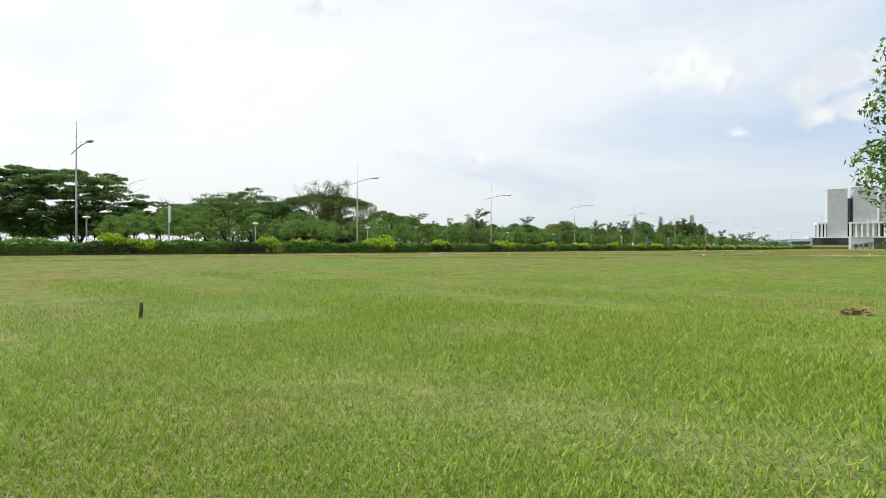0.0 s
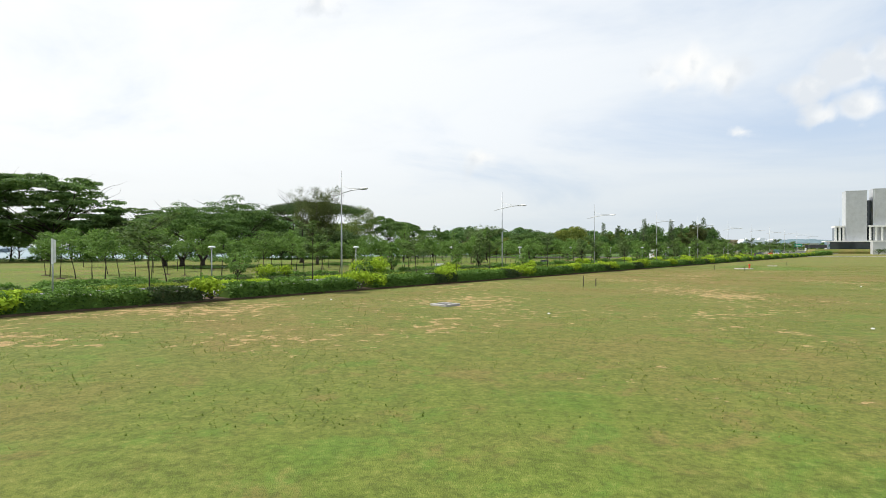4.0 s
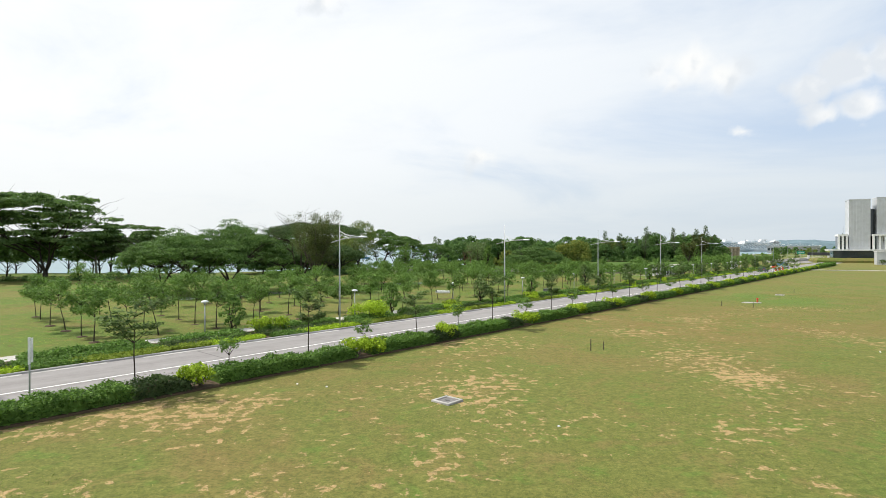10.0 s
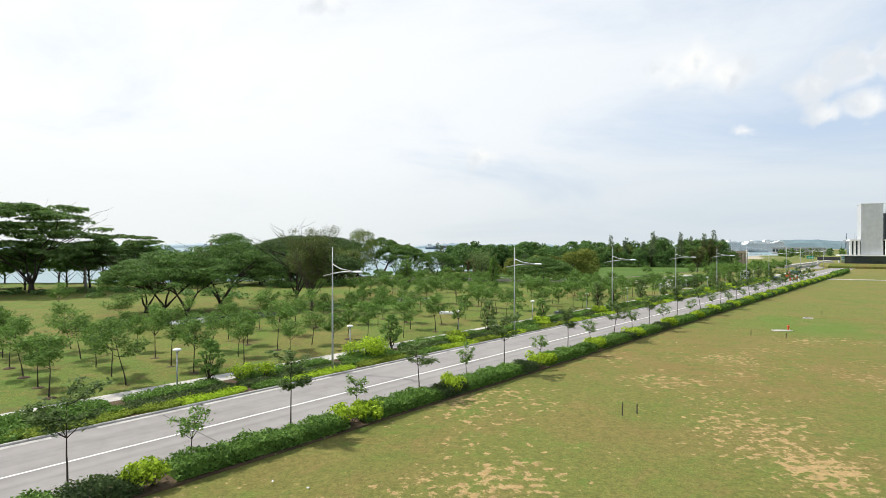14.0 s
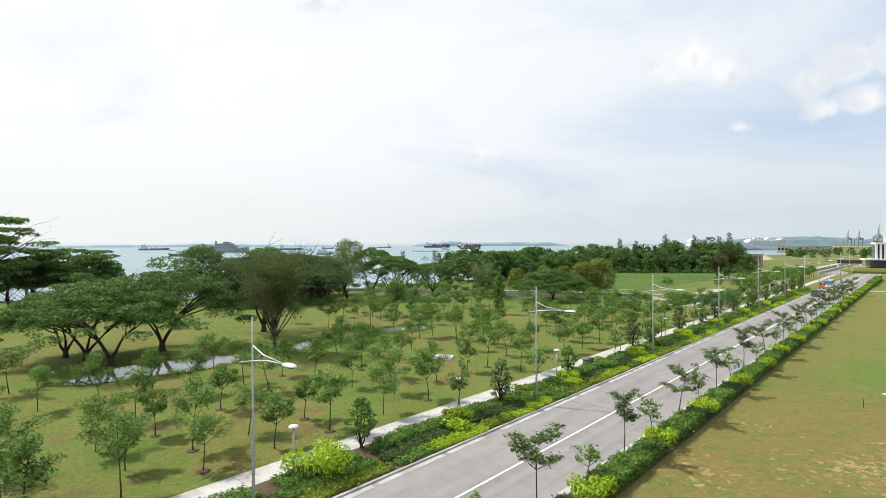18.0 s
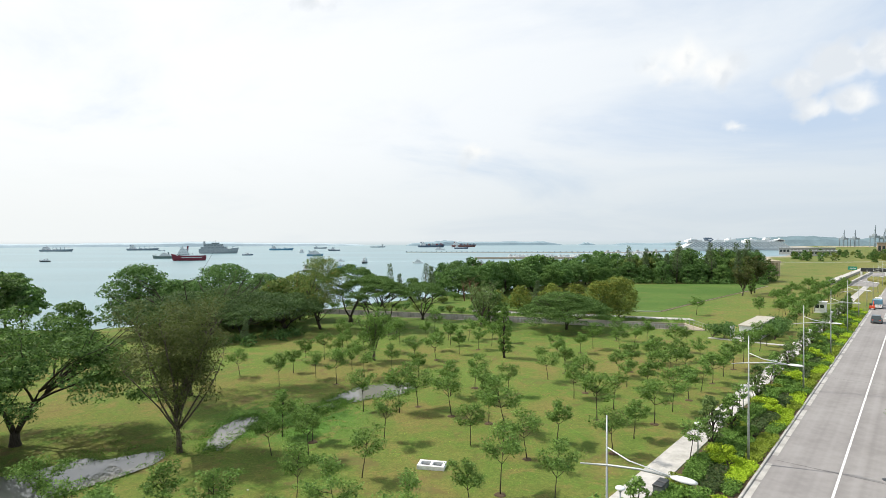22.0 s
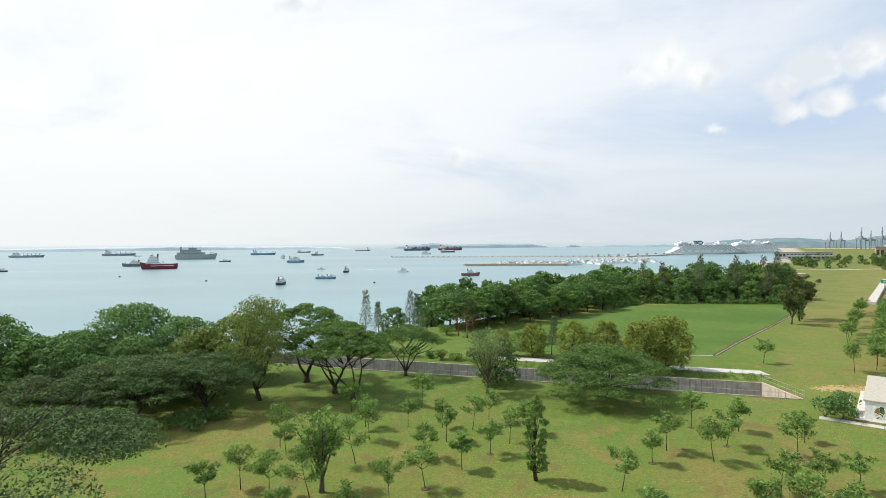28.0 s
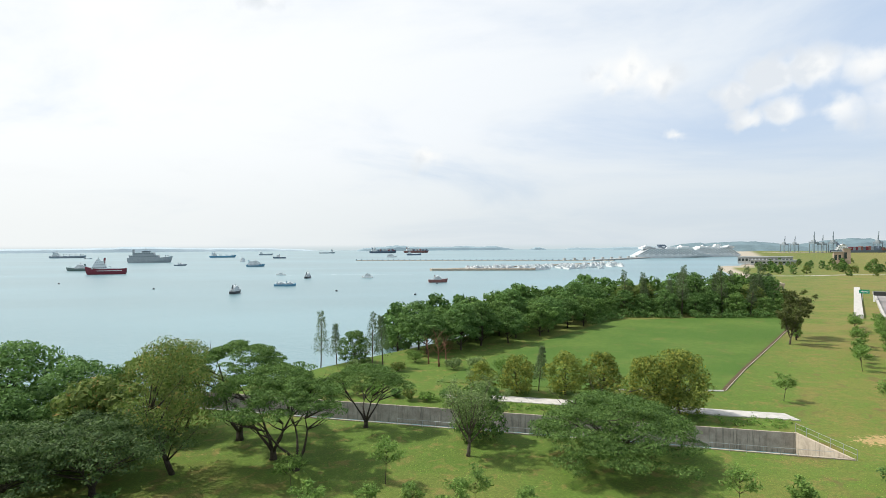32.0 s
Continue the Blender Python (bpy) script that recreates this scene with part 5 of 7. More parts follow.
# ---- street lamps, park lamps, signs ----
LAMP_HEAD = plain("lamp_head_paint", (0.72, 0.74, 0.74), 0.35)


def street_lamp():
    """A tall mast with a rising strut and a cross arm that carries a flat oval head over the road."""
    lamp = thing("street_lamp", "tall slim grey street lamp with an arm over the road", "street lamp", "street lamps along the road")
    part("base_plate", Shape().box(-0.2, 0.2, -0.2, 0.2, 0, 0.06, 0.01).mesh("base_plate", STEEL), lamp)
    part("mast", Shape().tube([(0, 0, 0.04), (0, 0, 3), (0, 0, 9.3)], [0.085, 0.07, 0.03], 10).mesh("mast", STEEL, True), lamp)
    part("arm", Shape().tube([(0, 1.15, 7.10), (0, 0, 7.32), (0, -1.3, 7.50), (0, -2.6, 7.52)], [0.03, 0.045, 0.045, 0.035], 8).mesh("arm", STEEL, True), lamp)
    part("strut", Shape().tube([(0, 0, 8.05), (0, -0.9, 7.72), (0, -2.5, 7.55)], [0.025, 0.028, 0.025], 6).mesh("strut", LAMP_HEAD, True), lamp)
    rings = []
    for k2, (w, z) in enumerate(((0.1, 7.47), (1.0, 7.50), (1.0, 7.56), (0.7, 7.61), (0.1, 7.63))):
        rings.append([(0.20 * w * math.cos(t), -2.95 + 0.48 * w * math.sin(t), z) for t in [2 * math.pi * j / 14 for j in range(14)]])
    head = part("head", Shape().loft(rings).mesh("head", LAMP_HEAD, True), lamp, "flat oval light-grey lamp head")
    part("diffuser", Shape().box(-0.12, 0.12, -3.25, -2.65, 7.452, 7.475).mesh("diffuser", GLASS), head)
    return lamp


lamp = street_lamp()
lamp.matrix_basis = Matrix.Translation(W(9.3, -44.9, 0.1)) @ pose(0, 0, 0, 0, 0, ROAD_TURN)
for u in (-15.4, 35.1, 59.2, 83.6, 109.5, 134.5, 159.5, 184.5, 209.5, 234.5, 260, 290):
    copy_thing(lamp, Matrix.Translation(W(u, -44.9, 0.1)) @ pose(0, 0, 0, 0, 0, ROAD_TURN))


def park_lamp():
    lamp = thing("park_lamp", "short grey post lamp with a white mushroom cap", "lamp post", "park lamps along the footpath")
    part("post", Shape().tube([(0, 0, -0.05), (0, 0, 2.6)], [0.055, 0.045], 8).mesh("post", STEEL, True), lamp)
    part("collar", Shape().tube([(0, 0, 2.5), (0, 0, 2.68)], [0.08, 0.11], 8).mesh("collar", STEEL, True), lamp)
    cap = [[(q * math.cos(t), q * math.sin(t), z) for t in [2 * math.pi * j / 14 for j in range(14)]] for q, z in ((0.26, 2.66), (0.28, 2.70), (0.22, 2.77), (0.07, 2.81))]
    part("cap", Shape().loft(cap).mesh("cap", LAMP_HEAD, True), lamp, "white dished cap")
    return lamp


lamp = park_lamp()
lamp.matrix_basis = Matrix.Translation(W(10.8, -47.9, 0.06))
for i in range(1, 13):
    copy_thing(lamp, Matrix.Translation(W(10.8 + i * 14.2, -47.9, 0.06)))


def road_sign(u, v, turn):
    sign = thing("road_sign", "grey post with two narrow white sign plates seen edge-on", "road sign", at=Matrix.Translation(W(u, v, 0.05)) @ pose(0, 0, 0, 0, 0, turn))
    part("post", Shape().tube([(0, 0, -0.05), (0, 0, 3.0)], [0.035, 0.035], 8).mesh("post", STEEL, True), sign)
    part("plate", Shape().box(-0.20, -0.02, -0.05, -0.035, 1.95, 3.05).mesh("plate", WHITE), sign)
    part("plate", Shape().box(0.02, 0.17, -0.05, -0.035, 2.0, 3.0).mesh("plate", WHITE), sign)


road_sign(11.8, -35.45, 100)

# ---- small things on the field and in the park ----
MARKER_RED = plain("red_paint", (0.62, 0.08, 0.03), 0.5)
WOOD = bark("weathered_wood", (0.05, 0.045, 0.03), (0.14, 0.12, 0.08))


def chamber(x, y, turn, size=1.0, label="square concrete inspection chamber with a sunken metal cover"):
    c = thing("inspection_chamber", label, "manhole", "inspection chambers", at=Matrix.Translation((x, y, 0)) @ pose(0, 0, 0, 0, 0, turn))
    h = size / 2
    for x0, x1, y0, y1 in ((-h, h, -h, -h + 0.13), (-h, h, h - 0.13, h), (-h, -h + 0.13, -h + 0.13, h - 0.13), (h - 0.13, h, -h + 0.13, h - 0.13)):
        part("rim", Shape().box(x0, x1, y0, y1, -0.1, 0.075, 0.015).mesh("rim", KERB), c)
    cover = part("cover", Shape().box(-h + 0.13, h - 0.13, -h + 0.13, h - 0.13, -0.1, 0.03).mesh("cover", plain("cast_iron", (0.16, 0.15, 0.14), 0.7)), c, "dull grey metal cover")
    part("lifting_eye", Shape().box(-0.05, 0.05, -0.12, 0.12, 0.03, 0.05, 0.01).mesh("lifting_eye", DARK), cover)


chamber(-1.8, 33.9, 49)
twin = thing("inspection_chamber", "low white concrete chamber with two dark openings in the park grass", "manhole", "inspection chambers", at=Matrix.Translation((-2.1, 92.2, 0)) @ pose(0, 0, 0, 0, 0, -12))
for x0, x1, y0, y1 in ((-1.0, 1.0, -0.55, -0.36), (-1.0, 1.0, 0.36, 0.55), (-1.0, -0.8, -0.36, 0.36), (-0.1, 0.1, -0.36, 0.36), (0.8, 1.0, -0.36, 0.36)):
    part("rim", Shape().box(x0, x1, y0, y1, -0.1, 0.30, 0.03).mesh("rim", WHITE), twin)
# near-black floors sunk between the white rims
for x0, x1 in ((-0.8, -0.1), (0.1, 0.8)):
    part("sump", Shape().box(x0, x1, -0.36, 0.36, -0.1, 0.06).mesh("sump", DARK), twin, "dark floor of the opening")
chamber(45.6, 87.8, 49, 1.1, "pale concrete inspection chamber far across the field")
chamber(-21.0, 20.5, 30, 1.0, "dark low inspection chamber at the field's west end")
for x, y, h in ((7.6, 45.5, 0.75), (8.55, 45.9, 0.55), (-5.0, 3.5, 0.18), (30.2, 73.5, 0.6), (33.0, 72.0, 0.6), (50.5, 92.3, 0.6)):
    s = thing("wooden_stake", "weathered dark wooden stake driven into the turf", "stake", "stakes in the field", at=Matrix.Translation((x, y, float(land_height(x, y)))))
    part("shaft", Shape().tube([(0, 0, -0.1), (0.01, 0.02, h * 0.6), (0.015, 0.01, h)], [0.022 + 0.02 * (h > 0.5), 0.02 + 0.018 * (h > 0.5), 0.016 + 0.014 * (h > 0.5)], 5).mesh("shaft", WOOD), s)
m = thing("field_marker", "orange-red capped marker on a pale concrete slab", "marker", at=Matrix.Translation((36.2, 76.8, 0)))
part("slab", Shape().box(-1.7, 0.3, -0.35, 0.35, -0.05, 0.10, 0.02).mesh("slab", PAVING), m)
part("post", Shape().tube([(0, 0, 0), (0, 0, 0.5)], [0.09, 0.08], 8).mesh("post", MARKER_RED), m)
part("cap", Shape().tube([(0, 0, 0.48), (0, 0, 0.62)], [0.15, 0.12], 8).mesh("cap", MARKER_RED), m)
for i in range(9):
    rr = random.Random(60 + i)
    x, y = ((-9.2, 36.9), (2.4, 30.5), (24.5, 31), (31, 36), (12, 26), (-7.6, 36.2), (26.0, 45), (-14.2, 88.6), (9, 83.5))[i]
    s = Shape()
    s.loft([[(q * math.cos(t) * 0.07, q * math.sin(t) * 0.05, z * 0.5) for t in [6.283 * j / 7 + 0.2 * j % 0.5 for j in range(7)]] for q, z in ((0.8, -0.02), (1.0, 0.03), (0.5, 0.09))])
    ob = thing("litter", "scrap of white plastic litter lying in the grass", "litter", "litter in the grass", at=Matrix.Translation((x, y, float(land_height(x, y)))) @ pose(0, 0, 0, 0, 0, rr.uniform(0, 360)))
    part("scrap", s.mesh("scrap", WHITE), ob)
for du in (0.0, 0.75):
    b = thing("litter_bin", "dark grey litter bin standing by the footpath", "litter bin", "litter bins", at=Matrix.Translation(W(73.6 + du, -47.9, 0.08)) @ pose(0, 0, 0, 0, 0, ROAD_TURN))
    part("body", Shape().box(-0.28, 0.28, -0.28, 0.28, 0, 0.82, 0.03).mesh("body", plain("bin_grey", (0.12, 0.13, 0.13), 0.5)), b)
    part("lid", Shape().box(-0.31, 0.31, -0.31, 0.31, 0.82, 0.92, 0.04).mesh("lid", DARK), b)
for v, along in ROWS_OF_SAPLINGS.items():
    for u in along[::2]:
        p = W(u, v)
        if len(along) > 8:
            ring = [[(p.x + q * math.cos(t) * (1 + 0.12 * math.sin(3 * t + u)), p.y + q * math.sin(t), z) for t in [6.283 * j / 12 for j in range(12)]] for q, z in ((0.42, -0.02), (0.32, 0.06), (0.1, 0.09))]
            tagged(new("soil_mound", Shape().loft(ring).mesh("soil_mound", SOIL)), "low mound of bare soil round a young tree", "soil", "soil mounds", "structure")


dry = thing("dry_leaves", "small heap of dry brown fallen leaves", "leaves", at=Matrix.Translation((3.0, 3.4, float(land_height(3.0, 3.4)))))
part("leaf_heap", leaf_mesh("leaf_heap", cloud(np.random.default_rng(3), 60, (0, 0, 0.03), (0.22, 0.12, 0.04), 0.1), 0.035, bark("dry_leaf", (0.10, 0.05, 0.02), (0.34, 0.20, 0.09)), np.random.default_rng(4)), dry)


# ---- shed, booth, vehicles on the road ----
def shed():
    s = thing("storage_shed", "long white metal storage shed with a flat roof", "shed", at=Matrix.Translation(W(141.0, -56.9)) @ pose(0, 0, 0, 0, 0, ROAD_TURN))
    s.scale = (0.86, 0.86, 1.0)
    part("end_wall", Shape().box(0, 0.1, -1.5, 1.5, 0, 2.2).mesh("end_wall", WHITE), s)
    part("end_wall", Shape().box(16.9, 17.0, -1.5, 1.5, 0, 2.2).mesh("end_wall", WHITE), s)
    part("back_wall", Shape().box(0.1, 16.9, 1.4, 1.5, 0, 2.2).mesh("back_wall", WHITE), s)
    for i in range(8):
        part("front_panel", Shape().box(0.1 + i * 2.14, 0.1 + i * 2.14 + 1.1, -1.5, -1.42, 0, 2.2).mesh("front_panel", WHITE), s)
        part("opening_frame", Shape().box(1.22 + i * 2.14, 1.30 + i * 2.14, -1.48, -1.40, 0, 2.2).mesh("opening_frame", DARK), s)
    part("roof", Shape().box(-0.15, 17.2, -1.7, 1.7, 2.2, 2.36, 0.03).mesh("roof", plain("roof_sheet", (0.40, 0.37, 0.31), 0.7)), s)
    w = part("window", Shape().box(-0.02, 0.0, -0.5, -0.1, 1.2, 1.7).mesh("window", GLASS), s)
    part("sill", Shape().box(-0.06, 0.0, -0.55, -0.05, 1.14, 1.19).mesh("sill", STEEL), w)
    part("notice", Shape().box(-0.03, 0.0, -0.05, 0.45, 0.95, 1.35).mesh("notice", MARKER_RED), s, "small red notice board")
    # near-black sheets close the openings, painted in place of the unlit inside
    for i in range(7):
        part("dark_opening", Shape().box(1.32 + i * 2.14, 2.20 + i * 2.14, -1.44, -1.41, 0.1, 2.1).mesh("dark_opening", DARK), s)
    part("floor_slab", Shape().box(-0.8, 17.4, -2.0, 2.6, -0.05, 0.06).mesh("floor_slab", PAVING), s)

    for i in range(9):
        part("fence_slat", Shape().box(0.4, 3.6, 3.2, 3.26, 0.12 + i * 0.19, 0.25 + i * 0.19).mesh("fence_slat", STEEL), s)
    for x in (0.4, 3.6):
        part("fence_post", Shape().box(x - 0.06, x + 0.06, 3.13, 3.2, -0.05, 2.0).mesh("fence_post", WHITE), s)


shed()
spur = thing("spur_path", "narrow concrete path from footpath to shed", "path", kind="structure")
for i in range(6):
    part("slab", Shape().loft([[W(u, v, z) for u, v in ((138.0, -50.4 - i * 2.0), (138.0, -52.37 - i * 2.0), (139.2, -52.37 - i * 2.0), (139.2, -50.4 - i * 2.0))] for z in (-0.05, 0.07)]).mesh("slab", PAVING), spur)
for i, (x, y, q) in enumerate(((46.4, 144.6, 1.3), (54.5, 147.0, 1.4), (58.5, 151.0, 1.5), (61, 154.5, 1.5), (56.5, 149, 1.3), (48.6, 147.4, 1.5), (50.0, 142.0, 1.2), (54.0, 143.0, 1.5), (56.2, 145.8, 1.5), (58.6, 148.6, 1.6), (61.0, 151.2, 1.6), (45.0, 145.5, 1.6))):
    u2, v2 = x * 0.658 + y * 0.753, x * 0.753 - y * 0.658
    bush("shed_shrub", u2, v2, q, q * 1.5, LEAF_SEA, "dark shrub crowding the storage shed", 1300 + i, 420, 0.2)
booth = thing("guard_booth", "small white site booth with dark windows", "booth", at=Matrix.Translation(W(191, -52.4)) @ pose(0, 0, 0, 0, 0, ROAD_TURN))
part("body", Shape().box(-1.3, 1.3, -1.1, 1.1, 0, 2.4, 0.03).mesh("body", WHITE), booth)
part("roof", Shape().box(-1.5, 1.5, -1.3, 1.3, 2.4, 2.55, 0.03).mesh("roof", WHITE), booth)
for y0, y1 in ((-0.85, -0.1), (0.1, 0.85)):
    part("window", Shape().box(-1.33, -1.3, y0, y1, 1.1, 1.9).mesh("window", GLASS), booth)


def vehicle(name, label, category, u, v, length, width, height, paint, cab=0.5, rear=0.85, bonnet=0.5, rear_box=None):
    c = thing(name, label, category, at=Matrix.Translation(W(u, v, 0.065)) @ pose(0, 0, 0, 0, 0, ROAD_TURN))
    l, w = length / 2, width / 2
    body = [[(-l, -w, 0.3), (l, -w, 0.3), (l, w, 0.3), (-l, w, 0.3)], [(-l, -w, height * bonnet), (l, -w, height * bonnet), (l, w, height * bonnet), (-l, w, height * bonnet)]]
    part("body", Shape().loft(body).mesh("body", paint), c)
    a, b2 = -l * rear, l * cab
    green = [[(a, -w, height * bonnet), (b2, -w, height * bonnet), (b2, w, height * bonnet), (a, w, height * bonnet)], [(a + 0.25, -w + 0.15, height), (b2 - 0.6, -w + 0.15, height), (b2 - 0.6, w - 0.15, height), (a + 0.25, w - 0.15, height)]]
    part("cabin", Shape().loft(green).mesh("cabin", GLASS), c)
    part("roof", Shape().box(a + 0.25, b2 - 0.6, -w + 0.15, w - 0.15, height, height + 0.04).mesh("roof", paint), c)
    for x in (-l * 0.62, l * 0.62):
        for y in (-w + 0.06, w - 0.06):
            wheel = part("wheel", Shape().tube([(x, y - 0.1, 0.33), (x, y + 0.1, 0.33)], [0.33, 0.33], 14).mesh("wheel", DARK), c)
            part("rim", Shape().tube([(x, y - 0.105, 0.33), (x, y + 0.105, 0.33)], [0.19, 0.19], 10).mesh("rim", STEEL), wheel)
    for y in (-w + 0.3, w - 0.3):
        part("headlight", Shape().box(l, l + 0.02, y - 0.15, y + 0.15, 0.6, 0.75).mesh("headlight", WHITE), c)
        part("tail_light", Shape().box(-l - 0.02, -l, y - 0.12, y + 0.12, 0.65, 0.8).mesh("tail_light", MARKER_RED), c)
    if rear_box:
        part("load_box", Shape().box(-l, l * 0.25, -w - 0.05, w + 0.05, 0.9, rear_box, 0.03).mesh("load_box", plain("box_paint", (0.10, 0.22, 0.30), 0.5)), c)
    return c


vehicle("car", "dark grey hatchback on the road's near lane", "car", 178.0, -41.6, 4.3, 1.75, 1.5, plain("grey_car_paint", (0.10, 0.12, 0.13), 0.25))
vehicle("lorry", "small lorry with a blue-grey box parked by the kerb", "lorry", 209.5, -42.8, 5.4, 1.8, 2.0, WHITE, 0.95, -0.3, 0.55, 2.1)
vehicle("van", "white van parked beside the works", "van", 217.0, -43.0, 4.4, 1.7, 1.8, WHITE, 0.75, 0.95)
digger = thing("excavator", "orange-red excavator working at the kerb", "excavator", at=Matrix.Translation(W(204, -43.6, 0.06)) @ pose(0, 0, 0, 0, 0, ROAD_TURN))
digger.scale = (0.6, 0.6, 0.6)
for y in (-0.8, 0.8):
    part("track", Shape().box(-1.3, 1.3, y - 0.25, y + 0.25, 0, 0.6, 0.1).mesh("track", DARK), digger)
part("body", Shape().box(-1.4, 0.6, -0.9, 0.9, 0.65, 1.6, 0.1).mesh("body", MARKER_RED), digger)
part("cab", Shape().box(0.0, 1.0, 0.0, 0.9, 0.7, 2.5, 0.08).mesh("cab", GLASS), digger)
part("boom", Shape().tube([(0.6, -0.3, 1.2), (2.2, -0.3, 3.2), (3.6, -0.3, 2.2)], [0.18, 0.16, 0.12], 6).mesh("boom", MARKER_RED), digger)
part("bucket", Shape().box(3.3, 3.9, -0.6, 0.0, 1.4, 2.1, 0.1).mesh("bucket", DARK), digger)
for i in range(7):
    b = thing("work_barrier", "orange and white plastic road works barrier", "barrier", "barriers at the road works", at=Matrix.Translation(W(186 + i * 2.6, -40.6 + 0.2 * (i % 2), 0.066)) @ pose(0, 0, 0, 0, 0, ROAD_TURN))
    part("panel", Shape().loft([[(-0.7, -0.2, 0), (0.7, -0.2, 0), (0.7, 0.2, 0), (-0.7, 0.2, 0)], [(-0.7, -0.07, 0.8), (0.7, -0.07, 0.8), (0.7, 0.07, 0.8), (-0.7, 0.07, 0.8)]]).mesh("panel", MARKER_RED if i % 2 else WHITE), b)


# ---- the tower building, crossing path ----
CLAD = plain("metal_cladding", (0.56, 0.58, 0.60), 0.4, 0.3, 0.06, 0.5)


def tower_building():
    """Grey slab towers on a colonnaded podium with a dark recessed ground floor."""
    t = thing("tower_building", "grey metal-clad slab towers over a white colonnaded podium", "building", at=Matrix.Translation((182.5, 261.0, 2.0)) @ pose(0, 0, 0, 0, 0, -26))
    t.scale = (0.86, 0.86, 0.86)
    for i, (x0, x1, y0, y1, z1) in enumerate(((0, 9.2, 0, 9, 30.6), (12.0, 22.6, 1, 10, 31.4), (25.5, 38, 6, 16, 31.2), (9.2, 12.0, 5, 9, 26))):
        tower = part("tower" if i < 3 else "link_block", Shape().box(x0, x1, y0, y1, 4.5, z1, 0.05).mesh("tower", CLAD if i < 3 else GLASS), t)
        if i < 3:
            n = int((x1 - x0) / 1.3)
            for k2 in range(n):
                xx = x0 + (x1 - x0) * (k2 + 0.5) / n
                part("cladding_rib", Shape().box(xx - 0.06, xx + 0.06, y0 - 0.09, y0, 4.8, z1 - 0.4).mesh("cladding_rib", CLAD), tower)
            part("parapet", Shape().box(x0 - 0.1, x1 + 0.1, y0 - 0.1, y1 + 0.1, z1, z1 + 0.4).mesh("parapet", CLAD), tower)
            part("dark_side", Shape().box(x1, x1 + 0.06, y0 + 0.4, y1 - 0.4, 12, z1 - 1).mesh("dark_side", GLASS), tower)
    for x0, x1 in ((-5.0, -0.6), (9.9, 46.0)):
        part("podium_beam", Shape().box(x0, x1, -1.2, 8, 11.6, 12.5).mesh("podium_beam", WHITE), t)
        part("podium_back", Shape().box(x0 + 0.3, x1 - 0.3, 1.2, 7.5, 4.6, 11.6).mesh("podium_back", GLASS), t)
        n = max(3, int((x1 - x0) / 2.35))
        for k2 in range(n):
            xx = x0 + 0.5 + (x1 - x0 - 1.0) * k2 / (n - 1)
            part("column", Shape().box(xx - 0.42, xx + 0.42, -1.1, -0.2, 4.6, 11.6).mesh("column", WHITE), t)
    part("canopy", Shape().box(-9.5, 50, -3.0, 8, 3.9, 4.5).mesh("canopy", WHITE), t)
    part("ground_floor", Shape().box(-7, 48, -0.5, 8, -0.2, 3.9).mesh("ground_floor", GLASS), t)
    part("terrace", Shape().box(-16, 58, -12, 16, -2.6, -0.02, 1.2).mesh("terrace", GRASS), t, "raised grass terrace under the building")
    part("mast", Shape().tube([(-2.2, 2, 12.4), (-2.2, 2, 17)], [0.12, 0.05], 6).mesh("mast", STEEL), t)


tower_building()
b = thing("substation", "plain pale grey utility block among clipped shrubs", "building", at=Matrix.Translation((172, 226, 0)) @ pose(0, 0, 0, 0, 0, -30))
part("body", Shape().box(-3.8, 3.8, -3, 3, -0.1, 5.0, 0.05).mesh("body", CLAD), b)
part("roof_slab", Shape().box(-4.0, 4.0, -3.2, 3.2, 5.0, 5.25).mesh("roof_slab", WHITE), b)
part("door", Shape().box(3.8, 3.84, -1.2, 1.2, 0, 2.6).mesh("door", DARK), b)
for i in range(7):
    p = Vector((166 + i * 2.1, 221.0 - i * 1.2, 0))
    bush("clipped_shrub", p.x * 0.658 + p.y * 0.753, p.x * 0.753 - p.y * 0.658, 1.5, 2.0 + 0.4 * (i % 3), HEDGE_DARK, "dark rounded shrub before the utility block", 1500 + i, 300, 0.2)
cross = thing("cross_path", "pale concrete path crossing the field to the road", "path", kind="structure")
for i in range(30):
    a, b2 = Vector((106 + i * 2.6, 176.0 - i * 1.1, 0)), Vector((106 + i * 2.6 + 2.57, 176.0 - i * 1.1 - 1.09, 0))
    n = Vector((0.39, 0.92, 0)) * 1.2
    part("slab", Shape().loft([[tuple(p + Vector((0, 0, z))) for p in (a - n, b2 - n, b2 + n, a + n)] for z in (-0.05, 0.09)]).mesh("slab", PAVING), cross)
for i in range(6):
    hedge("field_hedge", 222 + i * 6.5, 228 + i * 6.5, -35.0, -33.5, 1.1, HEDGE_GREEN, "clipped hedge continuing past the crossing path", 60, 0.16, 900 + i)

# ---- underpass ramp and far land ----
ramp = thing("underpass_ramp", "white-walled ramp of the road underpass", "ramp", kind="structure")
part("side_wall", Shape().loft([[W(u, v, z) for u, v in ((288, -62.5), (430, -60), (430, -57.5), (288, -60))] for z in (-0.1, 1.0)]).mesh("side_wall", PAVING), ramp)
part("inner_wall", Shape().loft([[W(u, v, z) for u, v in ((288, -55.2), (400, -53.5), (400, -52.8), (288, -54.5))] for z in (-0.1, 1.0)]).mesh("inner_wall", PAVING), ramp)
part("lane", Shape().loft([[W(u, v, z) for u, v in ((288, -54.4), (400, -52.8), (400, -46), (288, -46.5))] for z in (-0.1, 0.08)]).mesh("lane", ASPHALT), ramp)
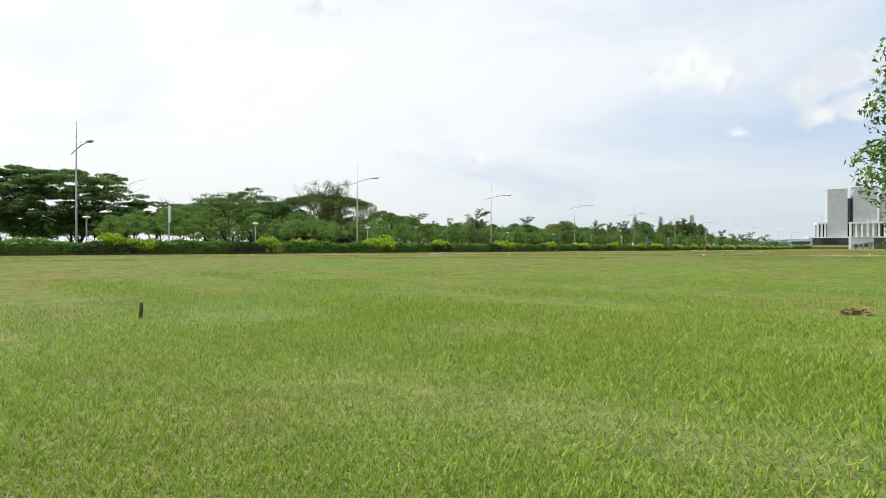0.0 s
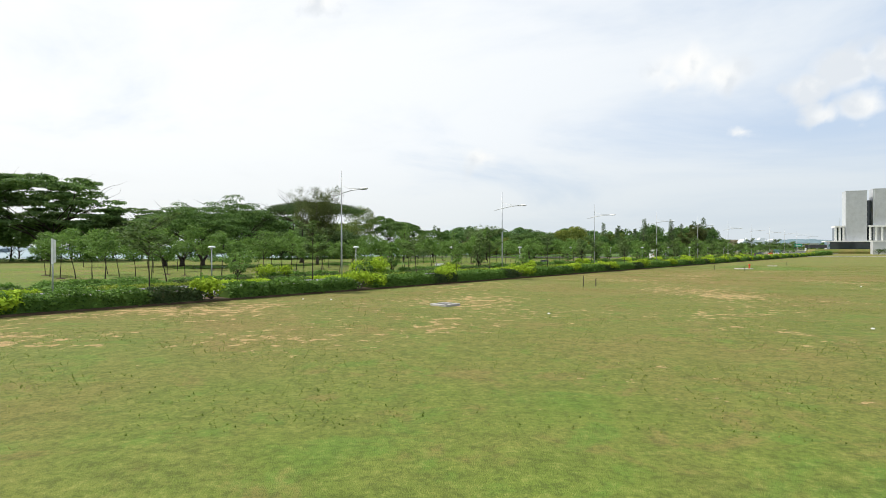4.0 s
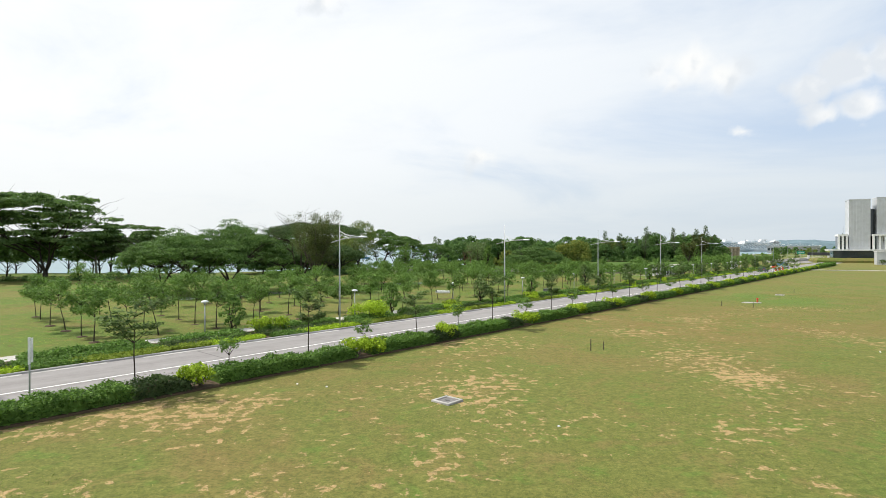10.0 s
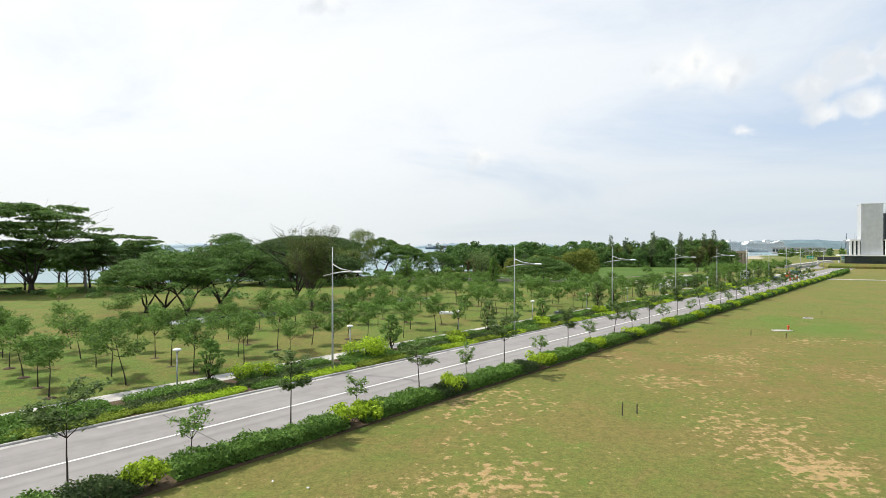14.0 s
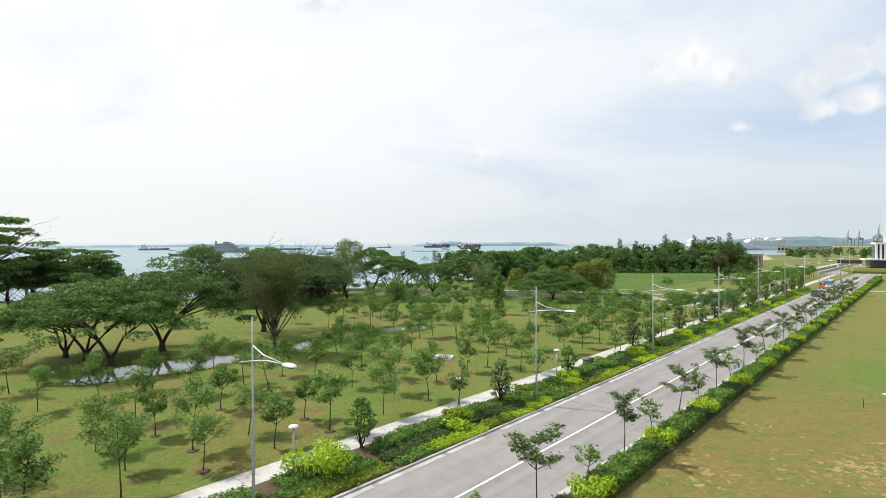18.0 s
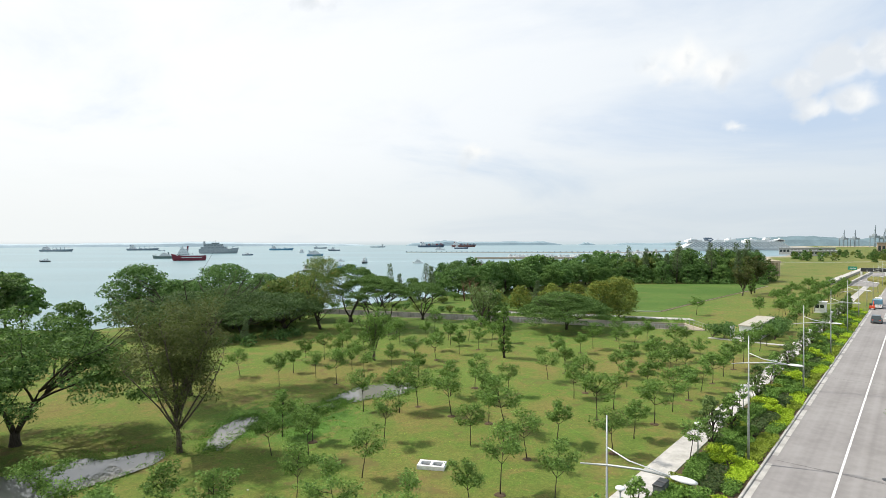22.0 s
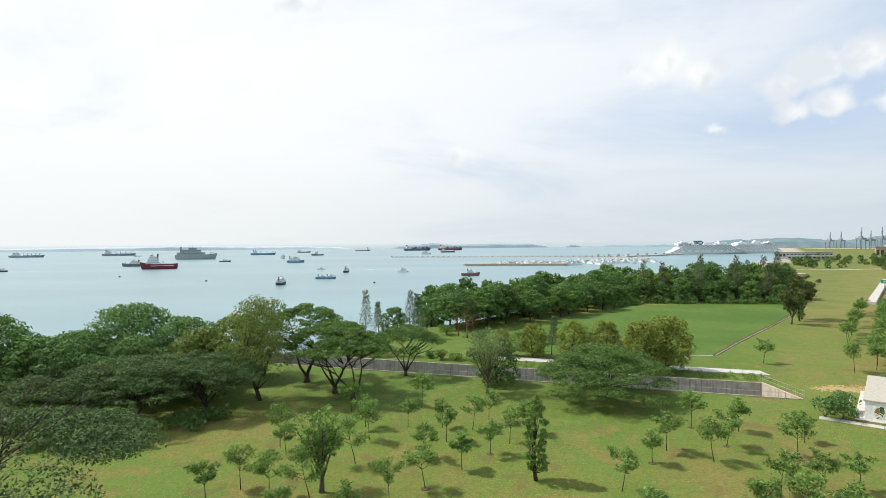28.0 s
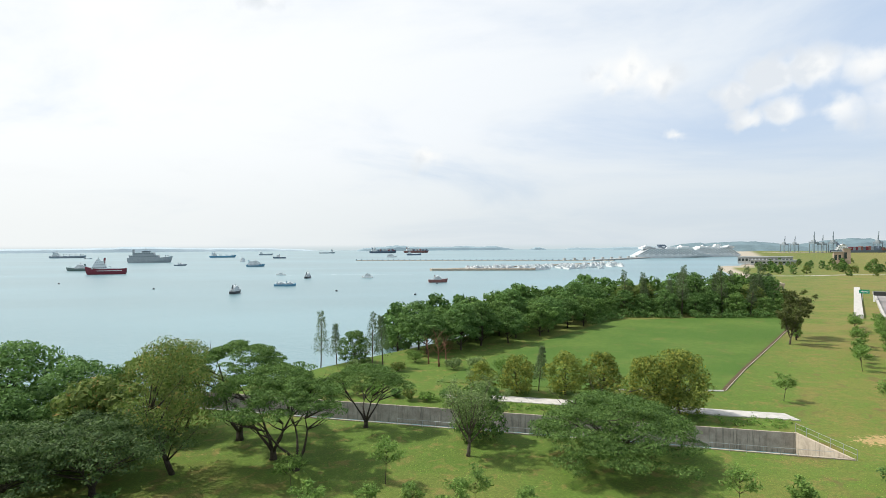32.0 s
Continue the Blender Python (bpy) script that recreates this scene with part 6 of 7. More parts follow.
part("portal_beam", Shape().loft([[W(u, v, z) for u, v in ((352, -55), (355, -55), (355, -45.5), (352, -45.5))] for z in (2.6, 4.2)]).mesh("portal_beam", DARK), ramp)
for v in (-54.8, -46):
    part("portal_post", Shape().loft([[W(u, v + d, z) for u, d in ((352, -0.3), (355, -0.3), (355, 0.3), (352, 0.3))] for z in (-0.1, 2.6)]).mesh("portal_post", WHITE), ramp)
sg = thing("direction_sign", "green road direction board on a steel post", "road sign", at=Matrix.Translation(W(352, -58.5)) @ pose(0, 0, 0, 0, 0, ROAD_TURN))
part("post", Shape().tube([(0, 0, 0), (0, 0, 4.8)], [0.09, 0.07], 6).mesh("post", STEEL), sg)
part("board", Shape().box(-0.06, 0.0, -2.2, 1.2, 3.3, 4.8).mesh("board", plain("sign_green", (0.01, 0.22, 0.14), 0.5)), sg)
part("legend_bar", Shape().box(-0.075, -0.062, -1.8, 0.6, 3.9, 4.1).mesh("legend_bar", WHITE), sg)
pv = thing("colonnade_shelter", "weathered concrete shelter with square columns by the wood", "shelter", at=Matrix.Translation((156.5, 316, 0)) @ pose(0, 0, 0, 0, 0, -22))
part("roof_slab", Shape().box(-5, 5, -3.5, 3.5, 6.3, 7.2).mesh("roof_slab", STAINED), pv)
for i in range(6):
    part("column", Shape().box(-4.7 + i * 1.75, -4.0 + i * 1.75, -3.3, -2.6, -0.1, 6.3).mesh("column", STAINED), pv)
part("back_wall", Shape().box(-4.7, 4.7, 2.4, 3.2, -0.1, 6.3).mesh("back_wall", STAINED), pv)


def palm(x, y):
    r2 = np.random.default_rng(97)
    base = thing("palm_tree", "small feather palm at the woodland's corner", "palm", at=Matrix.Translation((x, y, 0)))
    part("trunk", Shape().tube([(0, 0, -0.1), (0.1, 0, 2.5)], [0.2, 0.15], 8).mesh("trunk", BARK), base)
    for i in range(14):
        a = 6.283 * i / 14
        fr, rib = [], []
        for j in range(9):
            d, h = 3.6 * j / 8, 2.5 + 2.2 * math.sin(1.9 * j / 8) * (1.15 - 0.5 * (i % 3) / 2) - 0.6 * (j / 8) ** 2
            rib.append((0.1 + d * math.cos(a), d * math.sin(a), h))
            for side in (-1, 1):
                for q in (0.2, 0.5, 0.8):
                    fr.append((0.1 + d * math.cos(a) - side * q * 0.5 * math.sin(a), d * math.sin(a) + side * q * 0.5 * math.cos(a), h - q * 0.3))
        f = part("frond", leaf_mesh("frond", fr, 0.28, LEAF_YOUNG, r2, 0.5, 0.25), base)
        part("midrib", Shape().tube(rib, [0.03] * 9, 3).mesh("midrib", BARK), f)


palm(132, 292)
wp = thing("garden_path", "pale winding path at the edge of distant gardens", "path", kind="structure")
pts = [Vector((268 + 10 * i, 488 - 6 * math.sin(i * 0.55) - i * 1.0, 0)) for i in range(14)]
for a, b2 in zip(pts, pts[1:]):
    n = Vector((-(b2 - a).y, (b2 - a).x, 0)).normalized() * 2.0
    part("slab", Shape().loft([[tuple(p + Vector((0, 0, z))) for p in (a - n, b2 - n, b2 + n, a + n)] for z in (-0.05, 0.12)]).mesh("slab", PAVING), wp)
r = random.Random(44)
for i in range(140):
    x, y = r.uniform(300, 660), r.uniform(498, 720)
    if x < 292 + (y - 498) * 0.58:
        continue
    tree("distant_garden_tree", FAR_TREES[i % 3], x, y, "distant leafy tree of the waterfront gardens", r.uniform(0, 360), r.uniform(0.45, 0.85), "trees of the distant gardens")
for i in range(14):
    tree("distant_garden_tree", FAR_TREES[i % 3], 330 + i * 15 + r.uniform(-5, 5), 470 - i * 9 + r.uniform(-5, 5), "distant leafy tree of the waterfront gardens", r.uniform(0, 360), r.uniform(0.4, 0.6), "trees of the distant gardens")
for k, (x, y, w, d, h, nm, lab) in enumerate(((445, 706, 46, 18, 5.0, "ferry_terminal", "low white terminal hall with a long flat roof"), (470, 755, 60, 16, 8.0, "ferry_terminal", "low white terminal hall with a long flat roof"), (528, 707, 9, 9, 14.5, "brown_block", "plain tan-brown building block above the trees"), (535, 702, 7, 8, 18.5, "brown_block", "plain tan-brown building block above the trees"), (600, 640, 50, 14, 6, "ferry_terminal", "low white terminal hall with a long flat roof"))):
    b = thing(nm, lab, "building", at=Matrix.Translation((x, y, 0)) @ pose(0, 0, 0, 0, 0, -35))
    wall = plain("tan_render", (0.40, 0.31, 0.24), 0.8) if nm == "brown_block" else plain("terminal_cladding", (0.36, 0.38, 0.38), 0.6)
    part("wall", Shape().box(-w / 2, w / 2, -d / 2, d / 2, -0.5, h).mesh("wall", wall), b)
    part("roof", Shape().box(-w / 2 - 1, w / 2 + 1, -d / 2 - 1, d / 2 + 1, h, h + 0.6).mesh("roof", STEEL), b)
    for i in range(int(w / 4)):
        part("window", Shape().box(-w / 2 + 0.8 + i * 4, -w / 2 + 3.4 + i * 4, -d / 2 - 0.06, -d / 2, h * 0.35, h * 0.75).mesh("window", GLASS), b)

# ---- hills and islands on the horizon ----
# the air holds no haze; its blue-grey is mixed into these colours
HAZED_GREEN = plain("haze_tinted_woodland", (0.15, 0.21, 0.235), 1.0, 0, 0.10, 0.02, 0.0)
HAZED_BLUE = plain("haze_tinted_island", (0.25, 0.33, 0.37), 1.0, 0, 0.06, 0.01, 0.0)


def ridge(name, ax, ay, bx, by, height, mat, seed, label, depth=120.0, blunt=0.12):
    """A long low hill with a tree-rough skyline."""
    n = 90
    rings = []
    d = Vector((bx - ax, by - ay, 0))
    side = Vector((-d.y, d.x, 0)).normalized() * depth
    for i in range(n + 1):
        t = i / n
        prof = min(1, t / blunt, (1 - t) / blunt) ** 0.6
        h = height * prof * (0.62 + 0.38 * noise.noise((t * 6 + seed, seed * 1.7, 0)) + 0.10 * noise.noise((t * 40, seed, 3)))
        p = Vector((ax, ay, 0)) + d * t
        rings.append([tuple(p - side * 0.5 + Vector((0, 0, -4))), tuple(p + side * 0.5 + Vector((0, 0, -4))), tuple(p + side * 0.3 + Vector((0, 0, h * 0.8))), tuple(p + Vector((0, 0, h))), tuple(p - side * 0.35 + Vector((0, 0, h * 0.6)))])
    return tagged(new(name, Shape().loft(rings).mesh(name, mat)), label, "island" if "island" in name else "hill", kind="structure")


ridge("backdrop_island", -230, 3900, 900, 4150, 42, HAZED_BLUE, 3, "low wooded island painted in pale haze blue")
ridge("backdrop_island", 1010, 4050, 1130, 4050, 22, HAZED_BLUE, 5, "small round island painted in pale haze blue", 60, 0.4)
ridge("backdrop_island", 1230, 3900, 2100, 3700, 26, HAZED_BLUE, 8, "low wooded island painted in pale haze blue")
# palest of all: the far coast's haze is only its colour
ridge("backdrop_island", -3300, 3300, -600, 4500, 38, plain("haze_tinted_coast", (0.41, 0.49, 0.53), 1.0, 0, 0.04, 0.01, 0.0), 11, "faint far coast painted almost as pale as haze")
ridge("backdrop_hill", 1150, 2350, 2300, 1900, 62, HAZED_GREEN, 14, "long wooded hill behind the harbour", 260)
ridge("backdrop_hill", 1700, 1900, 3200, 1000, 72, HAZED_GREEN, 19, "long wooded hill behind the harbour", 260)

# ---- ships ----
SHIP_WHITE = plain("ship_white", (0.66, 0.69, 0.70), 0.5, 0, 0.06, 0.2)
HULL = {k2: plain(k2 + "_hull", c, 0.5, 0, 0.08, 0.3) for k2, c in (("red", (0.15, 0.018, 0.032)), ("navy", (0.10, 0.14, 0.19)), ("grey", (0.30, 0.34, 0.36)), ("green", (0.10, 0.15, 0.14)), ("white", (0.74, 0.76, 0.76)), ("blue", (0.10, 0.25, 0.36)), ("brown", (0.20, 0.09, 0.08)), ("black", (0.04, 0.045, 0.05)), ("slate", (0.22, 0.27, 0.31)))}
SEA_Z = -2.4


SHIP_PANE = plain("ship_window", (0.10, 0.13, 0.15), 0.3)


def hull_mesh(length, beam, height, mat, sheer=0.45):
    """A hull lofted from stern to bow: flared sides, rising bow, raked stem."""
    rings = []
    for k2 in range(15):
        t = k2 / 14
        w = beam / 2 * min(1.0, 0.80 + 1.6 * t) * (1 - max(0.0, (t - 0.62) / 0.38) ** 2.2 * 0.96)
        deck = height * (1 + sheer * max(0.0, (t - 0.55) / 0.45) ** 1.6 + 0.10 * max(0.0, (0.15 - t) / 0.15))
        x, foot = length * (t - 0.5), w * (0.92 - 0.5 * t ** 3)
        rake = length * 0.055 * max(0.0, (t - 0.7) / 0.3)
        aft = length * 0.03 * max(0.0, (0.12 - t) / 0.12)
        rings.append([(x - rake + aft, -foot, -0.8), (x - rake * 0.4, -w * 0.97, deck * 0.45), (x, -w, deck), (x, w, deck), (x - rake * 0.4, w * 0.97, deck * 0.45), (x - rake + aft, foot, -0.8)])
    return Shape().loft(rings).mesh("hull", mat)


def ship(name, label, x, y, length, turn, paint, hull_h=None, house=(-0.42, -0.22), house_h=None, cranes=0, boxes=False, category="ship", group="ships at anchor", tiers=3, white_band=False):
    """A vessel: hull, stepped deckhouse with a raked front, bridge, funnel, mast, and cranes or stacked boxes where it has them."""
    s = thing(name, label, category, group, at=Matrix.Translation((x, y, SEA_Z)) @ pose(0, 0, 0, 0, 0, turn))
    beam = length * (0.17 if length > 30 else 0.26)
    hh = hull_h or length * 0.075
    part("hull", hull_mesh(length, beam, hh, HULL[paint]), s)
    if white_band:
        part("bulwark", Shape().box(-length * 0.46, length * 0.16, -beam * 0.42, beam * 0.42, hh, hh + length * 0.022).mesh("bulwark", SHIP_WHITE), s)
        part("stripe", Shape().box(-length * 0.40, length * 0.20, -beam * 0.512, beam * 0.512, hh * 0.62, hh * 0.72).mesh("stripe", SHIP_WHITE), s)
    paintwork = SHIP_WHITE if paint != "grey" else HULL["grey"]
    top = hh
    a, b2 = house[0] * length, house[1] * length
    th = (house_h or length * 0.12) / (tiers + 0.6)
    for i in range(tiers):
        q = i / max(1, tiers)
        x0, x1, w = a + (b2 - a) * 0.22 * q, b2 - (b2 - a) * 0.30 * q, beam * (0.41 - 0.10 * q)
        lean = th * 0.28
        part("deckhouse", Shape().loft([[(x0, -w, top), (x1, -w, top), (x1, w, top), (x0, w, top)], [(x0, -w, top + th * 0.93), (x1 - lean, -w, top + th * 0.93), (x1 - lean, w, top + th * 0.93), (x0, w, top + th * 0.93)]]).mesh("deckhouse", paintwork), s)
        n = max(2, int((x1 - x0) / max(1.6, length * 0.035)))
        for j in range(n):
            xx = x0 + (x1 - lean - x0) * (j + 0.3) / n
            part("window", Shape().box(xx, xx + (x1 - x0) / n * 0.45, -w - 0.03, w + 0.03, top + th * 0.45, top + th * 0.70).mesh("window", SHIP_PANE), s)
        part("deck_edge", Shape().box(x0 - th * 0.15, x1 + th * 0.05, -w - th * 0.12, w + th * 0.12, top + th * 0.93, top + th).mesh("deck_edge", paintwork), s)
        top += th
    c0, c1, w = a + (b2 - a) * 0.42, b2 - (b2 - a) * 0.34, beam * 0.36
    bridge = part("bridge", Shape().loft([[(c0, -w, top), (c1, -w, top), (c1, w, top), (c0, w, top)], [(c0, -w, top + th * 0.6), (c1 + th * 0.15, -w, top + th * 0.6), (c1 + th * 0.15, w, top + th * 0.6), (c0, w, top + th * 0.6)]]).mesh("bridge", paintwork), s)
    part("bridge_window", Shape().box(c0 + th * 0.2, c1 + th * 0.12, -w - 0.03, w + 0.03, top + th * 0.24, top + th * 0.48).mesh("bridge_window", SHIP_PANE), bridge)
    top += th * 0.6
    f0 = a + (b2 - a) * 0.10
    part("funnel", Shape().loft([[(f0 - q, -beam * 0.08, z), (f0 + length * 0.045 - q, -beam * 0.08, z), (f0 + length * 0.045 - q, beam * 0.08, z), (f0 - q, beam * 0.08, z)] for q, z in ((0, top - th * 1.6), (length * 0.015, top + th * 0.5))]).mesh("funnel", HULL[paint]), s)
    mx, mt = (c0 + c1) / 2, top + length * 0.085
    part("mast", Shape().tube([(mx, 0, top), (mx - length * 0.008, 0, mt)], [length * 0.005 + 0.05, 0.05], 5).mesh("mast", STEEL), s)
    for q in (0.45, 0.75):
        part("yard", Shape().box(mx - 0.06, mx + 0.06, -beam * 0.16, beam * 0.16, top + (mt - top) * q, top + (mt - top) * q + 0.12).mesh("yard", STEEL), s)
    for i in range(cranes):
        xx = length * (-0.12 + 0.46 * i / max(1, cranes - 1))
        part("crane", Shape().tube([(xx, 0, hh), (xx, 0, hh + length * 0.075)], [length * 0.008, length * 0.006], 5).tube([(xx, 0, hh + length * 0.072), (xx + length * 0.085, 0, hh + length * 0.055)], [length * 0.004, length * 0.003], 4).mesh("crane", HULL["slate"]), s)
        part("hatch_cover", Shape().box(xx + length * 0.02, xx + length * 0.085, -beam * 0.3, beam * 0.3, hh, hh + length * 0.014).mesh("hatch_cover", HULL["slate"]), s)
    if boxes:
        r2 = random.Random(int(length))
        for i in range(16):
            hgt = r2.choice((3, 5, 6, 7)) * length * 0.011
            xx = -0.20 * length + i * length * 0.041
            part("container_stack", Shape().box(xx, xx + length * 0.038, -beam * 0.42, beam * 0.42, hh, hh + hgt).mesh("container_stack", HULL[r2.choice(("brown", "slate", "navy", "red", "grey"))]), s)
    if length < 30:
        part("rail", Shape().tube([(b2, -beam * 0.3, hh + 0.7), (length * 0.40, 0, hh + 1.2), (b2, beam * 0.3, hh + 0.7)], [0.04] * 3, 4).mesh("rail", STEEL), s)
        part("awning", Shape().box(a - length * 0.06, a + length * 0.05, -beam * 0.3, beam * 0.3, hh + th * 0.9, hh + th).mesh("awning", paintwork), s)
    return s


ship("bulk_carrier", "long grey-blue cargo ship far out at anchor", -878, 1692, 86, 15, "slate", 5, cranes=4, house_h=10)
ship("barge", "low far-off barge with a small deckhouse", -742, 1529, 18, 10, "slate")
ship("patrol_ship", "dark green-hulled ship anchored behind the red vessel", -356, 765, 30, 178, "green", 3, (-0.25, 0.15), 4.5, 2)
ship("offshore_vessel", "red-hulled offshore support vessel with white upper works", -282, 672, 36, 196, "red", 5.4, (-0.02, 0.34), 9.5, 1, tiers=3, white_band=True)
ship("landing_ship", "grey naval ship with a high square superstructure", -429, 1128, 74, 6, "grey", 8.0, (-0.45, 0.20), 13.0, 3, tiers=2)
ship("workboat", "small dark blue harbour workboat", -306, 932, 17, 8, "navy", 1.6, (-0.2, 0.2), 2.2, tiers=1, category="boat", group="small boats")
ship("coaster", "blue-hulled coaster with deck cranes", -443, 1603, 66, 10, "blue", 4.5, cranes=3, house_h=8)
ship("ferry", "small white ferry seen end-on", -268, 1126, 17, 80, "white", 3, (-0.4, 0.3), 4.5, group="ferries")
ship("ferry", "white passenger ferry with a blue lower hull", -184, 866, 24, 12, "blue", 2.6, (-0.45, 0.33), 5.6, tiers=3, group="ferries", white_band=True)
ship("barge", "long flat barge far out", -427, 2036, 46, 8, "slate", 4, tiers=1)
ship("tugboat", "dark tug with a tall wheelhouse", -264, 1434, 30, 190, "navy", 3, (-0.05, 0.25), 6)
ship("bulk_carrier", "far cargo ship low on the horizon", -271, 2485, 66, 5, "slate", 4, house=(0.25, 0.4), house_h=11)
ship("container_ship", "big container ship stacked high near the island", -34, 2470, 118, 10, "navy", 8, boxes=True, house_h=14)
ship("container_ship", "big container ship stacked high near the island", 110, 2500, 110, 8, "brown", 8, boxes=True, house_h=14)
ship("bulk_carrier", "dark blue cargo ship by the island", 70, 1790, 46, 12, "navy", 4, house_h=7)
ship("ferry", "white harbour vessel with a tall mast", 1, 1486, 27, 5, "white", 3, (-0.4, 0.2), 5, group="ferries")
ship("speedboat", "open speedboat trailing a long white wake", -102, 616, 9, 178, "white", 1.0, (-0.2, 0.2), 1.6, tiers=1, category="boat", group="small boats")
ship("passenger_boat", "dark-hulled passenger boat seen from astern", -70, 564, 12, 80, "black", 1.4, (-0.4, 0.3), 3.2, tiers=2, category="boat", group="small boats")
ship("passenger_boat", "green-trimmed passenger boat seen from astern", -88, 416, 12, 82, "black", 1.4, (-0.42, 0.28), 3.0, tiers=2, category="boat", group="small boats")
ship("catamaran", "blue and white catamaran at a mooring", -74, 472, 9.5, 8, "blue", 1.2, (-0.35, 0.25), 1.8, tiers=1, category="boat", group="small boats")
ship("catamaran", "blue and white catamaran at a mooring", -68.0, 470.5, 8, 25, "blue", 1.2, (-0.35, 0.25), 1.8, tiers=1, category="boat", group="small boats")
ship("pilot_boat", "white pilot boat lying beam-on", -21, 556, 10, 170, "white", 1.3, (-0.3, 0.25), 2.4, tiers=2, category="boat", group="small boats")
ship("harbour_tug", "red-brown wooden-hulled tug with a white wheelhouse", 32, 491, 14, 4, "brown", 2.0, (-0.22, 0.18), 2.8, tiers=2, category="boat", group="small boats")
ship("cargo_ship", "dark-hulled cargo ship with derricks", -680, 830, 60, 8, "slate", 4.5, cranes=3, house_h=9)
ship("bulk_carrier", "long grey cargo ship far out at anchor", -1000, 1500, 84, 2, "slate", 4.5, cranes=5, house_h=7)
ship("motor_launch", "small dark launch leaving a thin wake", -420, 640, 11, 182, "black", 1.3, (-0.3, 0.2), 1.8, tiers=1, category="boat", group="small boats")
ship("speedboat", "white speedboat rounding the marina", 235, 700, 9, 20, "white", 1.0, (-0.2, 0.2), 1.6, tiers=1, category="boat", group="small boats")
FOAM = plain("foam", (0.85, 0.88, 0.88), 0.8, vary=0.05)
for x0, y0, x1, y1, w in ((-97, 616.4, 30, 612, 1.0), (-24, 623, -60, 621.5, 0.8), (-414, 640, -350, 645, 0.7), (231, 699, 195, 688, 0.9)):
    n = 24
    v, f = [], []
    for i in range(n + 1):
        t = i / n
        q = w * (0.4 + 0.8 * t) * (1 + 0.35 * math.sin(i * 1.9))
        v += [(x0 + (x1 - x0) * t, y0 + (y1 - y0) * t - q * (1 - t * 0.6), SEA_Z + 0.03), (x0 + (x1 - x0) * t, y0 + (y1 - y0) * t + q * (1 - t * 0.6), SEA_Z + 0.03)]
        if i:
            f.append((2 * i - 2, 2 * i - 1, 2 * i + 1, 2 * i))
    tagged(new("wake", raw("wake", v, f, FOAM)), "white foam trail on the sea behind a boat", "wake", kind="structure")
for x, y in ((-148, 455), (-33, 421), (11, 389.5), (30, 492 - 14), (-240, 520)):
    b = thing("buoy", "small dark mooring buoy", "buoy", "mooring buoys", at=Matrix.Translation((x, y, SEA_Z)))
    part("float", Shape().loft([[(q * math.cos(t), q * math.sin(t), z) for t in [6.283 * j / 10 for j in range(10)]] for q, z in ((0.5, -0.3), (0.7, 0.2), (0.6, 0.6), (0.15, 0.9))]).mesh("float", HULL["black"]), b)


SHIP_PANE_LIGHT = plain("balcony_shade", (0.26, 0.30, 0.32), 0.4)


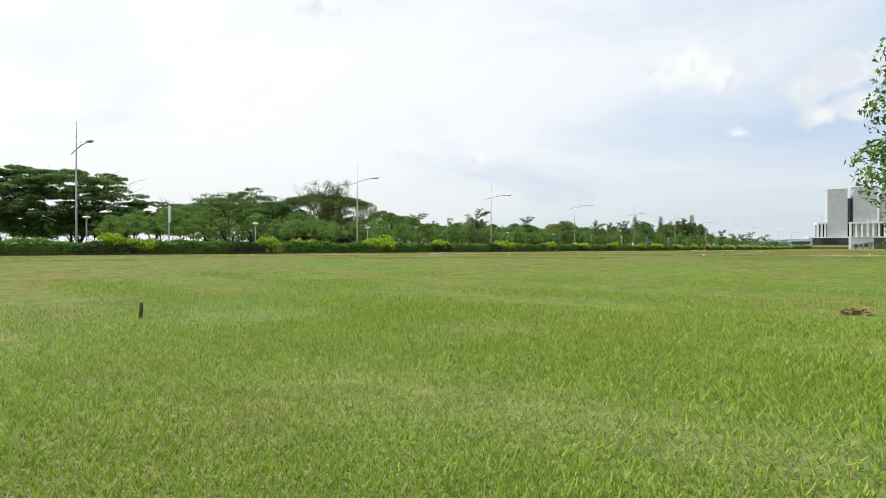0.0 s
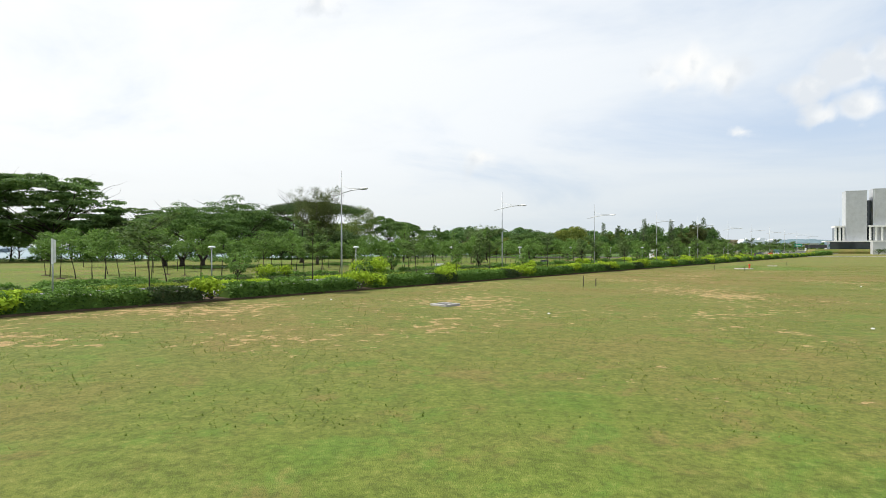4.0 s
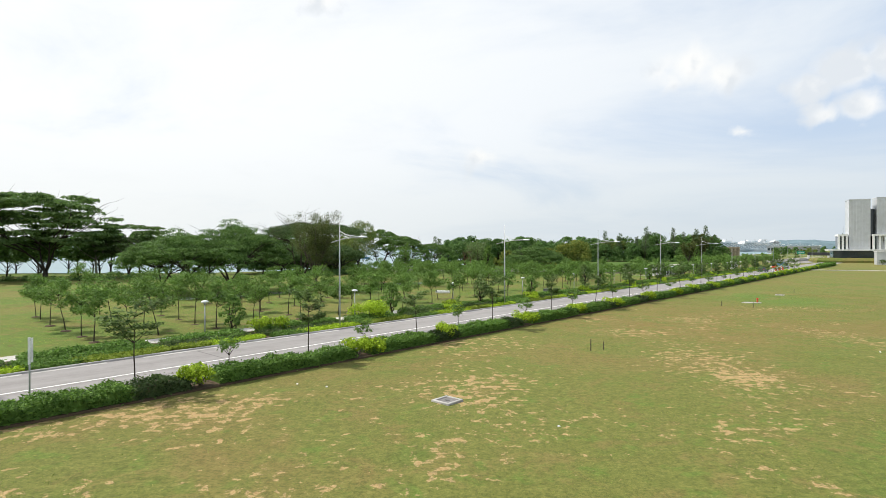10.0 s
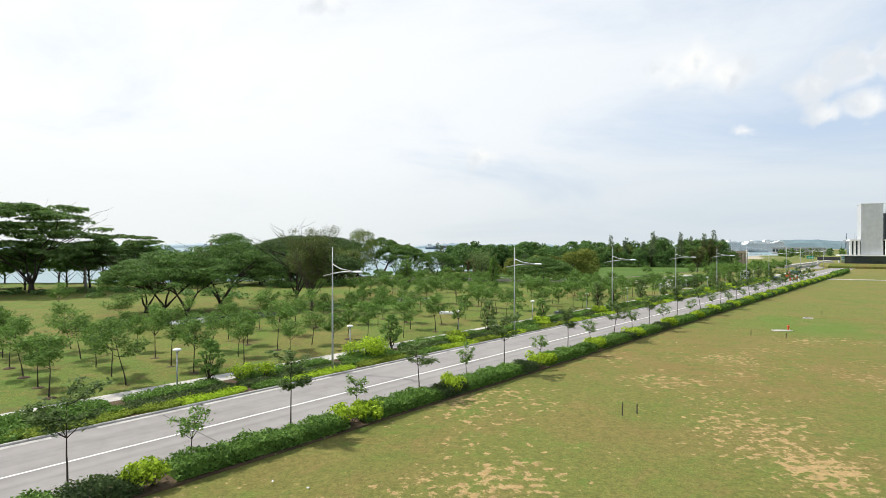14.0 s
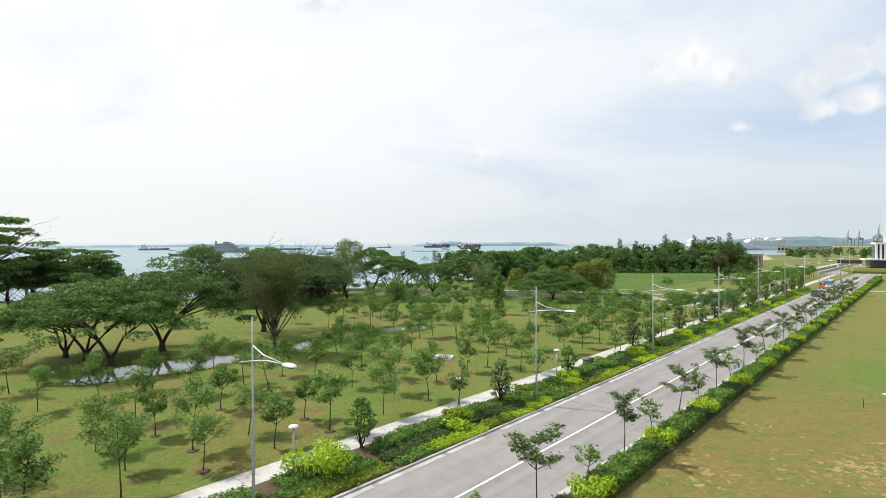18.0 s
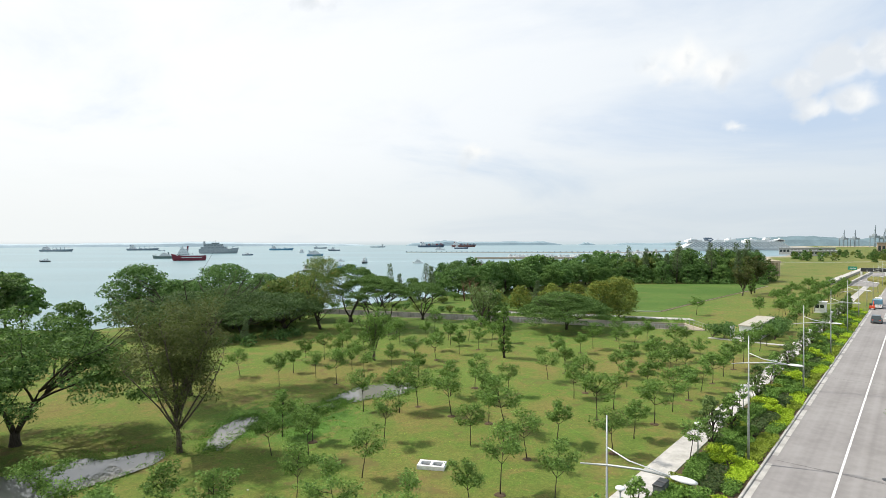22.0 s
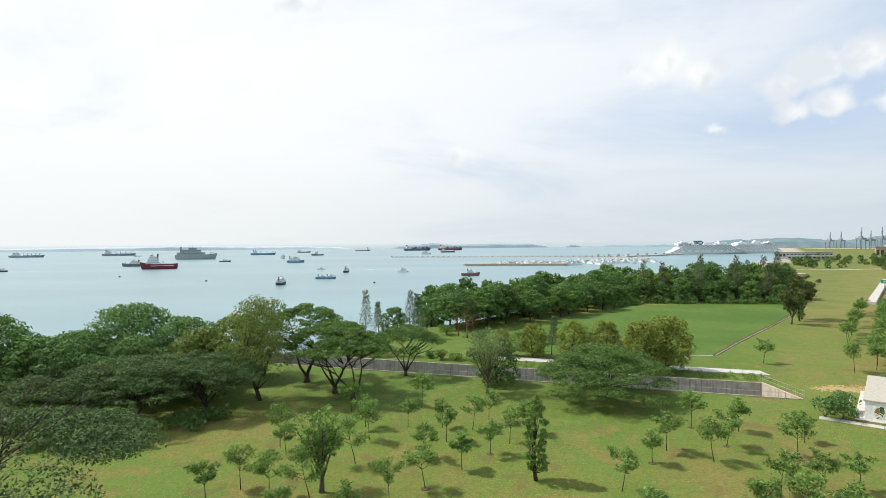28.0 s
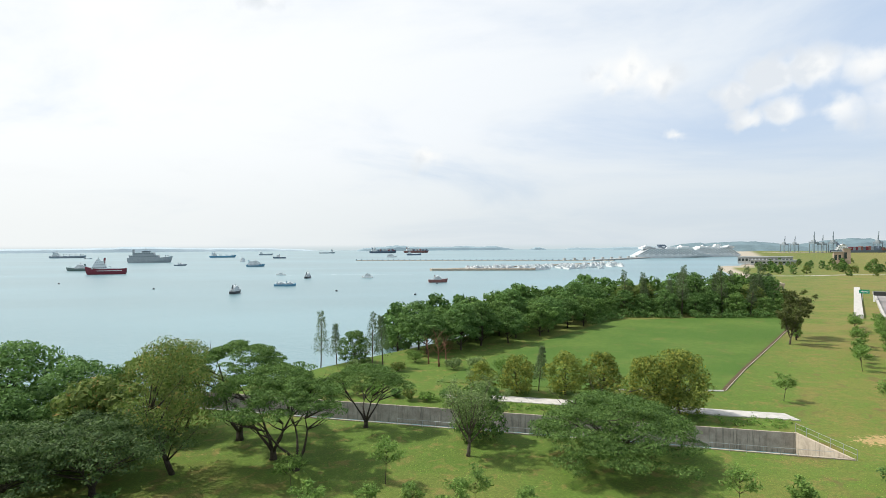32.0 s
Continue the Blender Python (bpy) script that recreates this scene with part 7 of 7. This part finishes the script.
def cruise_ship(x, y, length, turn, label, funnel):
    s = thing("cruise_ship", label, "cruise ship", "cruise ships at the terminal", at=Matrix.Translation((x, y, SEA_Z)) @ pose(0, 0, 0, 0, 0, turn))
    beam = length * 0.13
    part("hull", hull_mesh(length, beam, 5.5, SHIP_WHITE), s)
    z = 5.5
    for i in range(6):
        a, b2 = -length * (0.47 - 0.024 * i), length * (0.40 - 0.034 * i)
        deck = part("deck", Shape().box(a, b2, -beam * 0.44, beam * 0.44, z, z + 2.1).mesh("deck", SHIP_WHITE), s)
        for side in (-1, 1):
            n = int((b2 - a) / 9)
            for j in range(n):
                xx = a + 2 + j * 9
                part("balcony_band", Shape().box(xx, xx + 6.5, side * beam * 0.44 - 0.05, side * beam * 0.44 + 0.05, z + 0.7, z + 1.8).mesh("balcony_band", SHIP_PANE_LIGHT), deck)
        z += 2.2
    part("bridge_deck", Shape().box(length * 0.02, length * 0.20, -beam * 0.5, beam * 0.5, z, z + 3).mesh("bridge_deck", SHIP_WHITE), s)
    for k2, (c0, w, h) in enumerate(((-0.33, 0.05, 6.0), (-0.02, 0.10, 4.2), (0.13, 0.06, 5.4), (-0.22, 0.07, 2.6))):
        part("upper_house", Shape().loft([[(length * (c0 - w * q), -beam * 0.3, zz), (length * (c0 + w * q), -beam * 0.3, zz), (length * (c0 + w * q), beam * 0.3, zz), (length * (c0 - w * q), beam * 0.3, zz)] for q, zz in ((1.0, z), (0.7, z + h))]).mesh("upper_house", SHIP_WHITE), s)
        part("mast", Shape().tube([(length * c0, 0, z + h), (length * c0, 0, z + h + 4)], [0.5, 0.25], 5).mesh("mast", STEEL), s)
    part("lido_house", Shape().box(-length * 0.40, -length * 0.24, -beam * 0.3, beam * 0.3, z, z + 4).mesh("lido_house", SHIP_WHITE), s)
    f = part("funnel", Shape().loft([[(-length * 0.16, -4, z), (-length * 0.06, -4, z), (-length * 0.06, 4, z), (-length * 0.16, 4, z)], [(-length * 0.19, -3, z + 9), (-length * 0.11, -3, z + 9), (-length * 0.11, 3, z + 9), (-length * 0.19, 3, z + 9)]]).mesh("funnel", HULL[funnel]), s)
    part("funnel_mark", Shape().box(-length * 0.15, -length * 0.11, -4.3, -3.9, z + 3.5, z + 6).mesh("funnel_mark", SHIP_WHITE), f)
    for k2 in (-0.34, 0.10):
        dome = [[(length * k2 + q * math.cos(t), q * math.sin(t), z + 4 + h) for t in [6.283 * j / 10 for j in range(10)]] for q, h in ((2.4, 0), (2.8, 1.6), (2.0, 3.4), (0.4, 4.2))]
        part("radar_dome", Shape().loft(dome).mesh("radar_dome", SHIP_WHITE, True), s)
    for j in range(9):
        xx = -length * 0.36 + j * length * 0.075
        for side in (-1, 1):
            part("lifeboat", hull_mesh(8, 3, 2, HULL["white"]), s).matrix_basis = Matrix.Translation((xx, side * beam * 0.47, 5.2))


cruise_ship(588, 1205, 190, 8, "white cruise ship with rows of balconies and a dark funnel", "navy")
cruise_ship(700, 1260, 165, 192, "second white cruise ship berthed behind the first", "white")

# ---- breakwaters and marina ----
bw = thing("breakwater", "long low breakwater with evenly spaced piles", "breakwater", kind="structure")
part("wall", Shape().tube([(-66, 1152, SEA_Z + 0.2), (150, 1085, SEA_Z + 0.2), (380, 1010, SEA_Z + 0.2)], [1.0, 1.0, 1.0], 6).mesh("wall", STAINED), bw)
pile = Shape().box(-0.9, 0.9, -0.9, 0.9, 0, 2.6).mesh("pile", HULL["slate"])
for i in range(46):
    t = i / 45
    part("pile", pile, bw).matrix_basis = Matrix.Translation((-66 + 446 * t, 1152 - 67 * min(1, t * 2.06) - 75 * max(0, t - 0.485) * 1.94, SEA_Z))
mb = thing("marina_wall", "broad grey concrete marina breakwater", "breakwater", kind="structure")
part("wall", Shape().loft([[(x, y, z) for x, y in ((40, 690), (42, 684), (150, 668), (152, 674))] for z in (SEA_Z - 1, SEA_Z + 2.2)]).mesh("wall", STAINED), mb)
part("wall", Shape().loft([[(x, y, z) for x, y in ((40, 690), (46, 690), (300, 862), (296, 868))] for z in (SEA_Z - 1, SEA_Z + 1.6)]).mesh("wall", STAINED), mb)
r = random.Random(8)
for i in range(110):
    t, q = r.uniform(0.08, 1), r.uniform(0, 1)
    x, y = 60 + 230 * t, 684 + 158 * t - q * 70 * min(1, t * 2) - (18 if t > 0.3 else 0)
    if i < 3:
        b = ship("yacht", "white motor yacht berthed in the marina", x, y, 11 + i, r.uniform(0, 360), "white", 1.5, (-0.35, 0.2), 2.8, tiers=2, category="yacht", group="yachts in the marina")
        protos = [b] if i == 0 else protos + [b]
    else:
        b = copy_thing(protos[i % 3], Matrix.Translation((x, y, SEA_Z)) @ pose(0, 0, 0, 0, 0, r.choice((20, 110, 200, 290)) + r.uniform(-6, 6)))
pier = thing("cruise_pier", "long pale pier leading to the cruise berth", "pier", kind="structure")
part("deck", Shape().loft([[(x, y, z) for x, y in ((330, 1000), (335, 992), (520, 1168), (512, 1176))] for z in (SEA_Z + 0.6, SEA_Z + 2.4)]).mesh("deck", PAVING), pier)
for i in range(9):
    t = i / 8
    part("dolphin", Shape().box(-2, 2, -2, 2, -1, 4.6).mesh("dolphin", PAVING), pier).matrix_basis = Matrix.Translation((300 + 190 * t, 1035 + 130 * t, SEA_Z))


# ---- harbour cranes ----
def quay_crane(x, y, h, turn):
    c = thing("quay_crane", "tall steel container crane with its boom raised", "crane", "quay cranes of the port", at=Matrix.Translation((x, y, 0)) @ pose(0, 0, 0, 0, 0, turn))
    for xx in (-9, 9):
        for yy in (-7, 7):
            part("leg", Shape().tube([(xx, yy, -1), (xx * 0.9, yy, h * 0.5)], [1.1, 1.0], 4).mesh("leg", HULL["slate"]), c)
    part("portal_beam", Shape().box(-11, 11, -8, 8, h * 0.42, h * 0.52).mesh("portal_beam", HULL["slate"]), c)
    part("machine_house", Shape().box(-6, 4, -4, 4, h * 0.52, h * 0.60).mesh("machine_house", HULL["grey"]), c)
    part("boom", Shape().tube([(2, 0, h * 0.52), (4, 0, h)], [1.6, 1.0], 4).mesh("boom", HULL["slate"]), c)
    part("apex_frame", Shape().tube([(-5, 0, h * 0.52), (0, 0, h * 0.82), (3, 0, h * 0.52)], [0.7, 0.6, 0.7], 4).mesh("apex_frame", HULL["slate"]), c)


for px, d, h in ((0.739, 1650, 72), (0.760, 1650, 72), (0.800, 1500, 86), (0.818, 1500, 72), (0.840, 1500, 86), (0.936, 1450, 84), (1.010, 1380, 84), (1.06, 1380, 80)):
    quay_crane(-1.7 + d * (px + 0.02), 98 + d, h * 0.72, 20)
port = thing("port_quay", "low grey port quay under the cranes", "quay", kind="structure")
part("deck", Shape().loft([[(x, y, z) for x, y in ((1150, 1640), (1180, 1760), (1650, 1560), (1600, 1440))] for z in (-3, 1.0)]).mesh("deck", STAINED), port)
ship("container_ship", "laden container ship berthed under the cranes", 1345, 1560, 150, -24, "navy", 9, boxes=True, house_h=18)
ship("container_ship", "laden container ship berthed under the cranes", 1520, 1450, 120, -24, "red", 9, boxes=True, house_h=18)


# ---- turf of the field where the walk begins ----
def turf():
    """Single blades of cow grass, thick close to the start and thinning outwards."""
    rr = np.random.default_rng(5)
    n = 280000
    d = 0.7 + 14.0 * rr.uniform(0, 1, n) ** 1.4
    a = rr.uniform(-0.80, 0.80, n)
    x, y = -1.6 + d * np.sin(a), -2.7 + d * np.cos(a)
    keep = np.sin(x * 1.7 + 2 * np.sin(y * 1.1)) + np.sin(y * 2.3 + x) + rr.normal(size=n) * 0.9 > -1.75 + 4.2 * ((d - 4) / 10).clip(0, 1) ** 1.5
    x, y, d = x[keep], y[keep], d[keep]
    n = len(x)
    z = land_height(x, y)
    h = rr.uniform(0.018, 0.045, n) * (1 + 0.25 * np.sin(x * 0.9) * np.cos(y * 0.8))
    w = rr.uniform(0.0028, 0.0055, n) * (1 + d * 0.07)
    t = rr.uniform(0, 6.283, n)
    lean = rr.normal(size=(n, 2)) * 0.75
    v = np.empty((n, 3, 3))
    v[:, 0] = np.stack([x - w * np.cos(t), y - w * np.sin(t), z - 0.01], 1)
    v[:, 1] = np.stack([x + w * np.cos(t), y + w * np.sin(t), z - 0.01], 1)
    v[:, 2] = np.stack([x + lean[:, 0] * h, y + lean[:, 1] * h, z + h], 1)
    me = raw("turf", v.reshape(-1, 3), np.arange(n * 3).reshape(-1, 3), BLADE)
    tagged(new("grass", me), "short broad-bladed cow grass, green with straw tips", "grass", kind="stuff")


turf()


def tufts(name, count, box, test, label, seed, mat, tall):
    """Scattered tufts that roughen the mown turf."""
    rr = np.random.default_rng(seed)
    x, y = rr.uniform(box[0], box[1], count), rr.uniform(box[2], box[3], count)
    v = x * 0.753 - y * 0.658
    lumpy = np.sin(x * 0.9 + 1.7 * np.sin(y * 0.6)) + np.sin(y * 1.3 + x * 0.4) + rr.normal(size=count) * 0.8 > -0.2
    keep = test(x, y, v) & lumpy
    x, y = x[keep], y[keep]
    n = len(x)
    z = land_height(x, y)
    h = rr.uniform(0.4, 1.0, n) * tall
    w = rr.uniform(0.010, 0.026, n)
    t = rr.uniform(0, 6.283, n)
    lean = rr.normal(size=(n, 2)) * 0.7
    p = np.empty((n, 3, 3))
    p[:, 0] = np.stack([x - w * np.cos(t), y - w * np.sin(t), z - 0.01], 1)
    p[:, 1] = np.stack([x + w * np.cos(t), y + w * np.sin(t), z - 0.01], 1)
    p[:, 2] = np.stack([x + lean[:, 0] * h, y + lean[:, 1] * h, z + h], 1)
    me = raw(name, p.reshape(-1, 3), np.arange(n * 3).reshape(-1, 3), mat)
    tagged(new("grass", me), label, "grass", kind="stuff")


tufts("field_tufts", 300000, (-32, 60, 8, 90), lambda x, y, v: (v > -33.2) & (np.hypot(x + 1.6, y + 2.7) > 19), "uneven tufts of mown grass across the field", 61, BLADE_DRY, 0.045)
tufts("park_tufts", 200000, (-60, 62, 48, 170), lambda x, y, v: (v < -50.6) & (y + CANAL_SLOPE * x < 169.3), "uneven tufts of mown grass in the park", 62, BLADE, 0.07)
